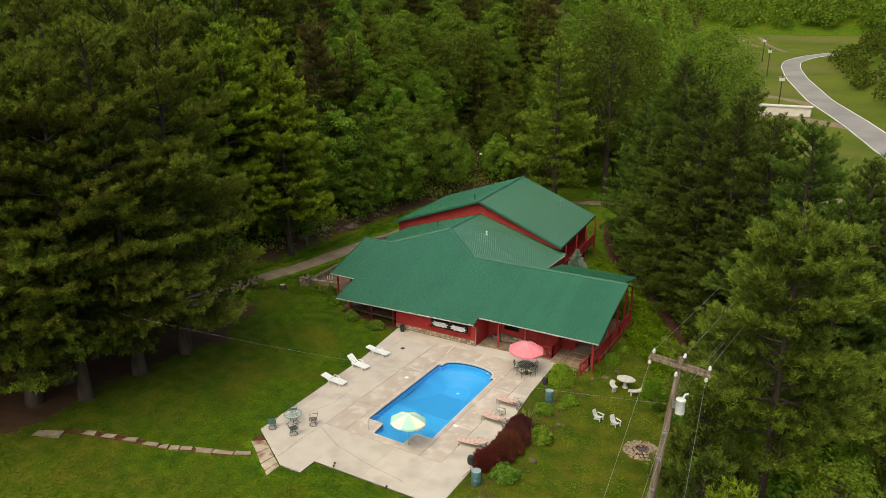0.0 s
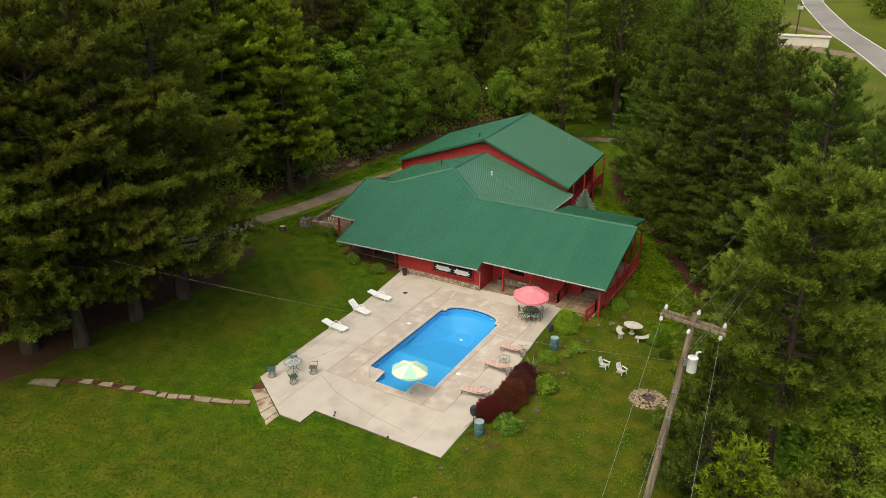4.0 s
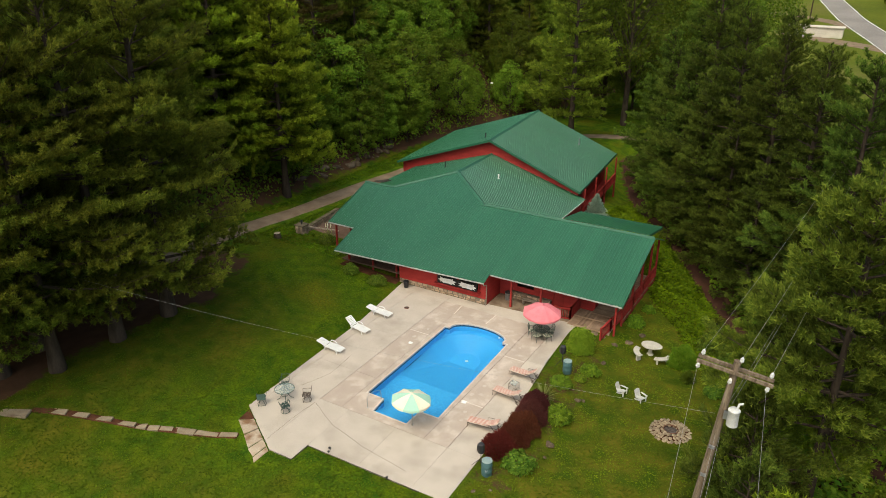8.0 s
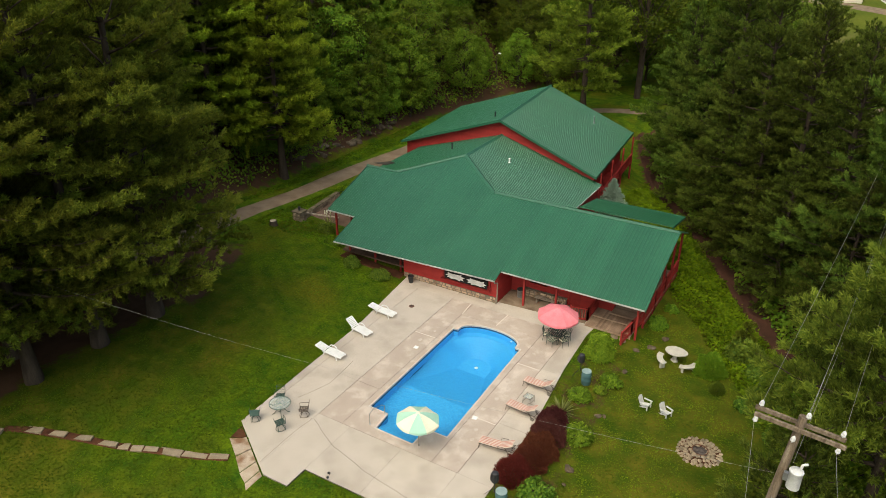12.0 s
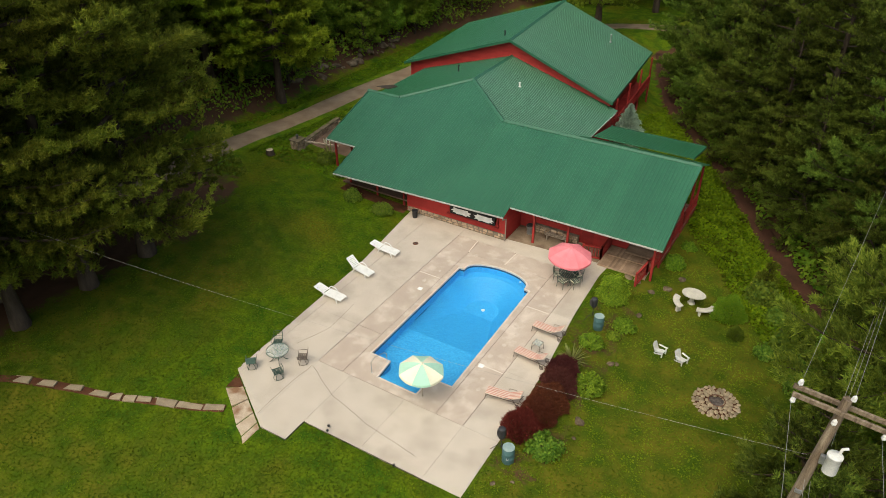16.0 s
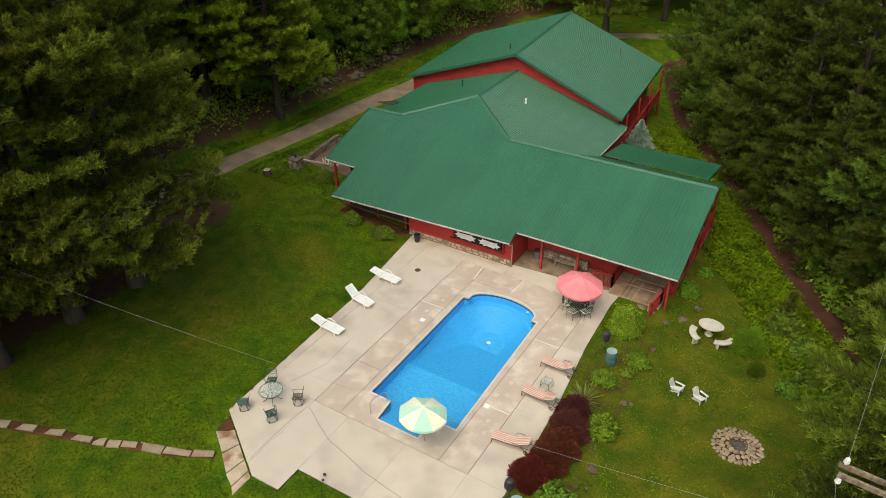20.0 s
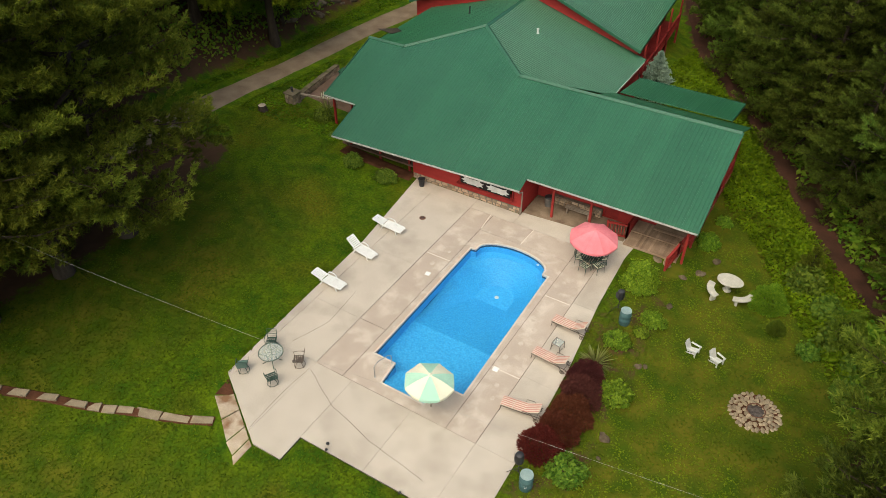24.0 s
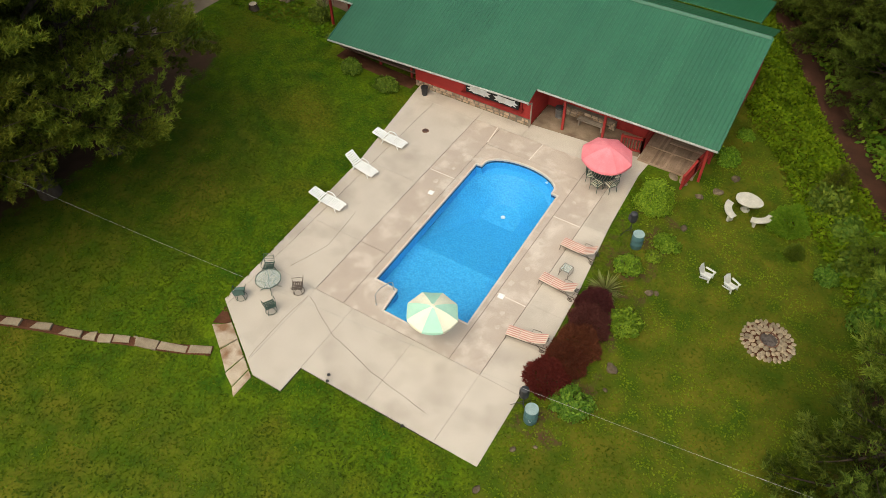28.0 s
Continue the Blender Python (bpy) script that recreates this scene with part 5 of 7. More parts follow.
for i in range(22):
    x = 7.5 + i * 0.145
    z = 0.06
    Build().box(x, x + 0.134, 14.55, 17.15, z, z + 0.04).part("board", M_BOARD, ramp)
Build().box(7.5, 10.68, 14.50, 14.54, -0.35, 0.10).part("edge_board", M_BOARD, ramp)
Build().box(7.5, 10.68, 15.85, 15.89, 0.10, 0.16).part("edge_board", M_BOARD, ramp)
railing([(1.75, 32.6, 1.3), (1.5, 36.0, 1.3), (1.2, 40.0, 1.3), (0.8, 45.0, 1.3)], 1.0, gap=0.2, skirt_to=-2.0, name="balcony_railing", label="red timber balcony railing on tall posts")
bal = new("balcony_floor")
bal.parent = lodge
for i in range(22):
    y = 32.4 + i * 0.58
    Build().box(0.3 - (y - 32) * 0.066, 1.72 - (y - 32) * 0.072, y, y + 0.56, 1.20, 1.27).part("floor_board", M_REDPOST, bal)
for y in (33.0, 37.0, 41.0, 45.0):
    x = 1.68 - (y - 32.6) * 0.074
    post(x, y, -2.4, 4.05)

# west terrace: floor, retaining wall, lantern pier
terr = tagged(new("west_terrace"), "reddish concrete terrace beside the lodge's west porch", "terrace", kind="structure")
Build().prism([(-20.1, 17.8), (-14.0, 16.6), (-13.4, 17.6), (-13.4, 24.5), (-20.9, 24.5)], -0.3, 0.30).part("terrace_floor", M_PATIO, terr)
M_CAPSTONE = noise_mat("mossy_cap_stone", (0.085, 0.070, 0.046), (0.15, 0.122, 0.085), 2.2, 20, 0.95, 0.6, 0.012, 0.1, c3=(0.060, 0.066, 0.024), big=1.2)
ret = tagged(new("stone_retaining_wall"), "low weathered stone retaining wall along the drive", "wall", kind="structure")
WL = [(-20.2, 17.5), (-20.5, 19.4), (-20.8, 21.6), (-21.0, 23.6)]
for a, b in zip(WL, WL[1:]):
    d = Vector((b[0] - a[0], b[1] - a[1], 0)).normalized()
    m = Matrix.Translation((a[0], a[1], 0)) @ Matrix(((d.x, -d.y, 0, 0), (d.y, d.x, 0, 0), (0, 0, 1, 0), (0, 0, 0, 1)))
    Build().box(0, math.hypot(b[0] - a[0], b[1] - a[1]), -0.18, 0.18, 0.1, 0.74, m).part("mortar_core", M_MORTAR, ret)
    Build().box(0, math.hypot(b[0] - a[0], b[1] - a[1]), -0.22, 0.22, 0.74, 0.80, m).part("cap_stone", M_CAPSTONE, ret, bevel=0.02)
    off = Vector((d.y, -d.x, 0)) * 0.18
    rubble(ret, (a[0] + off.x, a[1] + off.y), (b[0] + off.x, b[1] + off.y), 0.2, 0.74, 0.07, 0.5)
for a, b in (((-20.9, 17.3), (-19.6, 16.6)), ((-19.6, 16.6), (-18.0, 16.5))):
    Build().tube([(a[0], a[1], 0.3), (b[0], b[1], 0.25)], 0.22, 8).part("edging_stone", M_STONE, ret)
pier = thing("stone_pier", pose(-20.2, 17.2, ground(-20.2, 17.2) - 0.1), "square stone pier with a small black lantern on top", "pier")
Build().box(-0.42, 0.42, -0.42, 0.42, 0, 0.92).part("shaft", M_MORTAR, pier)
for a, b in (((-0.42, -0.42), (0.42, -0.42)), ((0.42, -0.42), (0.42, 0.42)), ((-0.42, 0.42), (-0.42, -0.42)), ((0.42, 0.42), (-0.42, 0.42))):
    rubble(pier, a, b, 0.0, 0.92, 0.06, 0.36)
Build().box(-0.52, 0.52, -0.50, 0.50, 0.92, 1.0).part("cap_stone", M_CAPSTONE, pier, bevel=0.02)
Build().lathe([(0.09, 1.0), (0.05, 1.04), (0.09, 1.13), (0.11, 1.31), (0.13, 1.33), (0.03, 1.43)], 8).part("lantern", M_BLACK, pier, "small black lantern")
beam = thing("timber_rail", pose(-18.6, 18.2, 0.9, 0, 0, 12), "pale weathered timber rail on short posts", "rail")
Build().box(-1.7, 1.7, -0.05, 0.05, -0.06, 0.06).part("bar", M_GREYWOOD, beam, bevel=0.01)
for x in (-1.5, 1.5):
    Build().box(x - 0.05, x + 0.05, -0.05, 0.05, -0.65, -0.06).part("post", M_GREYWOOD, beam)
M_GREENBOX = noise_mat("dark_green_paint", (0.012, 0.07, 0.04), (0.02, 0.09, 0.05), 2, 20, 0.6, 0.1)
ub = thing("storage_chest", pose(-18.8, 22.6, 0.3, 0, 0, 8), "dark green chest standing against the stone wall", "chest")
Build().box(-0.9, 0.9, -0.35, 0.35, 0.03, 0.75).part("body", M_GREENBOX, ub, bevel=0.02)
Build().box(-0.94, 0.94, -0.39, 0.39, 0.76, 0.84).part("lid", M_GREENBOX, ub, bevel=0.02)


# ---- poolside things ----
M_RESIN = noise_mat("white_resin", (0.72, 0.72, 0.70), (0.80, 0.80, 0.78), 3, 30, 0.45, 0.05, 0.002, 0.4)
M_BRONZE = noise_mat("bronze_patio_metal", (0.075, 0.055, 0.042), (0.12, 0.09, 0.07), 4, 30, 0.5, 0.1, 0.002, 0.5, metal=0.3)
M_GREENMETAL = noise_mat("green_patio_metal", (0.020, 0.048, 0.036), (0.035, 0.075, 0.056), 4, 30, 0.5, 0.1, 0.002, 0.5, metal=0.2)
M_MESHGREEN = noise_mat("grey_green_sling", (0.07, 0.13, 0.11), (0.10, 0.17, 0.145), 4, 60, 0.7, 0.2, 0.002)
M_PINK = noise_mat("faded_pink_canvas", (0.66, 0.17, 0.20), (0.74, 0.23, 0.26), 1.5, 40, 0.8, 0.15, 0.003, vary=0.05)
M_MINT = noise_mat("mint_canvas", (0.36, 0.60, 0.47), (0.41, 0.65, 0.51), 1.5, 40, 0.8, 0.15, 0.003)
M_CREAM = noise_mat("cream_canvas", (0.70, 0.68, 0.52), (0.76, 0.74, 0.58), 1.5, 40, 0.8, 0.15, 0.003)
M_STRIPE_R = noise_mat("faded_red_stripe", (0.44, 0.20, 0.165), (0.50, 0.245, 0.20), 2, 40, 0.85, 0.2, 0.003)
M_STRIPE_W = noise_mat("cream_stripe", (0.56, 0.45, 0.37), (0.62, 0.51, 0.42), 2, 40, 0.85, 0.2, 0.003)
M_DRUM = noise_mat("blue_green_plastic_drum", (0.05, 0.115, 0.12), (0.08, 0.16, 0.165), 2, 25, 0.55, 0.1, 0.002, 0.4)
M_DRUMTOP = noise_mat("faded_drum_lid", (0.20, 0.28, 0.27), (0.28, 0.36, 0.35), 3, 25, 0.6, 0.1)
M_CAST = noise_mat("cast_concrete", (0.40, 0.38, 0.32), (0.50, 0.475, 0.41), 2.5, 25, 0.85, 0.3, 0.005)
M_CHROME = noise_mat("dull_stainless", (0.45, 0.45, 0.45), (0.55, 0.55, 0.55), 3, 20, 0.3, 0.02, 0.001, 0.5, metal=0.9)
M_RUST = noise_mat("rusted_steel", (0.10, 0.045, 0.03), (0.17, 0.08, 0.05), 5, 25, 0.9, 0.5, 0.005)
M_ASH = noise_mat("fire_ash", (0.05, 0.04, 0.035), (0.12, 0.10, 0.09), 6, 30, 0.95, 0.5, 0.02)


def glass_mat(name, colour):
    m, nt, b = mat_base(name, 0.12, 0, 0.5)
    b.inputs["Base Color"].default_value = (*colour, 1)
    b.inputs["Alpha"].default_value = 0.3
    return m


M_TABLEGLASS = glass_mat("frosted_table_glass", (0.45, 0.52, 0.47))


def white_lounger(x, y, turn, back):
    """Resin sun lounger: foot at local +x, head at -x; back: angle of the backrest."""
    L = thing("sun_lounger", pose(x, y, 0, 0, 0, turn), "white moulded resin sun lounger on the pool deck, backrest %s" % ("raised" if back > 30 else "laid low"), "sun lounger", "white sun loungers")
    for sy in (-1, 1):
        Build().tube([(-0.35, sy * 0.29, 0.30), (0.3, sy * 0.30, 0.31), (0.85, sy * 0.29, 0.29), (1.02, sy * 0.24, 0.24)], [0.035, 0.04, 0.04, 0.03], 8).part("side_rail", M_RESIN, L, smooth=True)
        Build().tube([(-0.42, sy * 0.33, 0.30), (-0.30, sy * 0.37, 0.46), (0.0, sy * 0.38, 0.48), (0.18, sy * 0.36, 0.40), (0.26, sy * 0.32, 0.30)], 0.028, 8).part("armrest", M_RESIN, L, smooth=True)
        Build().tube([(-0.30, sy * 0.29, 0.30), (-0.42, sy * 0.31, 0.0)], [0.035, 0.028], 8).part("leg", M_RESIN, L)
        Build().tube([(0.62, sy * 0.29, 0.30), (0.72, sy * 0.31, 0.0)], [0.035, 0.028], 8).part("leg", M_RESIN, L)
    for i in range(11):
        q = -0.30 + i * 0.122
        Build().box(q, q + 0.098, -0.28, 0.28, 0.29 + 0.012 * math.sin(i * 0.6), 0.325 + 0.012 * math.sin(i * 0.6)).part("slat", M_RESIN, L, bevel=0.008)
    b = Build().box(-0.74, 0, -0.29, -0.24, 0, 0.045).box(-0.74, 0, 0.24, 0.29, 0, 0.045).box(-0.80, -0.70, -0.27, 0.27, 0, 0.05)
    br = b.part("backrest", M_RESIN, L, bevel=0.012, at=pose(-0.34, 0, 0.30, 0, back, 0))
    for i in range(6):
        q = -0.68 + i * 0.113
        Build().box(q, q + 0.09, -0.245, 0.245, 0.005, 0.035).part("slat", M_RESIN, br)
    return L


white_lounger(-5.10, 2.78, -2, 12)
white_lounger(-5.16, 5.84, -8, 38)
white_lounger(-5.14, 8.58, -2, 10)


def striped_lounger(x, y, turn, back, pad):
    """Metal-framed lounger on wheels: foot at local -x, head at +x."""
    L = thing("wheeled_lounger", pose(x, y, 0, 0, 0, turn), "bronze-framed wheeled lounger with faded red-striped cushion", "sun lounger", "striped loungers")
    for sy in (-1, 1):
        Build().tube([(-0.95, sy * 0.29, 0.33), (0.25, sy * 0.29, 0.33), (0.95, sy * 0.29, 0.34)], 0.018, 8).part("side_rail", M_BRONZE, L)
        Build().tube([(-0.90, sy * 0.29, 0.33), (-0.95, sy * 0.30, 0.0)], 0.016, 8).part("leg", M_BRONZE, L)
        Build().tube([(0.55, sy * 0.29, 0.33), (0.78, sy * 0.30, 0.12)], 0.016, 8).part("strut", M_BRONZE, L)
        w = Build().tube([(0.78 + 0.11 * math.cos(a), sy * 0.33, 0.125 + 0.11 * math.sin(a)) for a in [6.283 * k / 14 for k in range(14)]], 0.015, 6, closed=True).part("wheel", M_BRONZE, L)
        for k in range(4):
            a = 3.1416 * k / 4
            Build().tube([(0.78 - 0.11 * math.cos(a), sy * 0.33, 0.125 - 0.11 * math.sin(a)), (0.78 + 0.11 * math.cos(a), sy * 0.33, 0.125 + 0.11 * math.sin(a))], 0.006, 5).part("spoke", M_BRONZE, w)
        Build().tube([(0.10, sy * 0.32, 0.34), (0.14, sy * 0.36, 0.52), (0.50, sy * 0.36, 0.54), (0.62, sy * 0.32, 0.36)], 0.014, 6).part("armrest", M_BRONZE, L)
    Build().tube([(0.78, -0.33, 0.125), (0.78, 0.33, 0.125)], 0.012, 6).part("axle", M_BRONZE, L)
    if pad:
        for k, (a0, a1) in enumerate(((-0.96, -0.36), (-0.35, 0.24))):
            c = Build().box(a0, a1, -0.28, 0.28, 0.345, 0.40).part("seat_cushion", M_STRIPE_W, L, bevel=0.02)
            for j in range(5):
                yy = -0.25 + j * 0.112
                Build().box(a0 + 0.012, a1 - 0.012, yy, yy + 0.052, 0.3990, 0.404).part("stripe", M_STRIPE_R, c)
        br = Build().box(0.0, 0.74, -0.28, 0.28, 0.0, 0.055).part("back_cushion", M_STRIPE_W, L, bevel=0.02, at=pose(0.25, 0, 0.345, 0, -back, 0))
        for j in range(5):
            yy = -0.25 + j * 0.112
            Build().box(0.012, 0.72, yy, yy + 0.052, 0.054, 0.059).part("stripe", M_STRIPE_R, br)
    return L


striped_lounger(7.95, 0.52, 8, 26, True)
striped_lounger(7.83, 3.92, -4, 32, True)
striped_lounger(7.72, 6.48, -2, 36, True)

st = thing("side_table", pose(7.72, 4.95, 0, 0, 0, -6), "small square bronze metal side table between loungers", "side table")
Build().tube([(-0.24, -0.24, 0.46), (0.24, -0.24, 0.46), (0.24, 0.24, 0.46), (-0.24, 0.24, 0.46)], 0.018, 6, closed=True).part("top_frame", M_BRONZE, st)
Build().box(-0.23, 0.23, -0.23, 0.23, 0.452, 0.462).part("top_panel", M_TABLEGLASS, st)
for sx in (-1, 1):
    for sy in (-1, 1):
        Build().tube([(sx * 0.23, sy * 0.23, 0.46), (sx * 0.25, sy * 0.25, 0.0)], 0.014, 6).part("leg", M_BRONZE, st)
    Build().tube([(sx * 0.24, -0.24, 0.14), (sx * 0.24, 0.24, 0.14)], 0.010, 6).part("stretcher", M_BRONZE, st)

# bar-height patio set
ring = lambda r, z, n=24: [(r * math.cos(6.2832 * k / n), r * math.sin(6.2832 * k / n), z) for k in range(n)]
bt = thing("patio_table", pose(-3.90, -3.20, 0), "round glass-topped patio table on a green metal frame", "patio table")
Build().tube(ring(0.60, 0.72), 0.020, 6, closed=True).part("rim", M_GREENMETAL, bt)
Build().lathe([(0.59, 0.712), (0.59, 0.722)], 28).part("glass_top", M_TABLEGLASS, bt, "frosted glass top")
Build().tube(ring(0.22, 0.30, 16), 0.014, 6, closed=True).part("ring_brace", M_GREENMETAL, bt)
for k in range(4):
    a = 6.2832 * (k + 0.5) / 4
    c, s = math.cos(a), math.sin(a)
    Build().tube([(0.56 * c, 0.56 * s, 0.72), (0.24 * c, 0.24 * s, 0.52), (0.18 * c, 0.18 * s, 0.30), (0.36 * c, 0.36 * s, 0.06), (0.50 * c, 0.50 * s, 0.0)], 0.018, 6).part("leg", M_GREENMETAL, bt)
    Build().tube([(0.0, 0.0, 0.70), (0.58 * c, 0.58 * s, 0.70)], 0.010, 5).part("spoke", M_GREENMETAL, bt)


def bar_chair(x, y, turn, metal, sling, label):
    """Swivel chair with bent arms, strap seat and ring foot; faces local +x."""
    C = thing("swivel_chair", pose(x, y, 0, 0, 0, turn), label, "patio chair", "chairs round the patio table")
    Build().tube(ring(0.27, 0.05, 20), 0.013, 6, closed=True).part("foot_ring", metal, C)
    for k in range(4):
        a = 6.2832 * (k + 0.5) / 4
        Build().tube([(0.05 * math.cos(a), 0.05 * math.sin(a), 0.40), (0.20 * math.cos(a), 0.20 * math.sin(a), 0.22), (0.30 * math.cos(a), 0.30 * math.sin(a), 0.0)], 0.014, 6).part("leg", metal, C)
    Build().lathe([(0.06, 0.36), (0.06, 0.43)], 10).part("swivel", metal, C)
    Build().tube([(0.25, -0.25, 0.46), (0.25, 0.25, 0.46), (-0.22, 0.24, 0.44), (-0.22, -0.24, 0.44)], 0.014, 6, closed=True).part("seat_frame", metal, C)
    Build().tube([(-0.22, -0.24, 0.44), (-0.32, -0.24, 0.92), (-0.33, 0.0, 0.96), (-0.32, 0.24, 0.92), (-0.22, 0.24, 0.44)], 0.014, 6).part("back_frame", metal, C)
    for sy in (-1, 1):
        Build().tube([(0.24, sy * 0.25, 0.46), (0.26, sy * 0.29, 0.66), (0.0, sy * 0.30, 0.69), (-0.28, sy * 0.25, 0.70)], 0.015, 6).part("armrest", metal, C)
    if sling:
        Build().box(-0.22, 0.25, -0.23, 0.23, 0.455, 0.470).part("seat", M_MESHGREEN, C, "grey-green sling seat")
        Build().box(-0.008, 0.008, -0.23, 0.23, 0.0, 0.46).part("backrest", M_MESHGREEN, C, "grey-green sling back", at=pose(-0.235, 0, 0.46, 0, -11, 0))
    else:
        for i in range(5):
            Build().box(-0.20 + i * 0.095, -0.145 + i * 0.095, -0.24, 0.24, 0.450, 0.458).part("seat_strap", metal, C)
            yy = -0.20 + i * 0.092
            Build().box(-0.22, 0.24, yy, yy + 0.035, 0.460, 0.466).part("seat_strap", metal, C)
        for i in range(4):
            z = 0.54 + i * 0.10
            Build().tube([(-0.235 - 0.02 * (i + 1), -0.235, z), (-0.235 - 0.02 * (i + 1), 0.235, z)], 0.010, 5).part("back_bar", metal, C)
    return C


bar_chair(-4.72, -4.36, 130, M_GREENMETAL, True, "green metal swivel chair with sling seat, turned outward")
bar_chair(-2.62, -2.66, 215, M_BRONZE, False, "bronze strap-back swivel chair pulled from the table")
bar_chair(-2.98, -4.22, 150, M_GREENMETAL, False, "green strap-back swivel chair beside the glass table")
bar_chair(-4.62, -2.42, -60, M_GREENMETAL, False, "green metal swivel chair tucked behind the table")


def umbrella(name, x, y, tilt, turn, r, top, mats, label, pole_mat, panels=8, drop=0.42):
    """Ribbed canopy of separate panels on a pole."""
    U = thing(name, pose(x, y, 0), label, "umbrella")
    Build().tube([(0, 0, 0.0), (0, 0, top + 0.05)], 0.022, 10).part("pole", pole_mat, U)
    Build().lathe([(0.05, 0.0), (0.05, 0.02), (0.035, 0.10), (0.03, 0.12)], 12).part("pole_sleeve", pole_mat, U)
    can = new("canopy")
    can.parent = U
    can.matrix_basis = pose(0, 0, top, tilt[0], tilt[1], turn)
    steps = 5
    for k in range(panels):
        a0, a1 = 6.2832 * k / panels, 6.2832 * (k + 1) / panels
        vs, fs = [], []
        for i in range(steps + 1):
            q = i / steps
            for j in range(5):
                a = a0 + (a1 - a0) * j / 4
                sag = 0.05 * q * math.sin(3.1416 * j / 4)
                rr = r * q * (1 - 0.055 * math.sin(3.1416 * j / 4))
                vs.append((rr * math.cos(a), rr * math.sin(a), -drop * (0.35 * q + 0.65 * q * q) - sag))
        for i in range(steps):
            for j in range(4):
                fs.append((5 * i + j, 5 * i + j + 1, 5 * i + j + 6, 5 * i + j + 5))
        nv = len(vs)
        base = 5 * steps
        for j in range(5):
            px, py, pz = vs[base + j]
            vs.append((px * 1.005, py * 1.005, pz - 0.10 - 0.03 * math.sin(3.1416 * j / 4)))
        fs += [(base + j, base + j + 1, nv + j + 1, nv + j) for j in range(4)]
        vs2 = [(p[0], p[1], p[2] - 0.008) for p in vs]
        m = len(vs)
        Build().add(vs + vs2, fs + [tuple(m + i for i in f[::-1]) for f in fs]).part("panel", mats[k % len(mats)], can, smooth=True)
        Build().tube([(0.03 * math.cos(a0), 0.03 * math.sin(a0), -0.03), (0.5 * r * math.cos(a0), 0.5 * r * math.sin(a0), -drop * 0.36 - 0.02), (r * math.cos(a0), r * math.sin(a0), -drop - 0.02)], 0.008, 5).part("rib", pole_mat, can)
    Build().lathe([(0.10, -0.02), (0.11, 0.015), (0.05, 0.04), (0.025, 0.09), (0.0, 0.10)], 12).part("finial", mats[-1], can)
    return U


umbrella("parasol", 4.24, -1.40, (-3, 3), 10, 1.18, 2.22, [M_MINT, M_CREAM], "mint and cream striped parasol beside the pool steps", M_GREYWOOD)
umbrella("patio_umbrella", 6.60, 11.75, (2, 3), 0, 1.38, 2.58, [M_PINK], "faded pink patio umbrella over a round table", M_GREENMETAL, drop=0.60)

dt = thing("round_table", pose(6.60, 11.75, 0), "round dark green mesh patio table under the umbrella", "patio table")
Build().tube(ring(0.60, 0.72), 0.022, 6, closed=True).part("rim", M_GREENMETAL, dt)
for k in range(9):
    q = -0.52 + k * 0.13
    h = math.sqrt(0.36 - q * q)
    Build().box(q - 0.035, q + 0.035, -h, -0.03, 0.712, 0.722).box(q - 0.035, q + 0.035, 0.03, h, 0.712, 0.722).part("top_slat", M_GREENMETAL, dt)
for k in range(4):
    a = 6.2832 * (k + 0.5) / 4
    Build().tube([(0.45 * math.cos(a), 0.45 * math.sin(a), 0.71), (0.30 * math.cos(a), 0.30 * math.sin(a), 0.4), (0.46 * math.cos(a), 0.46 * math.sin(a), 0.0)], 0.02, 6).part("leg", M_GREENMETAL, dt)


def dining_chair(x, y, turn):
    C = thing("patio_dining_chair", pose(x, y, 0, 0, 0, turn), "green metal patio chair with a cream striped cushion", "patio chair", "chairs under the umbrella")
    for sx in (-0.22, 0.22):
        for sy in (-0.23, 0.23):
            Build().tube([(sx, sy, 0.42), (sx * 1.15, sy * 1.08, 0.0)], 0.015, 6).part("leg", M_GREENMETAL, C)
    Build().box(-0.23, 0.23, -0.24, 0.24, 0.41, 0.435).part("seat", M_GREENMETAL, C)
    cu = Build().box(-0.22, 0.23, -0.23, 0.23, 0.437, 0.49).part("cushion", M_CREAM, C, "cream cushion with dark stripes", bevel=0.018)
    for j in range(4):
        yy = -0.20 + j * 0.11
        Build().box(-0.20, 0.21, yy, yy + 0.04, 0.489, 0.493).part("stripe", M_GREENMETAL, cu)
    Build().tube([(-0.22, -0.23, 0.42), (-0.32, -0.23, 0.88), (-0.33, 0, 0.93), (-0.32, 0.23, 0.88), (-0.22, 0.23, 0.42)], 0.015, 6).part("back_frame", M_GREENMETAL, C)
    for j in range(5):
        yy = -0.16 + 0.08 * j
        Build().tube([(-0.225, yy, 0.44), (-0.325, yy, 0.90)], 0.009, 5).part("back_bar", M_GREENMETAL, C)
    for sy in (-1, 1):
        Build().tube([(0.21, sy * 0.24, 0.42), (0.22, sy * 0.27, 0.63), (-0.27, sy * 0.24, 0.66)], 0.013, 6).part("armrest", M_GREENMETAL, C)


for k in range(5):
    a = radians(262 + k * 72)
    dining_chair(6.60 + 0.64 * math.cos(a), 11.75 + 0.64 * math.sin(a), math.degrees(a) + 180 + (k * 37 % 17 - 8))


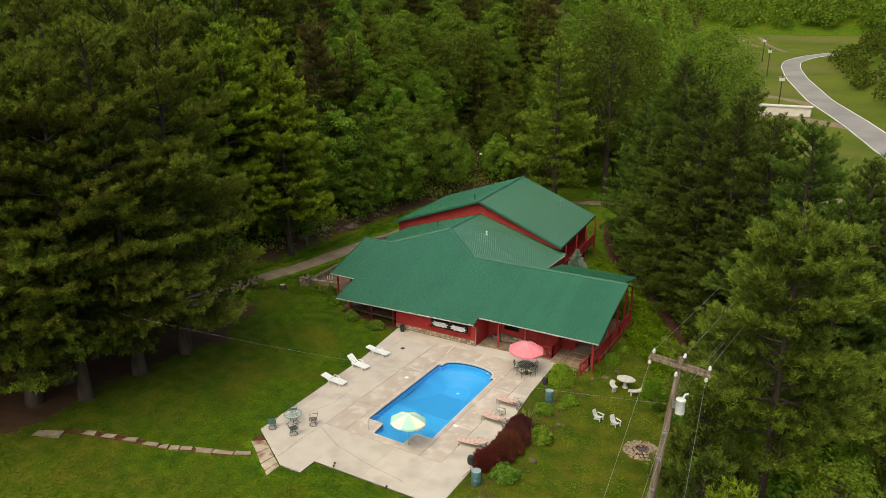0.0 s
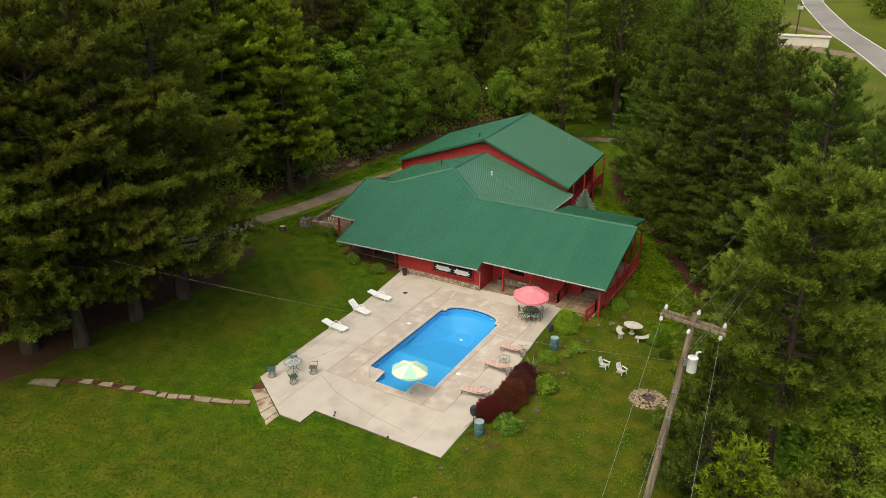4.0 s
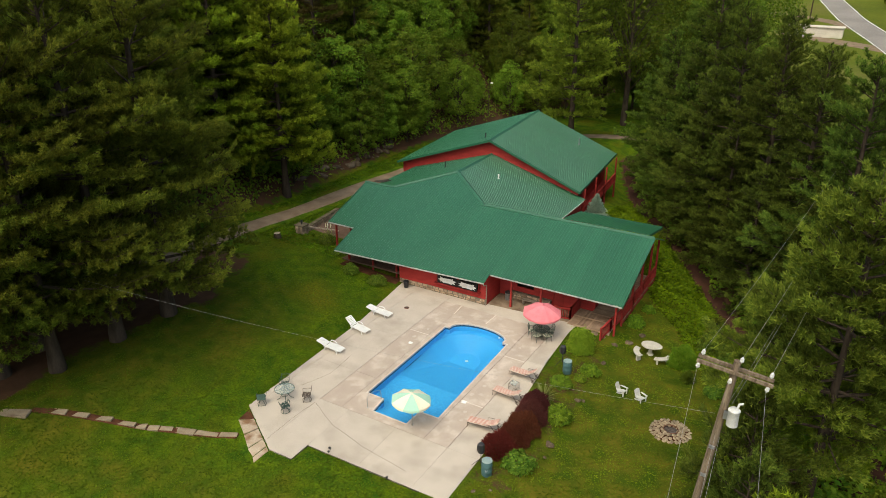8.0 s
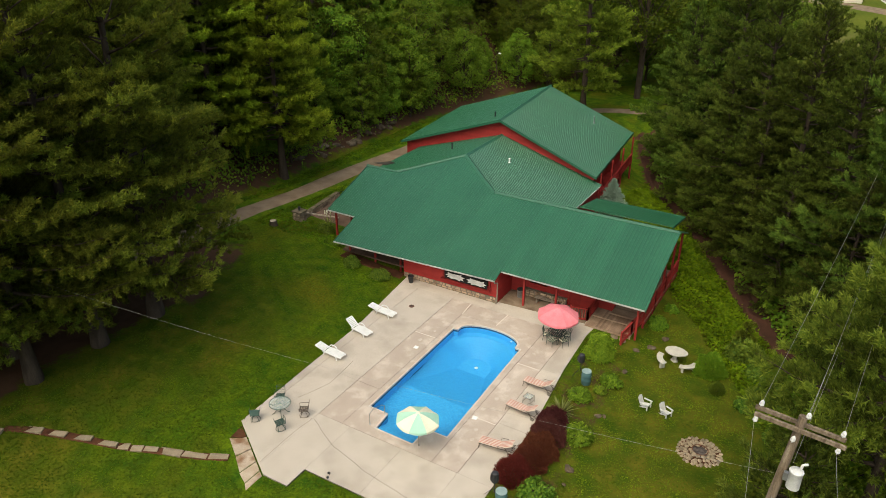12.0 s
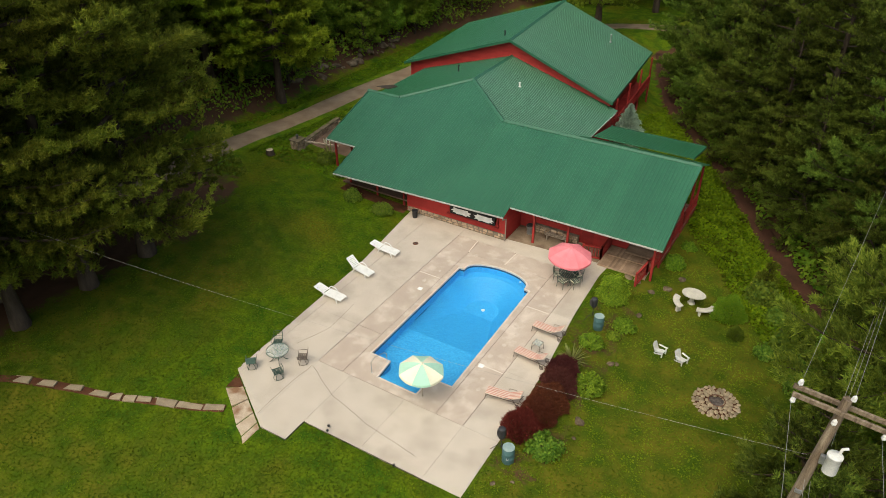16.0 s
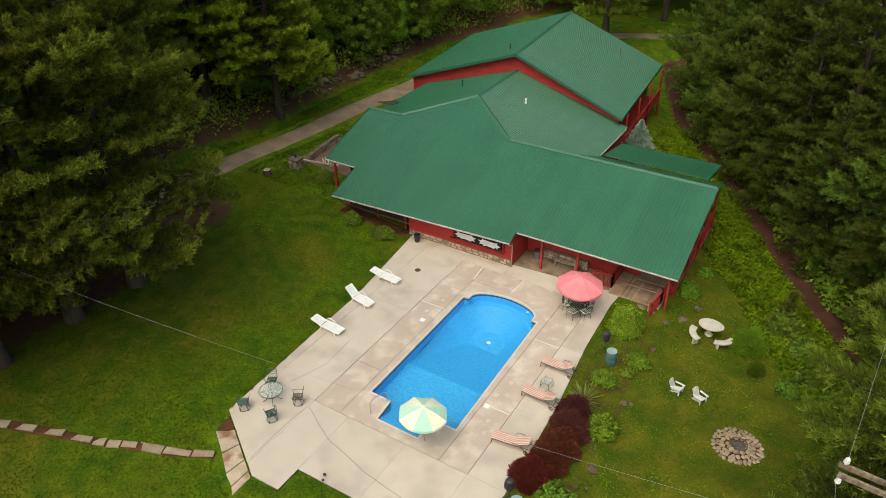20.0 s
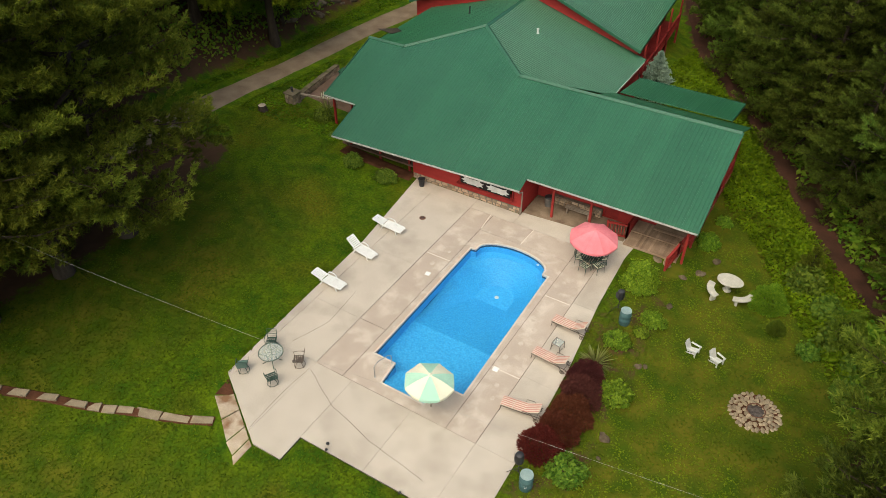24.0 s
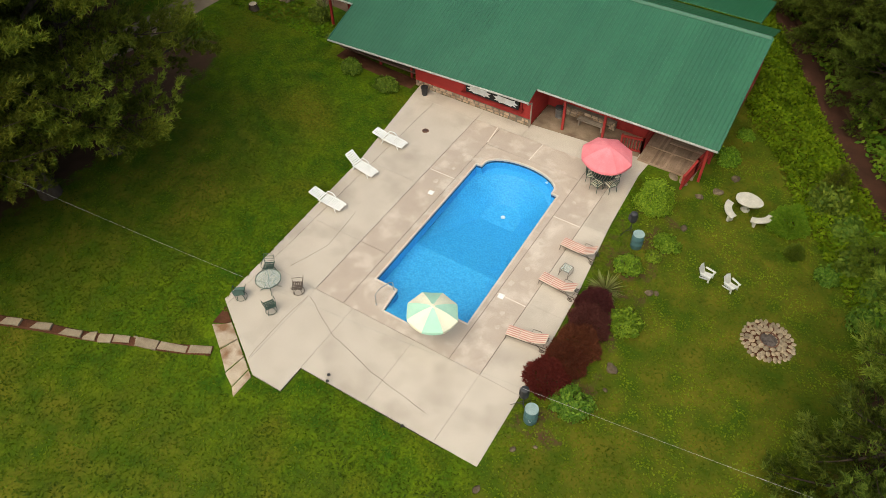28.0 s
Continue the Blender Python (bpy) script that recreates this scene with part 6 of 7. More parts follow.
def drum(x, y, z, turn, label):
    D = thing("plastic_drum", pose(x, y, z, 0, 0, turn), label, "barrel", "plastic drums")
    Build().lathe([(0.27, 0.0), (0.285, 0.03), (0.29, 0.27), (0.303, 0.30), (0.303, 0.33), (0.29, 0.36), (0.29, 0.60), (0.303, 0.63), (0.303, 0.66), (0.29, 0.69), (0.285, 0.88), (0.27, 0.91)], 24).part("shell", M_DRUM, D, smooth=True)
    Build().lathe([(0.275, 0.905), (0.285, 0.915), (0.285, 0.935), (0.26, 0.935), (0.25, 0.92), (0.03, 0.92)], 24).part("lid", M_DRUMTOP, D, "faded pale lid")
    Build().tube([(0.29, -0.06, 0.5), (0.36, -0.03, 0.45), (0.36, 0.03, 0.45), (0.29, 0.06, 0.5)], 0.012, 6).part("handle", M_CHROME, D)


drum(9.90, 8.42, ground(9.9, 8.42) - 0.03, 40, "faded blue plastic drum at the deck's edge")
drum(9.88, -2.85, ground(9.88, -2.85) - 0.03, -70, "faded blue-green plastic drum beside the red shrubs")


def speaker(x, y, z, turn):
    S = thing("outdoor_speaker", pose(x, y, z, 0, 0, turn), "black loudspeaker covered in plastic on a tripod stand", "speaker", "speakers on stands")
    Build().tube([(0, 0, 0.35), (0, 0, 1.02)], 0.02, 8).part("pole", M_BLACK, S)
    Build().lathe([(0.03, 0.33), (0.045, 0.36), (0.03, 0.42)], 10).part("collar", M_BLACK, S)
    for k in range(3):
        a = 2.094 * k + 0.4
        leg = Build().tube([(0, 0, 0.62), (0.28 * math.cos(a), 0.28 * math.sin(a), 0.30), (0.52 * math.cos(a), 0.52 * math.sin(a), 0.015)], 0.013, 6).part("leg", M_BLACK, S)
        Build().tube([(0, 0, 0.36), (0.24 * math.cos(a), 0.24 * math.sin(a), 0.345)], 0.008, 5).part("brace", M_BLACK, leg)
    Build().lathe([(0.10, 0.98), (0.17, 1.02), (0.20, 1.15), (0.205, 1.40), (0.17, 1.55), (0.08, 1.60), (0.02, 1.60)], 14).part("cabinet", M_BLACK, S, smooth=True)
    Build().box(-0.13, 0.13, -0.215, -0.195, 1.1, 1.45).part("grille", M_BLACK, S, bevel=0.008)


speaker(9.32, 8.98, ground(9.32, 8.98) - 0.02, -40)
speaker(9.36, -2.55, -0.02, -70)

pot = thing("planter_pot", pose(-5.98, 13.42, 0), "tall black planter pot beside the red wall", "planter")
Build().lathe([(0.15, 0), (0.17, 0.03), (0.21, 0.52), (0.235, 0.53), (0.235, 0.58), (0.19, 0.58), (0.18, 0.50), (0.02, 0.49)], 16).part("pot", M_BLACK, pot, smooth=True)
dc = thing("drain_cover", pose(-4.02, 10.52, 0.0), "round dark metal drain cover set in the deck", "drain cover")
Build().lathe([(0.20, -0.01), (0.20, 0.012), (0.17, 0.018), (0.02, 0.018)], 20).part("disc", M_RUST, dc)
for k in range(5):
    Build().box(-0.13, 0.13, -0.11 + k * 0.05, -0.09 + k * 0.05, 0.018, 0.026).part("rib", M_BLACK, dc)
for x, y in ((-0.92, 6.32), (5.72, 2.14)):
    sk = thing("skimmer_lid", pose(x, y, 0.0, 0, 0, 3), "square white skimmer lid flush with the deck", "lid", "skimmer lids")
    Build().box(-0.15, 0.15, -0.15, 0.15, 0.002, 0.014).part("frame", M_WHITE, sk, bevel=0.003)
    Build().lathe([(0.11, 0.014), (0.11, 0.020), (0.02, 0.020)], 16).part("cover", M_RESIN, sk)
hr = thing("pool_handrail", pose(0, 0, 0), "bent stainless handrail at the pool steps", "handrail")
Build().tube([(0.98, -1.35, 0.0), (0.98, -1.35, 0.72), (1.0, -1.05, 0.84), (1.15, -0.45, 0.78), (1.2, -0.25, 0.62), (1.2, -0.22, 0.0)], 0.022, 8).part("bar", M_CHROME, hr, smooth=True)
for x, y in ((0.98, -1.35), (1.2, -0.22)):
    Build().lathe([(0.055, 0.0), (0.055, 0.015), (0.03, 0.03)], 12).part("flange", M_CHROME, hr, at=pose(x, y, 0))
for i, (x, y) in enumerate(((1.52, -5.55), (1.62, -5.85), (5.55, -5.95))):
    lp = thing("path_light", pose(x, y, -0.02), "small black garden spotlight at the deck's edge", "path light", "deck edge lights")
    Build().tube([(0, 0, 0), (0, 0, 0.14)], 0.012, 6).part("stake", M_BLACK, lp)
    Build().lathe([(0.02, 0.0), (0.06, 0.02), (0.065, 0.10), (0.05, 0.12), (0.01, 0.11)], 10).part("head", M_BLACK, lp, at=pose(0, 0, 0.13, 50, 0, 60 * i))
tcn = thing("trash_can", pose(2.05, 15.75, 0), "grey galvanised trash can on the porch", "trash can")
Build().lathe([(0.21, 0), (0.22, 0.02), (0.25, 0.62), (0.265, 0.64)], 18).part("body", M_GALV, tcn, smooth=True)
Build().lathe([(0.27, 0.64), (0.27, 0.67), (0.20, 0.72), (0.03, 0.74)], 18).part("lid", M_BLACK, tcn, "dark lid")
pb = thing("porch_bench", pose(4.1, 15.75, 0), "low pale timber bench against the porch wall", "bench")
for j in range(3):
    Build().box(-0.85, 0.85, -0.20 + 0.14 * j, -0.08 + 0.14 * j, 0.40, 0.435).part("seat_slat", M_GREYWOOD, pb)
for sx in (-0.7, 0.7):
    Build().box(sx - 0.04, sx + 0.04, -0.18, 0.18, 0.0, 0.40).part("leg", M_GREYWOOD, pb)

# ---- side lawn: concrete set, chairs, fire pit ----
GT = ground(13.7, 14.67)
ct = thing("concrete_table", pose(13.72, 14.38, GT - 0.03), "pale cast-concrete garden table with a leaf-shaped top", "garden table")
out = [(0.66 * math.cos(a) * (1 + 0.18 * max(0, math.cos(a)) ** 3), 0.54 * math.sin(a)) for a in [6.2832 * k / 28 for k in range(28)]]
Build().prism(out, 0.70, 0.78).part("top", M_CAST, ct, bevel=0.015)
Build().lathe([(0.24, 0.0), (0.24, 0.06), (0.15, 0.12), (0.12, 0.40), (0.17, 0.62), (0.25, 0.70)], 16).part("pedestal", M_CAST, ct, smooth=True)


def stone_bench(x, y, turn):
    z = ground(x, y) - 0.03
    B = thing("concrete_bench", pose(x, y, z, 0, 0, turn), "curved cast-concrete garden bench beside the table", "bench", "curved concrete benches")
    arc = [radians(-40 + 80 * k / 12) for k in range(13)]
    poly = [(1.10 * math.sin(a), 1.10 * math.cos(a) - 1.0) for a in arc] + [(0.72 * math.sin(a), 0.72 * math.cos(a) - 1.0) for a in arc[::-1]]
    Build().prism(poly[::-1], 0.40, 0.47).part("seat", M_CAST, B, bevel=0.012)
    for a in (radians(-27), radians(27)):
        px, py = 0.91 * math.sin(a), 0.91 * math.cos(a) - 1.0
        Build().box(-0.07, 0.07, -0.16, 0.16, 0.0, 0.40).part("leg", M_CAST, B, bevel=0.02, at=pose(px, py, 0, 0, 0, -math.degrees(a)))


stone_bench(12.92, 13.36, 115)
stone_bench(14.86, 13.72, 222)


M_OLDRESIN = noise_mat("weathered_white_resin", (0.48, 0.48, 0.45), (0.60, 0.60, 0.56), 4, 30, 0.6, 0.1, 0.002)


def adirondack(x, y, turn):
    z = ground(x, y) - 0.02
    C = thing("adirondack_chair", pose(x, y, z, 0, 0, turn), "white moulded adirondack chair on the side lawn", "garden chair", "white adirondack chairs")
    C.scale = (0.78, 0.78, 0.78)
    for i in range(5):
        Build().box(-0.06, 0.06, -0.25, 0.25, -0.012, 0.012).part("seat_slat", M_OLDRESIN, C, at=pose(0.24 - 0.118 * i, 0, 0.36 - 0.028 * i, 0, -13, 0))
    for j in range(5):
        h = 0.66 + 0.06 * (1 - abs(j - 2) / 2)
        yy = -0.22 + 0.11 * j
        Build().box(-0.012, 0.012, yy - 0.048, yy + 0.048, 0, h).part("back_slat", M_OLDRESIN, C, at=pose(-0.28, 0, 0.24, 0, -24, 0))
    for sy in (-1, 1):
        Build().box(-0.34, 0.36, sy * 0.33 - 0.07, sy * 0.33 + 0.07, 0.53, 0.56).part("armrest", M_OLDRESIN, C, bevel=0.008)
        Build().box(0.22, 0.32, sy * 0.29 - 0.015, sy * 0.29 + 0.015, 0.0, 0.53).part("leg", M_OLDRESIN, C)
        Build().add([(0.30, sy * 0.27 - 0.015, 0.38), (0.30, sy * 0.27 - 0.015, 0.26), (-0.50, sy * 0.27 - 0.015, 0.0), (-0.58, sy * 0.27 - 0.015, 0.05), (0.30, sy * 0.27 + 0.015, 0.38), (0.30, sy * 0.27 + 0.015, 0.26), (-0.50, sy * 0.27 + 0.015, 0.0), (-0.58, sy * 0.27 + 0.015, 0.05)],
                    [(0, 1, 2, 3), (7, 6, 5, 4), (0, 4, 5, 1), (1, 5, 6, 2), (2, 6, 7, 3), (3, 7, 4, 0)]).part("side_rail", M_OLDRESIN, C)


adirondack(13.52, 8.75, -12)
adirondack(14.72, 8.85, -28)


def boulder(parent, name, x, y, z, sx, sy, sz, mat, rng, turn=None):
    bm = bmesh.new()
    bmesh.ops.create_icosphere(bm, subdivisions=2, radius=1)
    o = rng.uniform(0, 50)
    for v in bm.verts:
        k = 1 + 0.32 * noise.noise(v.co * 1.1 + Vector((o, 0, 0))) + 0.12 * noise.noise(v.co * 3 + Vector((0, o, 0)))
        v.co = Vector((v.co.x * sx * k, v.co.y * sy * k, max(-0.4, v.co.z) * sz * k))
    me = bpy.data.meshes.new(name)
    bm.to_mesh(me)
    bm.free()
    me.materials.append(mat)
    ob = new(name, me)
    ob.parent = parent
    ob.matrix_basis = pose(x, y, z, 0, 0, rng.uniform(0, 360) if turn is None else turn)
    return ob


fx, fy = 17.15, 6.75
fz = ground(fx, fy)
M_FIRESTONE = noise_mat("tan_fire_pit_stone", (0.23, 0.18, 0.12), (0.34, 0.275, 0.19), 3, 22, 0.9, 0.6, 0.015, 0.2, vary=0.3)
fp = thing("fire_pit", pose(fx, fy, fz), "round stone fire pit with an ashy rusted centre", "fire pit")
Build().lathe([(0.46, -0.05), (0.46, 0.03), (0.02, 0.02)], 20).part("ash_bed", M_ASH, fp)
Build().lathe([(1.16, -0.06), (1.14, 0.0), (0.95, 0.02), (0.47, 0.03), (0.47, 0.0)], 28).part("sand_bed", M_DIRT, fp, "brown soil between the stones")
Build().tube(ring(0.42, 0.17, 22), [0.03] * 22, 6, closed=True).part("steel_ring", M_RUST, fp)
for rad, n, size, zz in ((0.52, 13, 0.145, 0.12), (0.74, 19, 0.145, 0.05), (0.94, 25, 0.135, 0.01), (1.12, 30, 0.13, -0.01)):
    for k in range(n):
        a = 6.2832 * (k + srng.uniform(-0.2, 0.2)) / n
        rr = rad + srng.uniform(-0.05, 0.05)
        boulder(fp, "stone", rr * math.cos(a), rr * math.sin(a), zz, size * srng.uniform(0.75, 1.1), size * srng.uniform(0.65, 0.95), 0.085 * srng.uniform(0.7, 1.2), M_FIRESTONE, srng, math.degrees(a))
for i, (x, y, s) in enumerate(((11.71, 1.30, 0.30), (11.56, 6.10, 0.22), (11.85, 6.3, 0.15), (11.51, 11.0, 0.22), (16.9, 13.2, 0.25), (12.6, 16.2, 0.28), (11.9, 0.2, 0.12), (9.9, -4.4, 0.14), (10.6, -3.8, 0.10), (10.35, 6.9, 0.3), (9.5, -6.6, 0.18), (12.1, 14.6, 0.3), (11.4, 13.6, 0.24))):
    r = boulder(None, "rock", x, y, ground(x, y) + 0.02, s, s * 0.8, s * 0.5, M_LEDGE, srng)
    tagged(r, "weathered brown rock lying in the grass", "rock", "rocks on the side lawn")
# stone steps below the landing
ss = tagged(new("stone_steps"), "rough stone steps beside the boarded landing", "steps", kind="structure")
for i, (x, y, z) in enumerate(((9.7, 14.25, -0.05), (10.25, 14.2, -0.08), (10.1, 13.75, -0.18), (10.65, 13.6, -0.22), (10.45, 13.2, -0.28), (9.9, 13.4, -0.2), (11.2, 13.9, -0.3))):
    boulder(ss, "step_stone", x, y, z, 0.36, 0.27, 0.12, M_STONE, srng)

# flagstone path and the broken slabs at the deck's corner
fl = tagged(new("flagstone_path"), "narrow sunken flagstone path crossing the lawn", "path", kind="structure")
M_FLAG = noise_mat("flagstone", (0.25, 0.195, 0.13), (0.34, 0.28, 0.195), 1.5, 20, 0.9, 0.4, 0.008, 0.2, vary=0.2, c3=(0.16, 0.105, 0.065), big=0.9)
ribbon("path_bed", [(-3.75, -7.3), (-5.25, -8.1), (-7.4, -8.9), (-8.95, -9.75), (-11.0, -10.6), (-13.3, -11.75), (-14.6, -12.6)], 0.62, M_DIRT, "bare soil along the flagstone path", "path", 0.035, 0.6, 0.4)
PL = [(-3.75, -7.3), (-5.25, -8.1), (-7.4, -8.9), (-8.95, -9.75), (-11.0, -10.6), (-13.3, -11.75)]
s = 0.0
seglen = [math.hypot(b[0] - a[0], b[1] - a[1]) for a, b in zip(PL, PL[1:])]
while s < sum(seglen):
    w = srng.uniform(0.5, 1.5)
    q, k = s + w / 2, 0
    while k < len(seglen) - 1 and q > seglen[k]:
        q -= seglen[k]
        k += 1
    a, b = PL[k], PL[k + 1]
    t = q / seglen[k]
    x, y = a[0] + (b[0] - a[0]) * t, a[1] + (b[1] - a[1]) * t
    ang = math.atan2(b[1] - a[1], b[0] - a[0])
    hw = srng.uniform(0.20, 0.29)
    c = [(-w / 2 + srng.uniform(0.01, 0.08), -hw * srng.uniform(0.7, 1)), (w / 2 - srng.uniform(0.01, 0.06), -hw * srng.uniform(0.7, 1)), (w / 2 - srng.uniform(0.01, 0.08), hw * srng.uniform(0.6, 1)), (-w / 2 + srng.uniform(0.01, 0.05), hw * srng.uniform(0.6, 1))]
    if srng.random() < 0.93:
        Build().prism(c, -0.08, 0.015).part("flagstone", M_FLAG, fl, at=pose(x, y, ground(x, y) + 0.045, srng.uniform(-2, 2), srng.uniform(-2, 2), math.degrees(ang)))
    s += w
for x, y, w, h, a in ((-15.1, -13.35, 0.9, 0.38, 24),):
    Build().prism([(-w, -h), (w, -h * 0.8), (w * 0.9, h), (-w * 0.95, h * 0.7)], -0.1, 0.03).part("flagstone", M_FLAG, fl, at=pose(x, y, ground(x, y) + 0.03, 0, 0, a))
M_SLAB = noise_mat("stained_sandstone", (0.35, 0.275, 0.20), (0.44, 0.36, 0.275), 1.6, 20, 0.9, 0.4, 0.01, 0.2, vary=0.1, c3=(0.20, 0.11, 0.06), big=1.1)
Build().prism([(-4.86, -6.15), (-4.98, -5.14), (-4.14, -5.66), (-4.32, -5.88)], -0.2, 0.012).part("soil_patch", M_DIRT, fl, "bare brown soil beside the slabs")
for poly in ([(-4.80, -6.25), (-4.3, -5.92), (-4.10, -5.70), (-3.25, -6.22), (-3.55, -7.05)], [(-3.50, -7.10), (-3.20, -6.26), (-2.36, -6.78), (-2.50, -7.80)], [(-2.45, -7.86), (-2.31, -6.81), (-1.73, -7.17), (-1.75, -8.2)], [(-1.70, -8.25), (-1.68, -7.21), (-1.36, -7.40), (-1.34, -8.55)]):
    Build().prism(poly, -0.25, 0.035 - srng.uniform(0, 0.03)).part("broken_slab", M_SLAB, fl, "stained broken sandstone slab", bevel=0.015)

# ---- power pole ----
M_POLE = noise_mat("weathered_brown_pole_timber", (0.135, 0.098, 0.066), (0.27, 0.215, 0.155), 2.4, 26, 0.92, 0.7, 0.01, 0.15, stretch=(3, 3, 0.22), c3=(0.085, 0.060, 0.042), big=1.3, grain=(0.3, 0.7))
top, foot = Vector((21.15, -5.70, 12.2)), Vector((20.05, -6.30, ground(20, -6.3) - 0.3))
pp = thing("power_pole", pose(0, 0, 0), "leaning weathered timber power pole with double crossarm", "power pole")
Build().tube([foot, foot.lerp(top, 0.5), top], [0.19, 0.165, 0.13], 12).part("pole", M_POLE, pp, smooth=True)
AX = Vector((0.985, 0.07, -0.135)).normalized()
SIDE = Vector((-0.07, 0.985, 0)).normalized()
AC = foot.lerp(top, 0.970)
M_PORC = noise_mat("grey_porcelain", (0.55, 0.55, 0.53), (0.64, 0.64, 0.62), 4, 20, 0.3, 0.02, 0.001, 0.5)
m3 = Matrix((AX, SIDE, AX.cross(SIDE))).transposed().to_4x4()
for sgn in (-1, 1):
    Build().box(-1.33, 1.33, sgn * 0.19 - 0.05, sgn * 0.19 + 0.05, -0.065, 0.065).part("crossarm", M_POLE, pp, bevel=0.008, at=Matrix.Translation(AC) @ m3)
for u, v, w in ((-1.20, 0.19, 0.06), (1.20, 0.19, 0.06), (0.10, 0.0, 0.36), (-1.24, -0.19, -0.32), (1.18, -0.19, -0.32), (-0.05, -0.22, -0.50)):
    Build().lathe([(0.02, 0.0), (0.03, 0.05), (0.075, 0.07), (0.075, 0.11), (0.045, 0.13), (0.07, 0.16), (0.06, 0.20), (0.03, 0.24), (0.01, 0.26)], 12).part("insulator", M_PORC, pp, "grey porcelain insulator", at=Matrix.Translation(AC) @ m3 @ pose(u, v, w))
TR = foot.lerp(top, 0.835) + Vector((0.40, -0.18, 0))
tr = Build().lathe([(0.18, -0.36), (0.205, -0.34), (0.205, 0.25), (0.22, 0.27), (0.22, 0.32), (0.18, 0.36), (0.03, 0.38)], 18).part("transformer", M_PORC, pp, "grey cylindrical transformer", smooth=True, at=Matrix.Translation(TR))
Build().tube([(0.08, 0.05, 0.34), (0.12, 0.10, 0.54), (0.26, 0.16, 0.58)], 0.045, 8).part("bushing", M_PORC, tr)
Build().box(-0.34, -0.18, -0.05, 0.08, -0.15, 0.15).part("bracket", M_GALV, tr)
for z in (0.72, 0.62, 0.5):
    Build().box(-0.10, 0.10, -0.20, -0.12, -0.06, 0.06).part("fitting", M_GALV, pp, at=Matrix.Translation(foot.lerp(top, z)))


def wire(a, b, sag, r, name, label, n=14):
    a, b = Vector(a), Vector(b)
    pts = [a.lerp(b, i / n) - Vector((0, 0, 4 * sag * (i / n) * (1 - i / n))) for i in range(n + 1)]
    ob = Build().tube(pts, r, 5).part(name, M_WIRE, None)
    return tagged(ob, label, "wire", "overhead wires")


M_WIRE = noise_mat("weathered_aluminium_wire", (0.30, 0.29, 0.26), (0.38, 0.37, 0.34), 2, 20, 0.5, 0.05, 0.001, 0.4, metal=0.3)
W = lambda u, v, w: Matrix.Translation(AC) @ m3 @ Vector((u, v, w))
for u, v, w, zb in ((-1.20, 0.19, 0.28, 13.0), (1.20, 0.19, 0.28, 12.6), (0.10, 0.0, 0.58, 13.6)):
    p = W(u, v, w)
    wire(p, p + Vector((60 * math.sin(radians(4.5)), 60 * math.cos(radians(4.5)), 0.5)), 0.9, 0.0055, "power_line", "thin grey overhead power line")
for dx in (0.10, 0.22):
    p = foot.lerp(top, 0.86) + Vector((dx, 0.1, 0))
    wire(p, p + Vector((60 * math.sin(radians(5)), 60 * math.cos(radians(5)), 1.5)), 1.0, 0.0055, "power_line", "thin grey overhead power line")
for u, v, w in ((-1.24, -0.19, -0.34), (1.18, -0.19, -0.34)):
    p = W(u, v, w)
    wire(p, p + Vector((55 * math.sin(radians(173.5)), 55 * math.cos(radians(173.5)), 0.2)), 0.9, 0.0055, "power_line", "thin grey overhead power line")
for dx in (0.0, 0.16):
    p = foot.lerp(top, 0.76) + Vector((dx, -0.15, 0))
    wire(p, p + Vector((50 * math.sin(radians(176)), 50 * math.cos(radians(176)), -0.5)), 0.9, 0.0055, "power_line", "thin grey overhead power line")
wire((20.75, -5.9, 9.91), (-26.4, -9.63, 8.4), 1.04, 0.0036, "service_wire", "thin pale service wire crossing above the deck and lawn", 24)


# ---- shrubs, weeds, grass ----
M_BARBERRY = leaf_mat("barberry_leaves", (0.085, 0.014, 0.012), (0.185, 0.036, 0.028), through=0.3)
M_SHRUB = leaf_mat("shrub_leaves", (0.068, 0.152, 0.012), (0.20, 0.31, 0.026), through=0.3, spread=(0.85, 1.15))
M_SHRUB_DARK = leaf_mat("dark_shrub_leaves", (0.050, 0.112, 0.012), (0.16, 0.235, 0.026), through=0.3, spread=(0.85, 1.15))
M_SHRUB_BRIGHT = leaf_mat("glossy_shrub_leaves", (0.085, 0.195, 0.014), (0.245, 0.39, 0.032), through=0.3, spread=(0.95, 1.05))
M_YUCCA = leaf_mat("yucca_leaves", (0.10, 0.13, 0.035), (0.24, 0.25, 0.08), through=0.2)
M_BLADE = leaf_mat("grass_blades", (0.042, 0.092, 0.003), (0.098, 0.146, 0.005), through=0.3, mottle=0.42)
M_BLADE_SIDE = leaf_mat("dry_grass_blades", (0.050, 0.078, 0.003), (0.100, 0.114, 0.006), through=0.3, mottle=0.5)
M_WEED = leaf_mat("bank_weeds", (0.095, 0.225, 0.008), (0.22, 0.37, 0.014), through=0.45, mottle=0.45)
M_TWIG = noise_mat("brown_twigs", (0.07, 0.05, 0.035), (0.12, 0.09, 0.065), 5, 30, 0.9, 0.3)


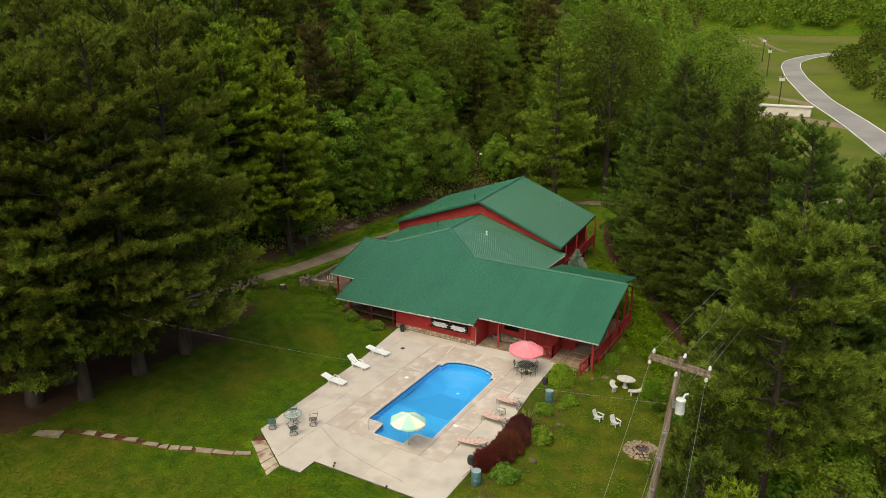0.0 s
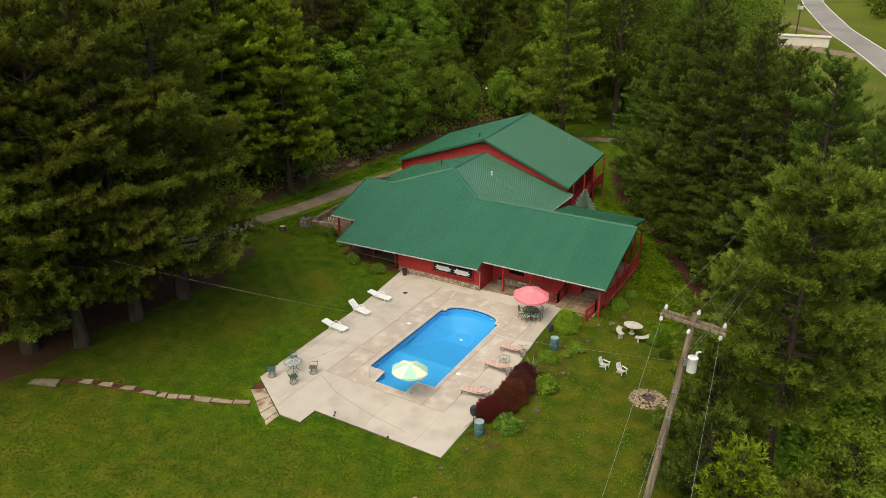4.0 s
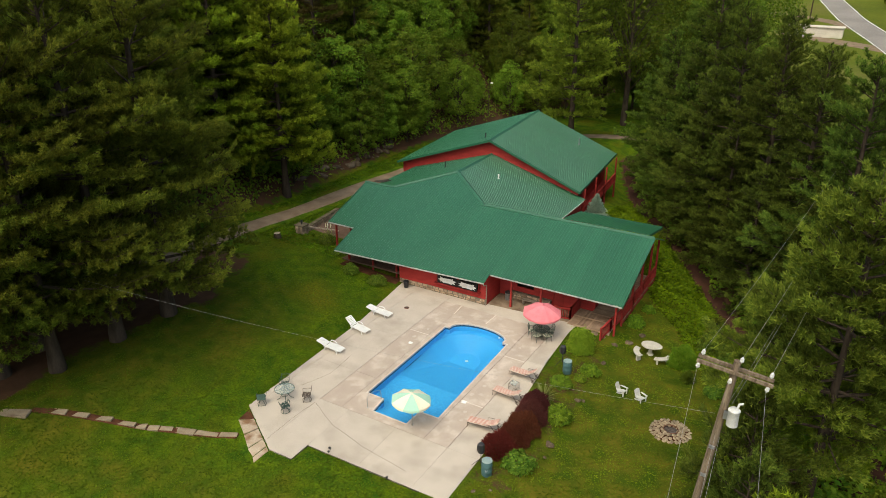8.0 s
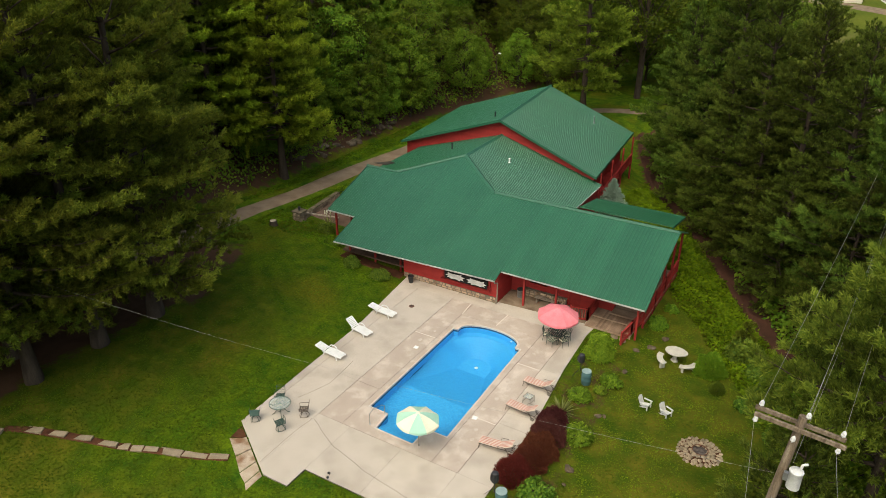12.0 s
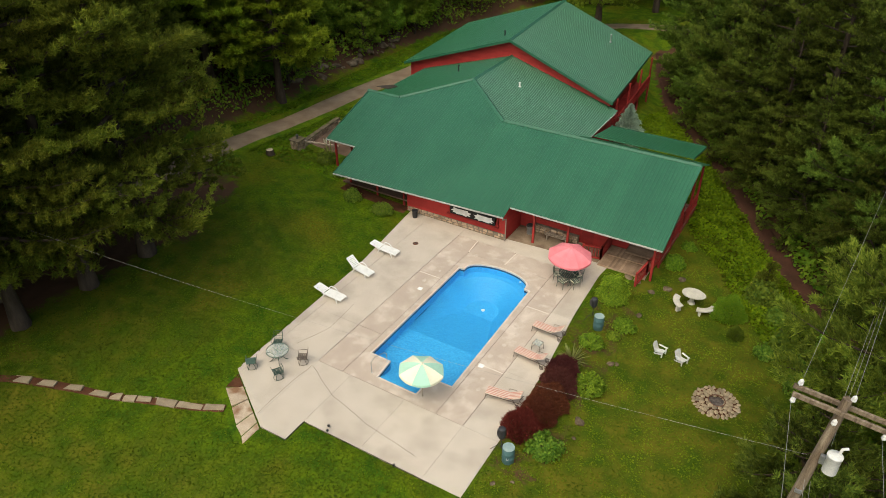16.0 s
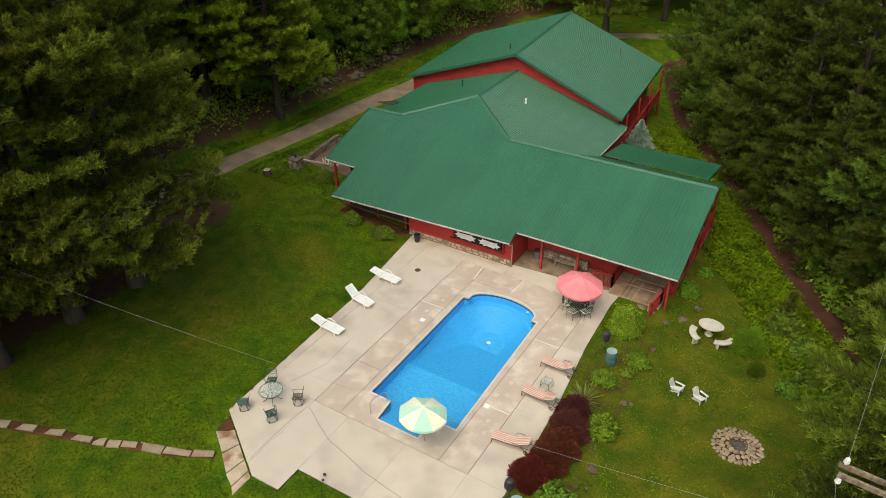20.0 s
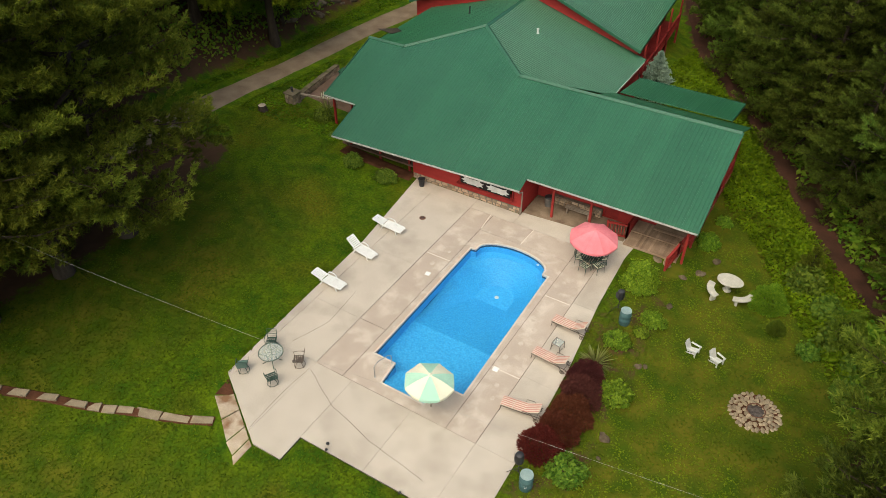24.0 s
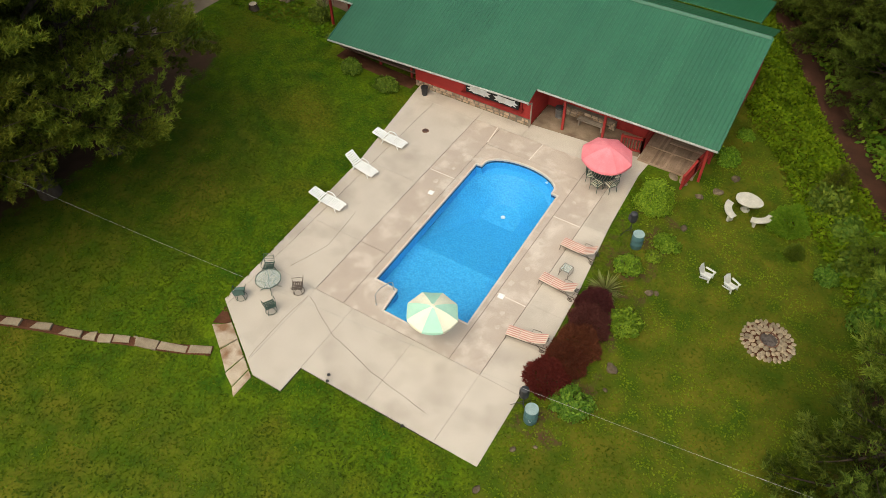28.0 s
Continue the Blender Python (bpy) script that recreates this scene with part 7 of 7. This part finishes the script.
def shrub(name, x, y, rx, ry, h, mat, n, size, label, seed, group="", needle=False):
    rng = np.random.default_rng(seed)
    S = thing(name, pose(x, y, ground(x, y) - 0.05), label, "shrub", group)
    d = unit(rng.normal(0, 1, (n, 3)))
    d[:, 2] = np.abs(d[:, 2])
    lump = 1 + 0.10 * np.sin(d[:, 0] * 5 + seed) * np.cos(d[:, 1] * 6 + 1.3 * seed) + 0.08 * np.sin(d[:, 2] * 9 + d[:, 0] * 7) + 0.05 * np.sin(d[:, 0] * 17 + seed) * np.sin(d[:, 1] * 19)
    q = d * (lump * rng.uniform(0.35, 1.0, n) ** 0.33)[:, None]
    if not needle:
        k = 60
        cd = unit(rng.normal(0, 1, (k, 3)))
        cd[:, 2] = np.abs(cd[:, 2])
        pick = rng.integers(0, k, n)
        spray = cd[pick] * rng.uniform(0.72, 1.02, (k, 1))[pick] + rng.normal(0, 0.10, (n, 3))
        q = np.where((np.arange(n) % 5 < 3)[:, None], spray, q * 0.92)
        d = unit(q + rng.normal(0, 0.35, (n, 3)))
    q[:, 2] = np.maximum(q[:, 2], 0.02)
    p = np.stack([q[:, 0] * rx, q[:, 1] * ry, 0.08 + q[:, 2] * (h - 0.1)], 1)
    v = blades(rng, p, unit(d + np.array([0, 0, 0.5])), 4, size, size * 0.28, 0.5) if needle else leaves(rng, p, d + np.array([0, 0, 0.4]), size)
    ob = new("foliage", soup("foliage", v, 3 if needle else 4, mat))
    ob.parent = S
    b = Build()
    for k in range(9):
        a = 6.2832 * k / 9 + rng.uniform(0, 0.5)
        q = rng.uniform(0.4, 0.75)
        b.tube([(0.05 * math.cos(a), 0.05 * math.sin(a), 0), (q * rx * math.cos(a) * 0.5, q * ry * math.sin(a) * 0.5, h * 0.4), (q * rx * math.cos(a), q * ry * math.sin(a), h * 0.75)], [0.025, 0.018, 0.008], 5)
    st = b.part("stems", M_TWIG, S)
    st["kind"] = "stuff"
    return S


BED = "shrubs along the pool deck"
shrub("round_shrub", 9.55, 11.55, 0.98, 0.98, 1.65, M_SHRUB_BRIGHT, 9000, 0.06, "round glossy green shrub at the deck's corner", 1, BED)
shrub("green_shrub", 10.1, 6.9, 0.72, 0.66, 0.75, M_SHRUB, 1800, 0.07, "low loose green shrub in the bed", 2, BED)
shrub("green_shrub", 11.15, 9.35, 0.70, 0.62, 0.65, M_SHRUB, 1600, 0.07, "low loose green shrub on the side lawn", 3, BED)
shrub("green_shrub", 10.9, 8.2, 0.45, 0.42, 0.45, M_SHRUB, 900, 0.065, "small green shrub on the side lawn", 13, BED)
shrub("green_shrub", 11.3, 3.65, 0.80, 0.78, 0.95, M_SHRUB, 2300, 0.08, "rounded green shrub beside the red barberries", 4, BED)
shrub("green_shrub", 11.0, -1.35, 0.95, 0.80, 0.95, M_SHRUB_DARK, 2200, 0.085, "open leafy green shrub beside the drum", 5, BED)
M_BARB_BROWN = leaf_mat("brown_barberry_leaves", (0.075, 0.021, 0.012), (0.170, 0.052, 0.028), through=0.3)
M_BARB_PURPLE = leaf_mat("purple_barberry_leaves", (0.062, 0.017, 0.018), (0.130, 0.038, 0.036), through=0.3)
shrub("barberry_bush", 9.72, 3.75, 0.80, 0.80, 1.15, M_BARB_PURPLE, 3600, 0.13, "dense purple-red barberry bush beside the yucca", 6, BED, True)
shrub("barberry_bush", 9.95, 2.65, 0.92, 0.92, 1.25, M_BARB_PURPLE, 4600, 0.13, "dense dark purple barberry bush beside the deck", 16, BED, True)
shrub("barberry_bush", 10.0, 1.35, 0.98, 0.95, 1.20, M_BARB_BROWN, 4800, 0.13, "dense brownish-red barberry bush beside the deck", 7, BED, True)
shrub("barberry_bush", 9.92, 0.35, 0.90, 0.85, 1.10, M_BARB_BROWN, 4200, 0.13, "dense brown-red barberry bush beside the deck", 18, BED, True)
shrub("barberry_bush", 9.62, -0.85, 0.98, 0.92, 1.10, M_BARBERRY, 4600, 0.13, "dense wine-red barberry bush beside the drum", 8, BED, True)
shrub("green_shrub", 11.75, 17.3, 0.72, 0.70, 0.85, M_SHRUB, 1700, 0.08, "rounded green shrub below the red porch", 9)
shrub("green_shrub", 12.0, 19.8, 0.5, 0.5, 0.6, M_SHRUB, 900, 0.08, "small green shrub below the red porch", 19)
shrub("lawn_conifer", 15.95, 14.3, 0.95, 0.85, 1.45, M_SHRUB_BRIGHT, 3600, 0.16, "upright feathery green shrub beside the concrete table", 10, needle=True)
shrub("dark_shrub", 18.5, 11.9, 0.62, 0.60, 0.7, M_SHRUB_DARK, 1300, 0.08, "low dark green shrub at the lawn's edge", 21)
shrub("green_shrub", 20.8, 9.9, 0.95, 0.85, 0.95, M_SHRUB_DARK, 2000, 0.09, "loose green shrub on the bank above the creek", 22)
shrub("dark_shrub", 16.75, 12.6, 0.42, 0.42, 0.75, M_SHRUB_DARK, 1300, 0.14, "small dark rounded shrub at the lawn's edge", 11, needle=True)
BRINK = "leafy bushes on the creek's brink"
for x, y, r, h, k in ((17.3, 17.0, 1.05, 1.5, 51), (18.7, 15.3, 0.85, 1.2, 52), (19.7, 13.3, 1.15, 1.6, 53), (20.9, 11.7, 0.95, 1.3, 54), (22.0, 10.2, 1.1, 1.6, 56)):
    shrub("brink_bush", x, y, r, r * 0.9, h, M_SHRUB_DARK, 2600, 0.11, "loose leafy green bush on the creek's brink", k, BRINK)
WESTBED = "shrubs at the west porch"
shrub("green_shrub", -11.1, 12.75, 0.72, 0.68, 0.85, M_SHRUB_DARK, 2000, 0.075, "rounded flecked green shrub under the porch eave", 14, WESTBED)
shrub("green_shrub", -8.4, 12.75, 0.85, 0.70, 0.75, M_SHRUB_DARK, 2000, 0.075, "low spreading green shrub under the porch eave", 15, WESTBED)
shrub("green_shrub", -14.2, 14.6, 0.4, 0.4, 0.45, M_SHRUB_DARK, 700, 0.07, "small dark green shrub near the terrace", 16, WESTBED)
shrub("green_shrub", -16.4, 16.2, 0.8, 0.75, 0.95, M_SHRUB_DARK, 2000, 0.075, "dark green shrub with pale flowers near the terrace", 17, WESTBED)


def yucca(x, y, r, n, label, seed):
    rng = np.random.default_rng(seed)
    Y = thing("yucca", pose(x, y, ground(x, y)), label, "plant")
    for k in range(n):
        a, e = rng.uniform(0, 6.283), rng.uniform(0.2, 1.35)
        ln = r * rng.uniform(0.75, 1.1)
        d = Vector((math.cos(a) * math.cos(e), math.sin(a) * math.cos(e), math.sin(e)))
        s = Vector((-math.sin(a), math.cos(a), 0)) * 0.028
        mid, tip = d * ln * 0.55, d * ln + Vector((0, 0, -0.10 * ln))
        Build().add([-s * 0.6, s * 0.6, mid + s, mid - s, tip, mid + Vector((0, 0, -0.012))], [(0, 1, 2, 3), (3, 2, 4), (0, 3, 5), (1, 5, 2), (3, 4, 5), (2, 5, 4)]).part("leaf", M_YUCCA, Y)
    return Y


yucca(9.75, 5.0, 1.15, 90, "spiky yellow-green yucca beside the barberries", 3)
yucca(-17.3, 17.6, 0.9, 45, "spiky green yucca beside the terrace", 4)
for k in range(5):
    a = k * 1.25
    f = thing("yucca_flower", pose(-17.3 + 0.25 * math.cos(a), 17.6 + 0.25 * math.sin(a), ground(-17.3, 17.6)), "tall pale yucca flower stalk by the terrace", "flower", "yucca flowers")
    Build().tube([(0, 0, 0.2), (0.05 * math.cos(a), 0.05 * math.sin(a), 1.35 + 0.1 * k)], 0.012, 5).part("stalk", M_YUCCA, f)
    Build().lathe([(0.01, 1.12), (0.035, 1.16), (0.045, 1.22), (0.03, 1.30 + 0.05 * k), (0.01, 1.36 + 0.06 * k)], 7).part("blossom", M_CREAM, f, "pale cream blossom")


def stump(x, y, r, h, label):
    S = thing("tree_stump", pose(x, y, ground(x, y) - 0.05), label, "stump", "tree stumps")
    Build().lathe([(r * 1.35, 0), (r * 1.1, h * 0.4), (r, h)], 11).part("bark", M_BARK, S)
    Build().lathe([(r * 0.93, h + 0.002), (r * 0.9, h + 0.015), (0.02, h + 0.01)], 11).part("cut_face", M_GREYWOOD, S, "pale weathered cut face")


stump(-20.9, 14.6, 0.30, 0.5, "cut weathered tree stump beside the drive")
stump(21.6, 8.3, 0.22, 0.35, "grey sawn tree stump at the lawn's edge")
stump(9.6, -9.3, 0.16, 0.12, "low rotted stump in the grass")


def scatter(rng, n, box, keep):
    """Random places inside a box that satisfy keep(x, y)."""
    out = []
    while len(out) < n:
        x, y = rng.uniform(box[0], box[1]), rng.uniform(box[2], box[3])
        if keep(x, y):
            out.append((x, y, ground(x, y)))
    return np.array(out)


def stuff(name, verts, tri, mat, label, category):
    return tagged(new(name, soup(name, verts, tri, mat)), label, category, kind="stuff")


grng = np.random.default_rng(8)
HOUSE = [(-13.4, 13.2), (11.2, 13.2), (11.2, 25.2), (2.5, 25.2), (2.5, 46), (-20, 46), (-20, 25), (-14, 24)]
TERRACE = [(-20.6, 18.0), (-14.0, 16.6), (-13.4, 17.6), (-13.4, 24.5), (-22.0, 24.5)]
DECK_IN = [(-5.25, -4.9), (-1.3, -7.35), (0.25, -7.35), (0.25, -5.98), (9.12, -5.85), (9.0, 0.0), (8.8, 4.0), (8.3, 9.0), (8.1, 13.4), (8.3, 16.0), (1.0, 16.3), (-6.0, 14.0), (-6.8, 14.0), (-5.85, 6.6)]


def lawn(x, y):
    if in_poly(x, y, DECK_IN) or in_poly(x, y, HOUSE) or in_poly(x, y, TERRACE):
        return False
    if to_line(x, y, PL) < 0.26 or bare_share(x, y) > 0.5 or to_line(x, y, DRIVE) < 1.9 or math.hypot(x - fx, y - fy) < 1.25:
        return False
    if -5.1 < x < -1.2 and -8.6 < y < -5.4 and abs((x + 5.0) * 0.62 + (y + 5.9)) < 0.75:
        return False
    return to_line(x, y, CREEK) > 1.8


gp = scatter(grng, 130000, (-24, 25, -28, 26), lawn)
gp[:, 2] += grng.uniform(0.012, 0.05, len(gp))
vp = scatter(grng, 16000, (-28, -12, 14, 66), lambda x, y: lawn(x, y) and x < -13.4)
vp[:, 2] += grng.uniform(0.02, 0.08, len(vp))
stuff("verge_grass", leaves(grng, vp, np.tile([0, 0, 1.6], (len(vp), 1)), 0.12), 4, M_BLADE, "rough green grass along the drive", "grass")
east = gp[:, 0] + grng.normal(0, 1.2, len(gp)) > 9.5
stuff("grass_tufts", leaves(grng, gp[~east], np.tile([0, 0, 2.2], (int((~east).sum()), 1)), 0.055), 4, M_BLADE, "uneven mown green grass and clover", "grass")
stuff("side_lawn_grass", leaves(grng, gp[east], np.tile([0, 0, 2.2], (int(east.sum()), 1)), 0.055), 4, M_BLADE_SIDE, "thin yellow-green mown grass on the side lawn", "grass")


def edge_x(y):
    """The brink of the mown side lawn."""
    line = [(-30, 23.5), (8, 21.8), (10.5, 20.0), (12.9, 18.4), (15.8, 16.2), (19.3, 14.0), (22.6, 10.8), (31, 4.5), (60, -4)]
    for (a, p), (b, q) in zip(line, line[1:]):
        if a <= y <= b:
            return p + (q - p) * (y - a) / (b - a)
    return 30


def bank(x, y):
    return edge_x(y) + 0.5 * noise.noise((x * 0.7, y * 0.7, 3)) < x < creek_x(y) + 0.4 and to_line(x, y, CREEK) > 0.75 and not in_poly(x, y, HOUSE) and x > 2.5


bp = scatter(grng, 30000, (2, 31, 8, 55), bank)
off = grng.normal(0, 0.10, bp.shape)
off[:, 2] = grng.uniform(0.02, 0.5, len(bp)) * np.array([0.45 + 1.3 * max(0, noise.noise((x * 0.55, y * 0.55, 2)) + 0.15) for x, y, _ in bp])
stuff("bank_weeds", leaves(grng, bp + off, np.tile([0, 0, 1.0], (len(bp), 1)), 0.12), 4, M_WEED, "rank green weeds on the creek bank", "weeds")


def thicket(x, y):
    return 0.5 < x - creek_x(y) < 6.5 and to_line(x, y, CREEK) > 0.65 and noise.noise((x * 0.4, y * 0.4, 6)) > -0.3


tp = scatter(grng, 15000, (0, 36, 9, 58), thicket)
off = grng.normal(0, 0.2, tp.shape)
off[:, 2] = grng.uniform(0.05, 1.5, len(tp)) * np.array([0.3 + 0.9 * abs(noise.noise((x * 0.5, y * 0.5, 1))) * 2 for x, y, _ in tp])
stuff("creek_thicket", leaves(grng, tp + off, np.tile([-0.3, 0, 1.0], (len(tp), 1)), 0.20), 4, M_LEAF, "dark leafy thicket under the pines beyond the creek", "undergrowth")


def rough(x, y):
    return to_line(x, y, CREEK) > 1.5 and noise.noise((x * 0.3, y * 0.3, 9)) > (-0.2 if y > 6 else 0.12) and (x > 21.5 - 0.12 * (y - 5) * (y > 5) or to_line(x, y, CREEK) < 3)


rp = scatter(grng, 11000, (19, 36, -18, 16), rough)
off = grng.normal(0, 0.2, rp.shape)
off[:, 2] = grng.uniform(0.05, 1.3, len(rp)) * np.array([0.4 + 0.6 * abs(noise.noise((x * 0.4, y * 0.4, 1))) * 2 for x, y, _ in rp])
stuff("rough_undergrowth", leaves(grng, rp + off, np.tile([0, 0, 1.0], (len(rp), 1)), 0.22), 4, M_LEAF, "tangled green undergrowth beside the side lawn", "undergrowth")


def slope(x, y):
    b = hill_line(y) - x
    return b > 0.9


hp = scatter(grng, 110000, (-70, -8, -12, 118), slope)
off = grng.normal(0, 0.4, hp.shape)
off[:, 2] = grng.uniform(0.1, 2.6, len(hp)) * np.array([0.25 + 1.2 * max(0, noise.noise((x * 0.22, y * 0.22, 4)) + 0.25) for x, y, _ in hp])
stuff("hillside_undergrowth", leaves(grng, hp + off, np.tile([0.6, -0.2, 0.8], (len(hp), 1)), 0.19), 4, M_LEAF, "dense leafy undergrowth on the hillside", "undergrowth")
ledge = tagged(new("rock_ledge"), "broken brown rock ledge along the foot of the hill", "rock ledge", kind="structure")
for k in range(22):
    y = 28 + k * 0.85 + trng.uniform(-0.3, 0.3)
    x = hill_line(y) - 0.6 - trng.uniform(0, 0.9)
    s = trng.uniform(0.2, 0.75)
    boulder(ledge, "rock", x, y, ground(x, y) + 0.05, s * 0.7, s * 1.3, s * 0.7, M_LEDGE, trng)

# ---- the far valley ----
fw = []
fpts = scatter(grng, 2100, (-330, 190, 525, 640), lambda x, y: True)
fpts = np.concatenate([fpts, scatter(grng, 500, (-110, -40, 230, 525), lambda x, y: x < hill_line(y) - 4)])
for k in range(70):
    d = unit(grng.normal(0, 1, fpts.shape))
    d[:, 2] = np.abs(d[:, 2])
    rad = 4.0 + 2.0 * ((fpts[:, :1] * 7.3) % 1)
    fw.append((fpts + d * rad * np.array([1, 1, 1.6]) + np.array([0, 0, 2.0]), d))
stuff("far_woods", leaves(grng, np.concatenate([a for a, _ in fw]), np.concatenate([b for _, b in fw]), 0.95), 4, M_LEAF, "distant green wooded ridge beyond the road", "woods")
hw, hd = [], []
rpts = scatter(grng, 620, (8, 100, 152, 384), lambda x, y: x > far_foot(y) + 1.5)
for k in range(110):
    d = unit(grng.normal(0, 1, rpts.shape))
    d[:, 2] = np.abs(d[:, 2])
    rad = 2.2 + 1.8 * ((rpts[:, :1] * 7.3) % 1)
    hw.append(rpts + d * rad * np.array([1, 1, 1.7]) * grng.uniform(0.75, 1.05, (len(rpts), 1)) + np.array([0, 0, 1.0]))
    hd.append(d)
stuff("roadside_wood", leaves(grng, np.concatenate(hw), np.concatenate(hd), 0.5), 4, M_LEAF, "green wooded hillside beyond the road", "woods")
M_PALECONC = noise_mat("pale_concrete_wall", (0.50, 0.46, 0.38), (0.58, 0.54, 0.46), 0.5, 4, 0.9, 0.2)
lw = thing("concrete_building", pose(7, 187.5, ground(7, 187.5)), "long low pale concrete building beside the road", "building")
Build().box(-6.6, 6.6, 0, 4.0, -0.2, 2.6).part("wall", M_PALECONC, lw)
Build().box(-6.9, 6.9, -0.3, 4.3, 2.6, 2.8).part("roof", M_PALECONC, lw, "flat pale roof")
for x, y, h in ((5, 191, 11.0), (-9, 279, 11.0), (-18, 334, 11.0)):
    up = thing("utility_pole", pose(x, y, ground(x, y)), "distant dark timber utility pole beside the road", "power pole", "roadside poles")
    Build().tube([(0, 0, -0.3), (0, 0, h)], [0.2, 0.13], 8).part("pole", M_BARK, up)
    Build().box(-1.2, 1.2, -0.06, 0.06, h - 0.7, h - 0.55).part("crossarm", M_GREYWOOD, up)
    for q in (-0.5, 0.0, 0.5):
        Build().lathe([(0.2, -0.5), (0.2, 0.4), (0.05, 0.45)], 8).part("transformer", M_PORC, up, at=pose(q, -0.25, h - 1.4))
rs = thing("road_sign", pose(36, 255, ground(36, 255)), "small white sign on a post beside the road", "sign")
Build().tube([(0, 0, -0.2), (0, 0, 2.2)], 0.05, 6).part("post", M_GALV, rs)
Build().box(-0.35, 0.35, -0.04, 0.0, 1.5, 2.3).part("panel", M_WHITE, rs)
yl = thing("yard_light", pose(-25.6, 65.5, ground(-25.6, 65.5) - 0.2), "yard light on a slim pole among the trees", "lamp")
Build().tube([(0, 0, 0), (0, 0, 5.2), (0.5, -0.3, 5.4)], 0.05, 8).part("pole", M_BARK, yl)
Build().lathe([(0.22, 0.0), (0.22, 0.08), (0.08, 0.16), (0.03, 0.18)], 12).part("head", M_WHITE, yl, at=pose(0.6, -0.35, 5.3))
